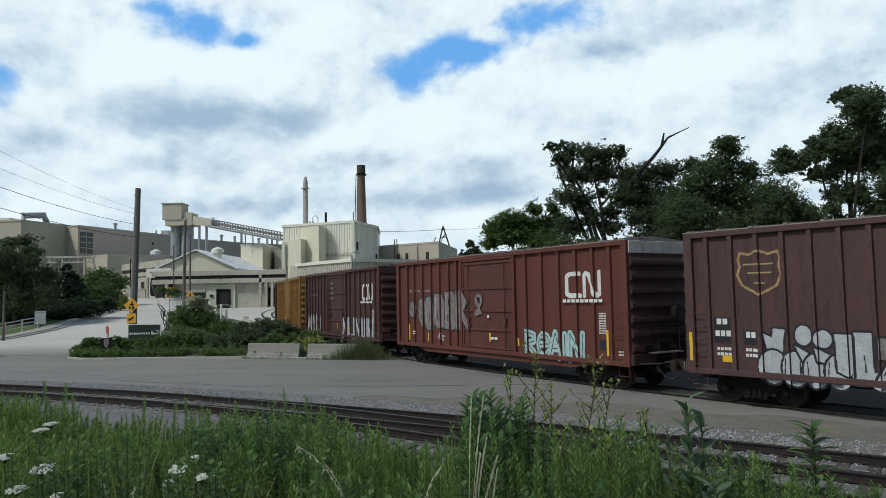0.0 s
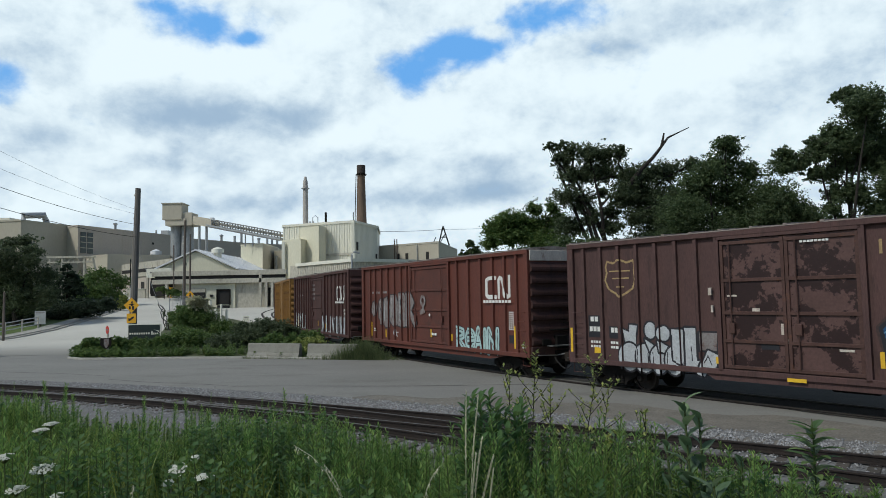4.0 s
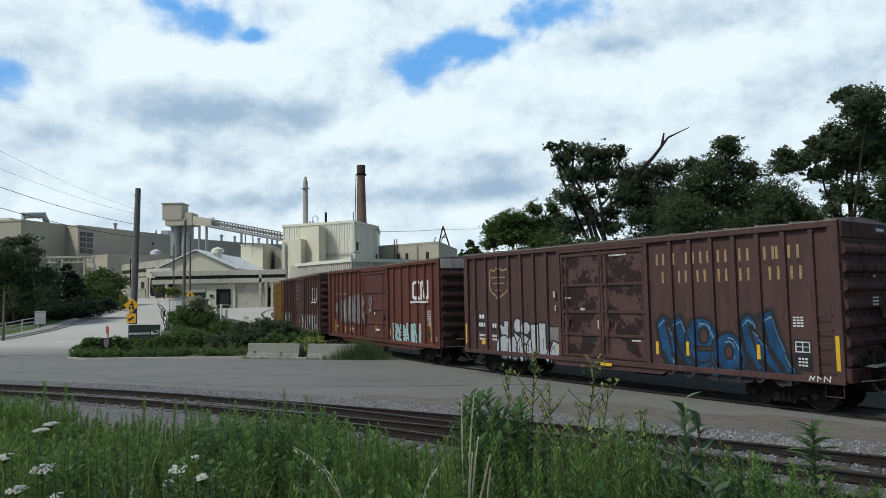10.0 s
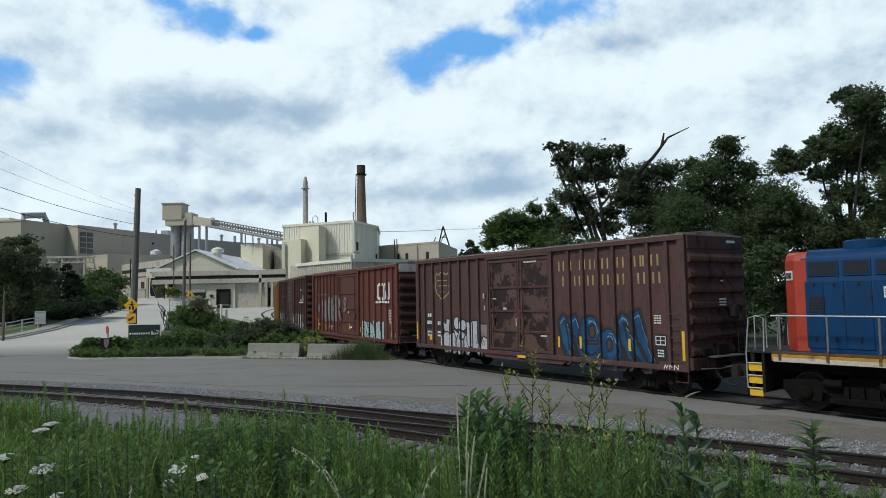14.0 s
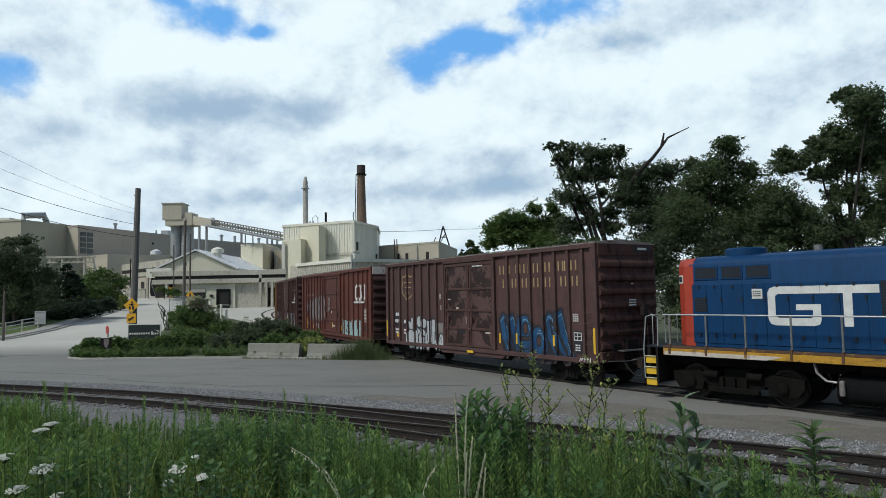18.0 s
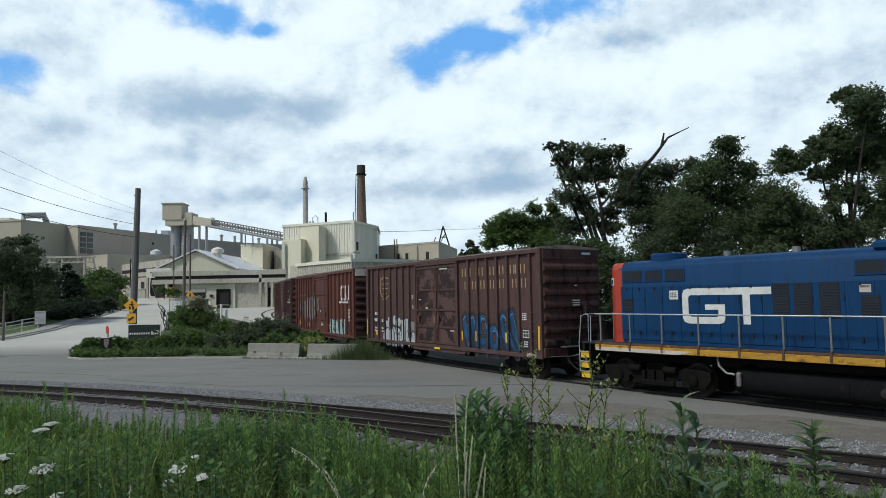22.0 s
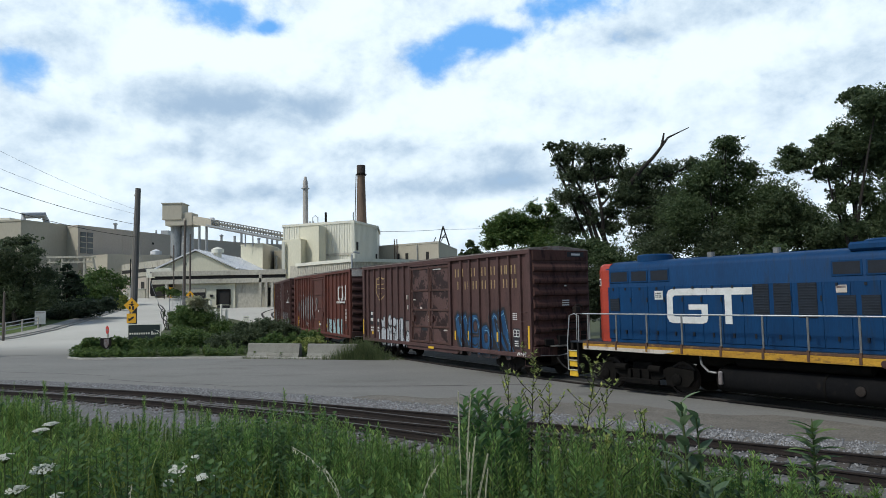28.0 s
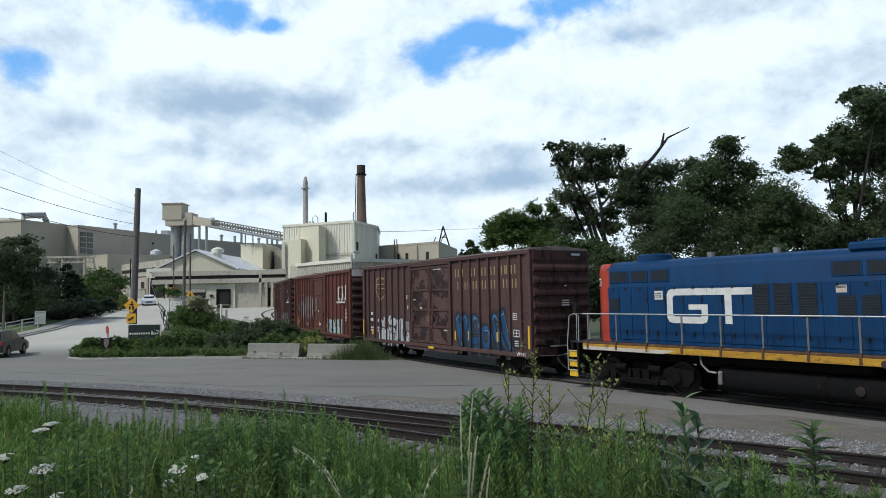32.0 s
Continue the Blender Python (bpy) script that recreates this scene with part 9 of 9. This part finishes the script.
def broad_leaf(m, base, az, L, W, rise, rnd):
    """A broad bent leaf with a fold and several segments."""
    b = Vector(base)
    d = Vector((math.cos(az), math.sin(az), 0))
    s = Vector((-d.y, d.x, 0))
    rows = []
    for k in range(6):
        u = k / 5
        w = W * math.sin(math.pi * min(0.98, 0.12 + 0.86 * u)) * (1 if u < 1 else 0.1)
        c = b + d * (L * u * math.cos(rise * (1 - u * 0.9))) + Vector((0, 0, L * (math.sin(rise) * u - 0.28 * u * u)))
        rows.append((c - s * w + Vector((0, 0, 0.25 * w)), c, c + s * w + Vector((0, 0, 0.25 * w))))
    vs = [tuple(v) for r in rows for v in r]
    fs = []
    for k in range(5):
        for j in range(2):
            fs.append((k * 3 + j, k * 3 + j + 1, k * 3 + 4 + j, k * 3 + 3 + j))
    m.add(vs, fs)


SWAY = []
M["leaf_seedling"] = leafy("leaf_seedling", (0.11, 0.18, 0.055), trans=0.35)
M["leaf_milkweed"] = leafy("leaf_milkweed", (0.16, 0.235, 0.12), trans=0.35)


def tall_plants():
    rnd = random.Random(77)
    # milkweed with big upright leaves
    for x, y, h, L, W, n in ((1.72, 5.0, 1.5, 0.2, 0.052, 24), (1.82, 5.0, 1.42, 0.18, 0.048, 18), (1.31, 5.4, 1.2, 0.15, 0.03, 20), (2.19, 5.2, 1.2, 0.15, 0.03, 18), (1.61, 5.1, 1.28, 0.16, 0.03, 20), (1.75, 4.6, 0.95, 0.22, 0.05, 16)):
        p = plant("milkweed", "broad-leaved milkweed plant standing above the weeds", x, y, group="milkweeds")
        part("stem", Mesh().tube([(0, 0, 0), (0.02, 0, h * 0.5), (0.0, 0, h - 0.08)], [0.012, 0.01, 0.006], 6), "stem", p)
        m = Mesh()
        for k in range(n):
            u = 0.2 + 0.8 * k / (n - 1)
            broad_leaf(m, (0.02 * (1 - abs(2 * u - 1)), 0, (h - 0.1) * u), k * 2.45 + rnd.uniform(-0.2, 0.2), L * (1.1 - 0.4 * u), W * (1.15 - 0.4 * u), 0.8 + 0.55 * u, rnd)
        part("leaves", m, "leaf_milkweed", p)
        SWAY.append((p, x, y, 1.2))
    # dense dark clump, tallest thing on the bank
    for k, (x, y, h) in enumerate(((0.17, 5.6, 1.27), (0.23, 5.8, 1.37), (0.28, 5.5, 1.32), (0.38, 5.9, 1.41), (0.41, 5.6, 1.28), (0.66, 6.0, 1.38), (0.57, 5.7, 1.26), (0.72, 6.2, 1.3), (0.52, 6.0, 1.29), (0.34, 5.4, 1.15), (0.14, 5.4, 1.1), (0.48, 5.4, 1.1), (0.3, 5.9, 1.38), (0.2, 5.5, 1.2), (0.45, 5.9, 1.33), (0.62, 5.9, 1.3), (0.26, 5.2, 1.0), (0.4, 5.2, 1.02))):
        p = plant("tall_weed", "tall dark leafy weed in a clump", x, y, group="weed clump")
        m = Mesh()
        for j in range(46):
            u = 0.2 + 0.8 * j / 45
            broad_leaf(m, (0, 0, (h - 0.06) * u), j * 2.4 + rnd.uniform(-0.4, 0.4), 0.125 * (1.15 - 0.3 * u), 0.0205, 0.6 + 0.6 * u, rnd)
        part("leaves", m, "leaf_weed_dark", p)
        part("stem", Mesh().tube([(0, 0, 0), (0, 0, h - 0.05)], [0.009, 0.004], 5), "stem", p)
        SWAY.append((p, x, y, 0.9))
    for x, y, h in ((-2.32, 7.0, 0.95), (-1.91, 8.5, 1.39), (-1.69, 8.4, 1.35), (-5.12, 9.0, 1.08), (-4.96, 9.0, 1.07), (-3.1, 8.5, 1.14), (-2.24, 7.2, 1.05), (-1.63, 6.5, 0.93), (-0.8, 6.6, 1.01), (-0.67, 6.4, 0.99), (-1.04, 6.8, 1.04), (-0.44, 6.0, 0.88), (-1.95, 6.6, 0.93), (-3.25, 8.2, 1.03), (-3.86, 9.0, 1.09), (-4.56, 8.6, 0.97), (-0.9, 6.3, 0.95), (-0.72, 6.7, 1.0), (-1.75, 6.2, 0.9), (-1.45, 6.4, 0.95), (-1.3, 6.7, 0.98),
                    (0.95, 5.6, 1.17), (1.13, 5.8, 1.24), (0.81, 5.9, 1.22), (1.53, 6.0, 1.35), (1.61, 5.4, 1.16), (2.09, 5.4, 1.26), (2.09, 5.2, 1.14), (2.35, 5.3, 1.23), (2.51, 5.2, 1.17), (2.69, 5.0, 1.12), (2.89, 5.0, 1.11), (3.05, 5.0, 1.08), (2.84, 5.6, 1.3), (0.0, 6.2, 1.02), (0.1, 6.0, 0.98), (0.78, 6.2, 1.29), (1.25, 5.5, 1.15), (1.4, 5.7, 1.2), (1.05, 5.3, 1.05), (0.88, 5.2, 1.0)):
        p = plant("tall_weed", "bright green goldenrod-like weed stalk", x, y, group="weed stalks")
        ml, ms = Mesh(), Mesh()
        leafy_stalk(ml, ms, 0, 0, 0, h - 0.06, rnd, 160, 0.1, 0.0066, None, 0.62)
        part("leaves", ml, "leaf_weed", p)
        part("stem", ms, "stem", p)
    # thin yellow-green willow saplings, airy and leaning
    for x, y, h, dx, nb in ((0.72, 6.2, 1.83, 0.1, 13), (0.56, 6.4, 1.67, 0.04, 8), (1.18, 6.6, 1.93, 0.3, 15), (1.4, 6.8, 1.78, 0.22, 9), (0.88, 6.0, 1.5, 0.03, 10), (1.7, 6.0, 1.45, 0.02, 8), (1.2, 5.2, 1.09, 0.0, 11)):
        p = plant("willow_sapling", "thin yellow-green willow sapling", x, y, group="saplings")
        lv = Mesh()

        def spine(u):
            return Vector((dx * u ** 1.4, 0, h * u))
        part("stem", Mesh().tube([tuple(spine(u)) for u in (0, 0.3, 0.6, 0.85, 1.0)], [0.009, 0.007, 0.005, 0.003, 0.002], 5, False), "bark", p)
        for k in range(nb):
            u = 0.42 + 0.5 * (k + 0.5) / nb
            a = k * 2.4
            s = spine(u)
            r = 0.5 * (1.15 - u)
            e = s + Vector((math.cos(a) * r, math.sin(a) * r, 0.16 + 0.08 * rnd.random()))
            part("twig", Mesh().tube([tuple(s), tuple(s.lerp(e, 0.5) + Vector((0, 0, -0.015))), tuple(e)], [0.004, 0.003, 0.0015], 4, False), "bark", p)
            for j in range(15):
                q = s.lerp(e, 0.15 + 0.85 * rnd.random())
                b = rnd.uniform(0, 6.28)
                blade(lv, q, q + Vector((math.cos(b) * 0.04, math.sin(b) * 0.04, rnd.uniform(0.0, 0.04))), 0.011, 0.003, rnd)
        for j in range(60):
            q = spine(0.55 + 0.45 * rnd.random())
            b = rnd.uniform(0, 6.28)
            blade(lv, q, q + Vector((math.cos(b) * 0.04, math.sin(b) * 0.04, rnd.uniform(0.01, 0.045))), 0.013, 0.003, rnd)
        part("leaves", lv, "leaf_willow", p)
        SWAY.append((p, x, y, 0.6))
    # seedling with drooping compound leaves in tiers
    p = plant("sumac_seedling", "leafy seedling with drooping leaflets", 2.72, 5.2)
    lv = Mesh()
    for k in range(44):
        u = k / 43
        broad_leaf(lv, (0, 0, 0.6 + 0.83 * u ** 0.7), k * 2.4 + 0.4, 0.27 - 0.08 * u, 0.034, 0.2 + 0.4 * u, rnd)
    part("leaves", lv, "leaf_seedling", p)
    part("stem", Mesh().tube([(0, 0, 0), (0.01, 0, 0.8), (0, 0, 1.5)], [0.012, 0.009, 0.004], 5), "stem", p)
    # pale grass stalks with seed heads
    for x, y, h, hx, lean in ((0.11, 4.0, 1.3, 0.02, 0.05), (0.12, 4.1, 1.27, 0.05, 0.13), (0.12, 3.9, 1.05, 0.1, 0.13), (0.11, 3.8, 0.98, -0.02, 0.09), (0.13, 4.0, 0.93, 0.02, 0.2), (0.2, 3.9, 0.88, 0.02, 0.1)):
        p = plant("grass_stalk", "pale dry grass stalk with a seed head", x, y, group="grass stalks")
        m = Mesh()
        pts = [(lean * u * u * 0.8, 0.0, h * u) for u in (0, 0.3, 0.6, 0.8, 1.0)]
        m.tube(pts, [0.0022, 0.002, 0.0018, 0.0015, 0.001], 5, False)
        part("stem", m, "straw", p)
        sd = Mesh()
        for k in range(130):
            u = 0.7 + 0.3 * rnd.random()
            c = Vector((lean * u * u * 0.8, 0, h * u))
            e = c + Vector((rnd.uniform(-0.0075, 0.0075), rnd.uniform(-0.0075, 0.0075), 0.03)) * (1.9 - u * 1.2)
            blade(sd, c, e, 0.0035, 0.001, rnd)
        part("seed_head", sd, "straw", p)
        SWAY.append((p, x, y, 3.0))
    for x, y, h, reach in ((-0.46, 3.9, 1.09, -0.38), (-0.5, 3.95, 0.98, -0.2), (-0.2, 3.9, 0.95, 0.17), (-1.9, 4.0, 0.86, -0.06), (-1.8, 4.0, 0.84, 0.02), (-0.75, 3.8, 0.72, -0.12)):
        p = plant("grass_stalk", "arching pale grass stalk with a drooping head", x, y, group="grass stalks")
        m, sd = Mesh(), Mesh()
        pts = [(reach * u ** 2.2, 0, h * (1.25 * u - 0.3 * u ** 3)) for u in [k / 8 for k in range(9)]]
        m.tube(pts, [0.0024 - 0.00015 * k for k in range(9)], 5, False)
        for k in range(60):
            i = rnd.choice((5, 6, 7))
            c = Vector(pts[i]).lerp(Vector(pts[i + 1]), rnd.random())
            blade(sd, c, c + Vector((rnd.uniform(-0.02, 0.02), rnd.uniform(-0.02, 0.02), -rnd.uniform(0.0, 0.028))), 0.0022, 0, rnd)
        part("stem", m, "straw", p)
        part("seed_head", sd, "straw", p)
        SWAY.append((p, x, y, 1.2))
    # flat white umbels
    for x, y, z, r, tilt in ((-2.65, 4.2, 2.3, 0.048, 10), (-2.36, 4.1, 2.25, 0.067, 14), (-2.45, 4.0, 2.16, 0.053, 10), (-2.22, 4.0, 2.12, 0.03, 12), (-3.17, 5.6, 2.25, 0.051, 6), (-3.19, 5.5, 2.22, 0.054, 6), (-1.77, 4.6, 2.11, 0.053, 35), (-1.61, 4.6, 2.06, 0.034, 20), (-1.54, 4.6, 2.07, 0.019, 15), (-1.69, 4.7, 2.16, 0.017, 30), (-1.79, 4.5, 2.05, 0.026, 25)):
        p = thing("wild_carrot", "white flat-topped wild carrot flower", "flower", at=pose(x, y, land(x, y)), group="wild carrot flowers")
        h = z - land(x, y)
        part("stem", Mesh().tube([(0.03, 0, 0), (0.01, 0, h * 0.6), (0, 0, h - 0.05)], 0.004, 5, False), "stem", p)
        fl, ry = Mesh(), Mesh()
        T = Matrix.Translation((0, 0, h)) @ Matrix.Rotation(radians(tilt), 4, "X")
        for k in range(34):
            rr, a = r * math.sqrt((k + 0.5) / 34), k * 2.4
            c = T @ Vector((rr * math.cos(a), rr * math.sin(a), -0.012 * (rr / r) ** 2))
            ry.tube([(0, 0, h - 0.05), tuple(c)], 0.0012, 3, False)
            for j in range(6):
                b = rnd.uniform(0, 6.28)
                q = c + (T.to_3x3() @ Vector((math.cos(b) * 0.009, math.sin(b) * 0.009, rnd.uniform(0, 0.004))))
                w = 0.0075
                n = [T.to_3x3() @ Vector(v) * w for v in ((1, 0, 0.2), (0, 1, -0.1), (-1, 0, 0.2), (0, -1, -0.1))]
                fl.add([tuple(q + v) for v in n], [(0, 1, 2, 3)])
        fl.slot = 1
        fl.add(ry.v, ry.f)
        part("umbel", fl.raw("umbel", ["petal", "stem"]), None, p, "flat white umbel")


tall_plants()


def island_grass():
    """Weeds along the kerb of the island, and long grass round the barriers."""
    rnd = random.Random(11)
    ml, ms = Mesh(), Mesh()
    line = dense(ISLAND[:9], 10)
    for _ in range(850):
        i = rnd.randrange(len(line) - 1)
        x, y = line[i]
        k = rnd.random() ** 1.2
        x, y = x + rnd.uniform(-0.4, 0.4) + (1.2 if i > 75 else 0) * k, y + 0.3 + 3.0 * k
        leafy_stalk(ml, ms, x, y, land(x, y), rnd.uniform(0.15, 0.5) + 0.45 * rnd.random() * k, rnd, 22, 0.26, 0.045, None, 0.4)
    ml.slot = 1
    ml.add(ms.v, ms.f)
    solo("island_weeds", ml.raw("island_weeds", ["leaf_shrub", "stem"]), None, "rank green weeds along the island kerb", "weeds", kind="stuff")
    m = Mesh()
    for _ in range(5200):
        x = rnd.choice((rnd.gauss(-4.6, 0.8), rnd.gauss(-4.6, 0.8), rnd.uniform(-11.5, -3.4)))
        y = 36.9 - (x + 3.6) * 0.32 + rnd.uniform(-0.3, 0.7)
        h = rnd.uniform(0.25, 1.0) * (0.22 + 1.0 * math.exp(-((x + 4.5) / 1.5) ** 2)) * rnd.choice((0.6, 1.0, 1.15))
        z = land(x, y)
        a = rnd.uniform(0, 6.28)
        w = 0.011
        lx, ly = math.cos(a) * h * rnd.uniform(0.1, 0.55), math.sin(a) * h * 0.4
        m.add([(x - w, y, z), (x + w, y, z), (x + lx, y + ly, z + h)], [(0, 1, 2)])
    solo("island_grass", m.raw("island_grass", "grass_dull"), None, "long grass along the island kerb and barriers", "grass", kind="stuff")


island_grass()


# ---- what moves ----
def move_birds():
    flights = ((BIRD_A, WINGS_A, [(0.0, (90, 10, 8)), (12.5, (60, 10, 5)), (12.85, (15, 9, 1.5)), (13.0, (0.03, 22.00, 0.37)), (13.1, (-0.77, 25.00, 0.59)), (13.25, (-28, 24, 5)), (14.5, (-90, 30, 15)), (32.0, (-260, 40, 20))]),
               (BIRD_B, WINGS_B, [(0.0, (120, 15, 12)), (24.5, (80, 20, 12)), (24.85, (42, 32, 13)), (25.0, (2.85, 50.00, 10.89)), (25.15, (-46, 50, 20)), (26.0, (-120, 50, 25)), (32.0, (-300, 60, 30))]))
    for b, wings, rows in flights:
        out = []
        for i, (t, p) in enumerate(rows):
            q0, q1 = Vector(rows[max(0, i - 1)][1]), Vector(rows[min(len(rows) - 1, i + 1)][1])
            d = q1 - q0
            out.append((t, Matrix.Translation(p) @ pose(0, 0, 0, 0, 0, math.degrees(math.atan2(d.y, d.x)))))
        walk(b, out)
        lo, hi = (12.4, 14.0) if b is BIRD_A else (24.4, 26.0)
        beats = [(0.0, 10)] + [(lo + 0.1 * k, 38 if k % 2 else -22) for k in range(int((hi - lo) * 10))] + [(32.0, 10)]
        for w, s in wings:
            walk(w, [(t, pose(0, s * 0.03, 0.01, s * a)) for t, a in beats])


def move_plants():
    """A slow breeze: stalks and a tree bend a little on their roots."""
    lean = [(0.0, 0.0), (3.0, -0.35), (6.0, -0.75), (9.0, -0.85), (13.0, -1.3), (17.0, -1.5), (19.0, -1.6), (23.0, -1.55), (26.0, -1.3), (28.0, -1.25), (30.0, -1.2), (32.0, -1.05)]
    for p, x, y, amp in SWAY:
        z = p.matrix_basis.translation.z
        walk(p, [(t, pose(x, y, z, 0, a * amp * 0.9, 0)) for t, a in lean])
    tall = GROWN[2]
    b = tall.matrix_basis.translation.copy()
    walk(tall, [(0.0, pose(b.x, b.y, b.z)), (24.0, pose(b.x, b.y, b.z)), (27.0, pose(b.x, b.y, b.z, 0, 1.9, 0)), (30.0, pose(b.x, b.y, b.z, 0, 1.7, 0)), (32.0, pose(b.x, b.y, b.z, 0, 2.0, 0))])


def motions():
    # clouds drift to the right, the high ones faster
    walk(SKY, [(0.0, pose(0, 0, 3.2, -0.5, -0.3, 0.9)), (14.0, pose(0, 0, 3.2)), (32.0, pose(0, 0, 3.2, 0.6, 0.4, -1.1))])
    move_train()
    move_cars()
    move_birds()
    move_plants()


motions()
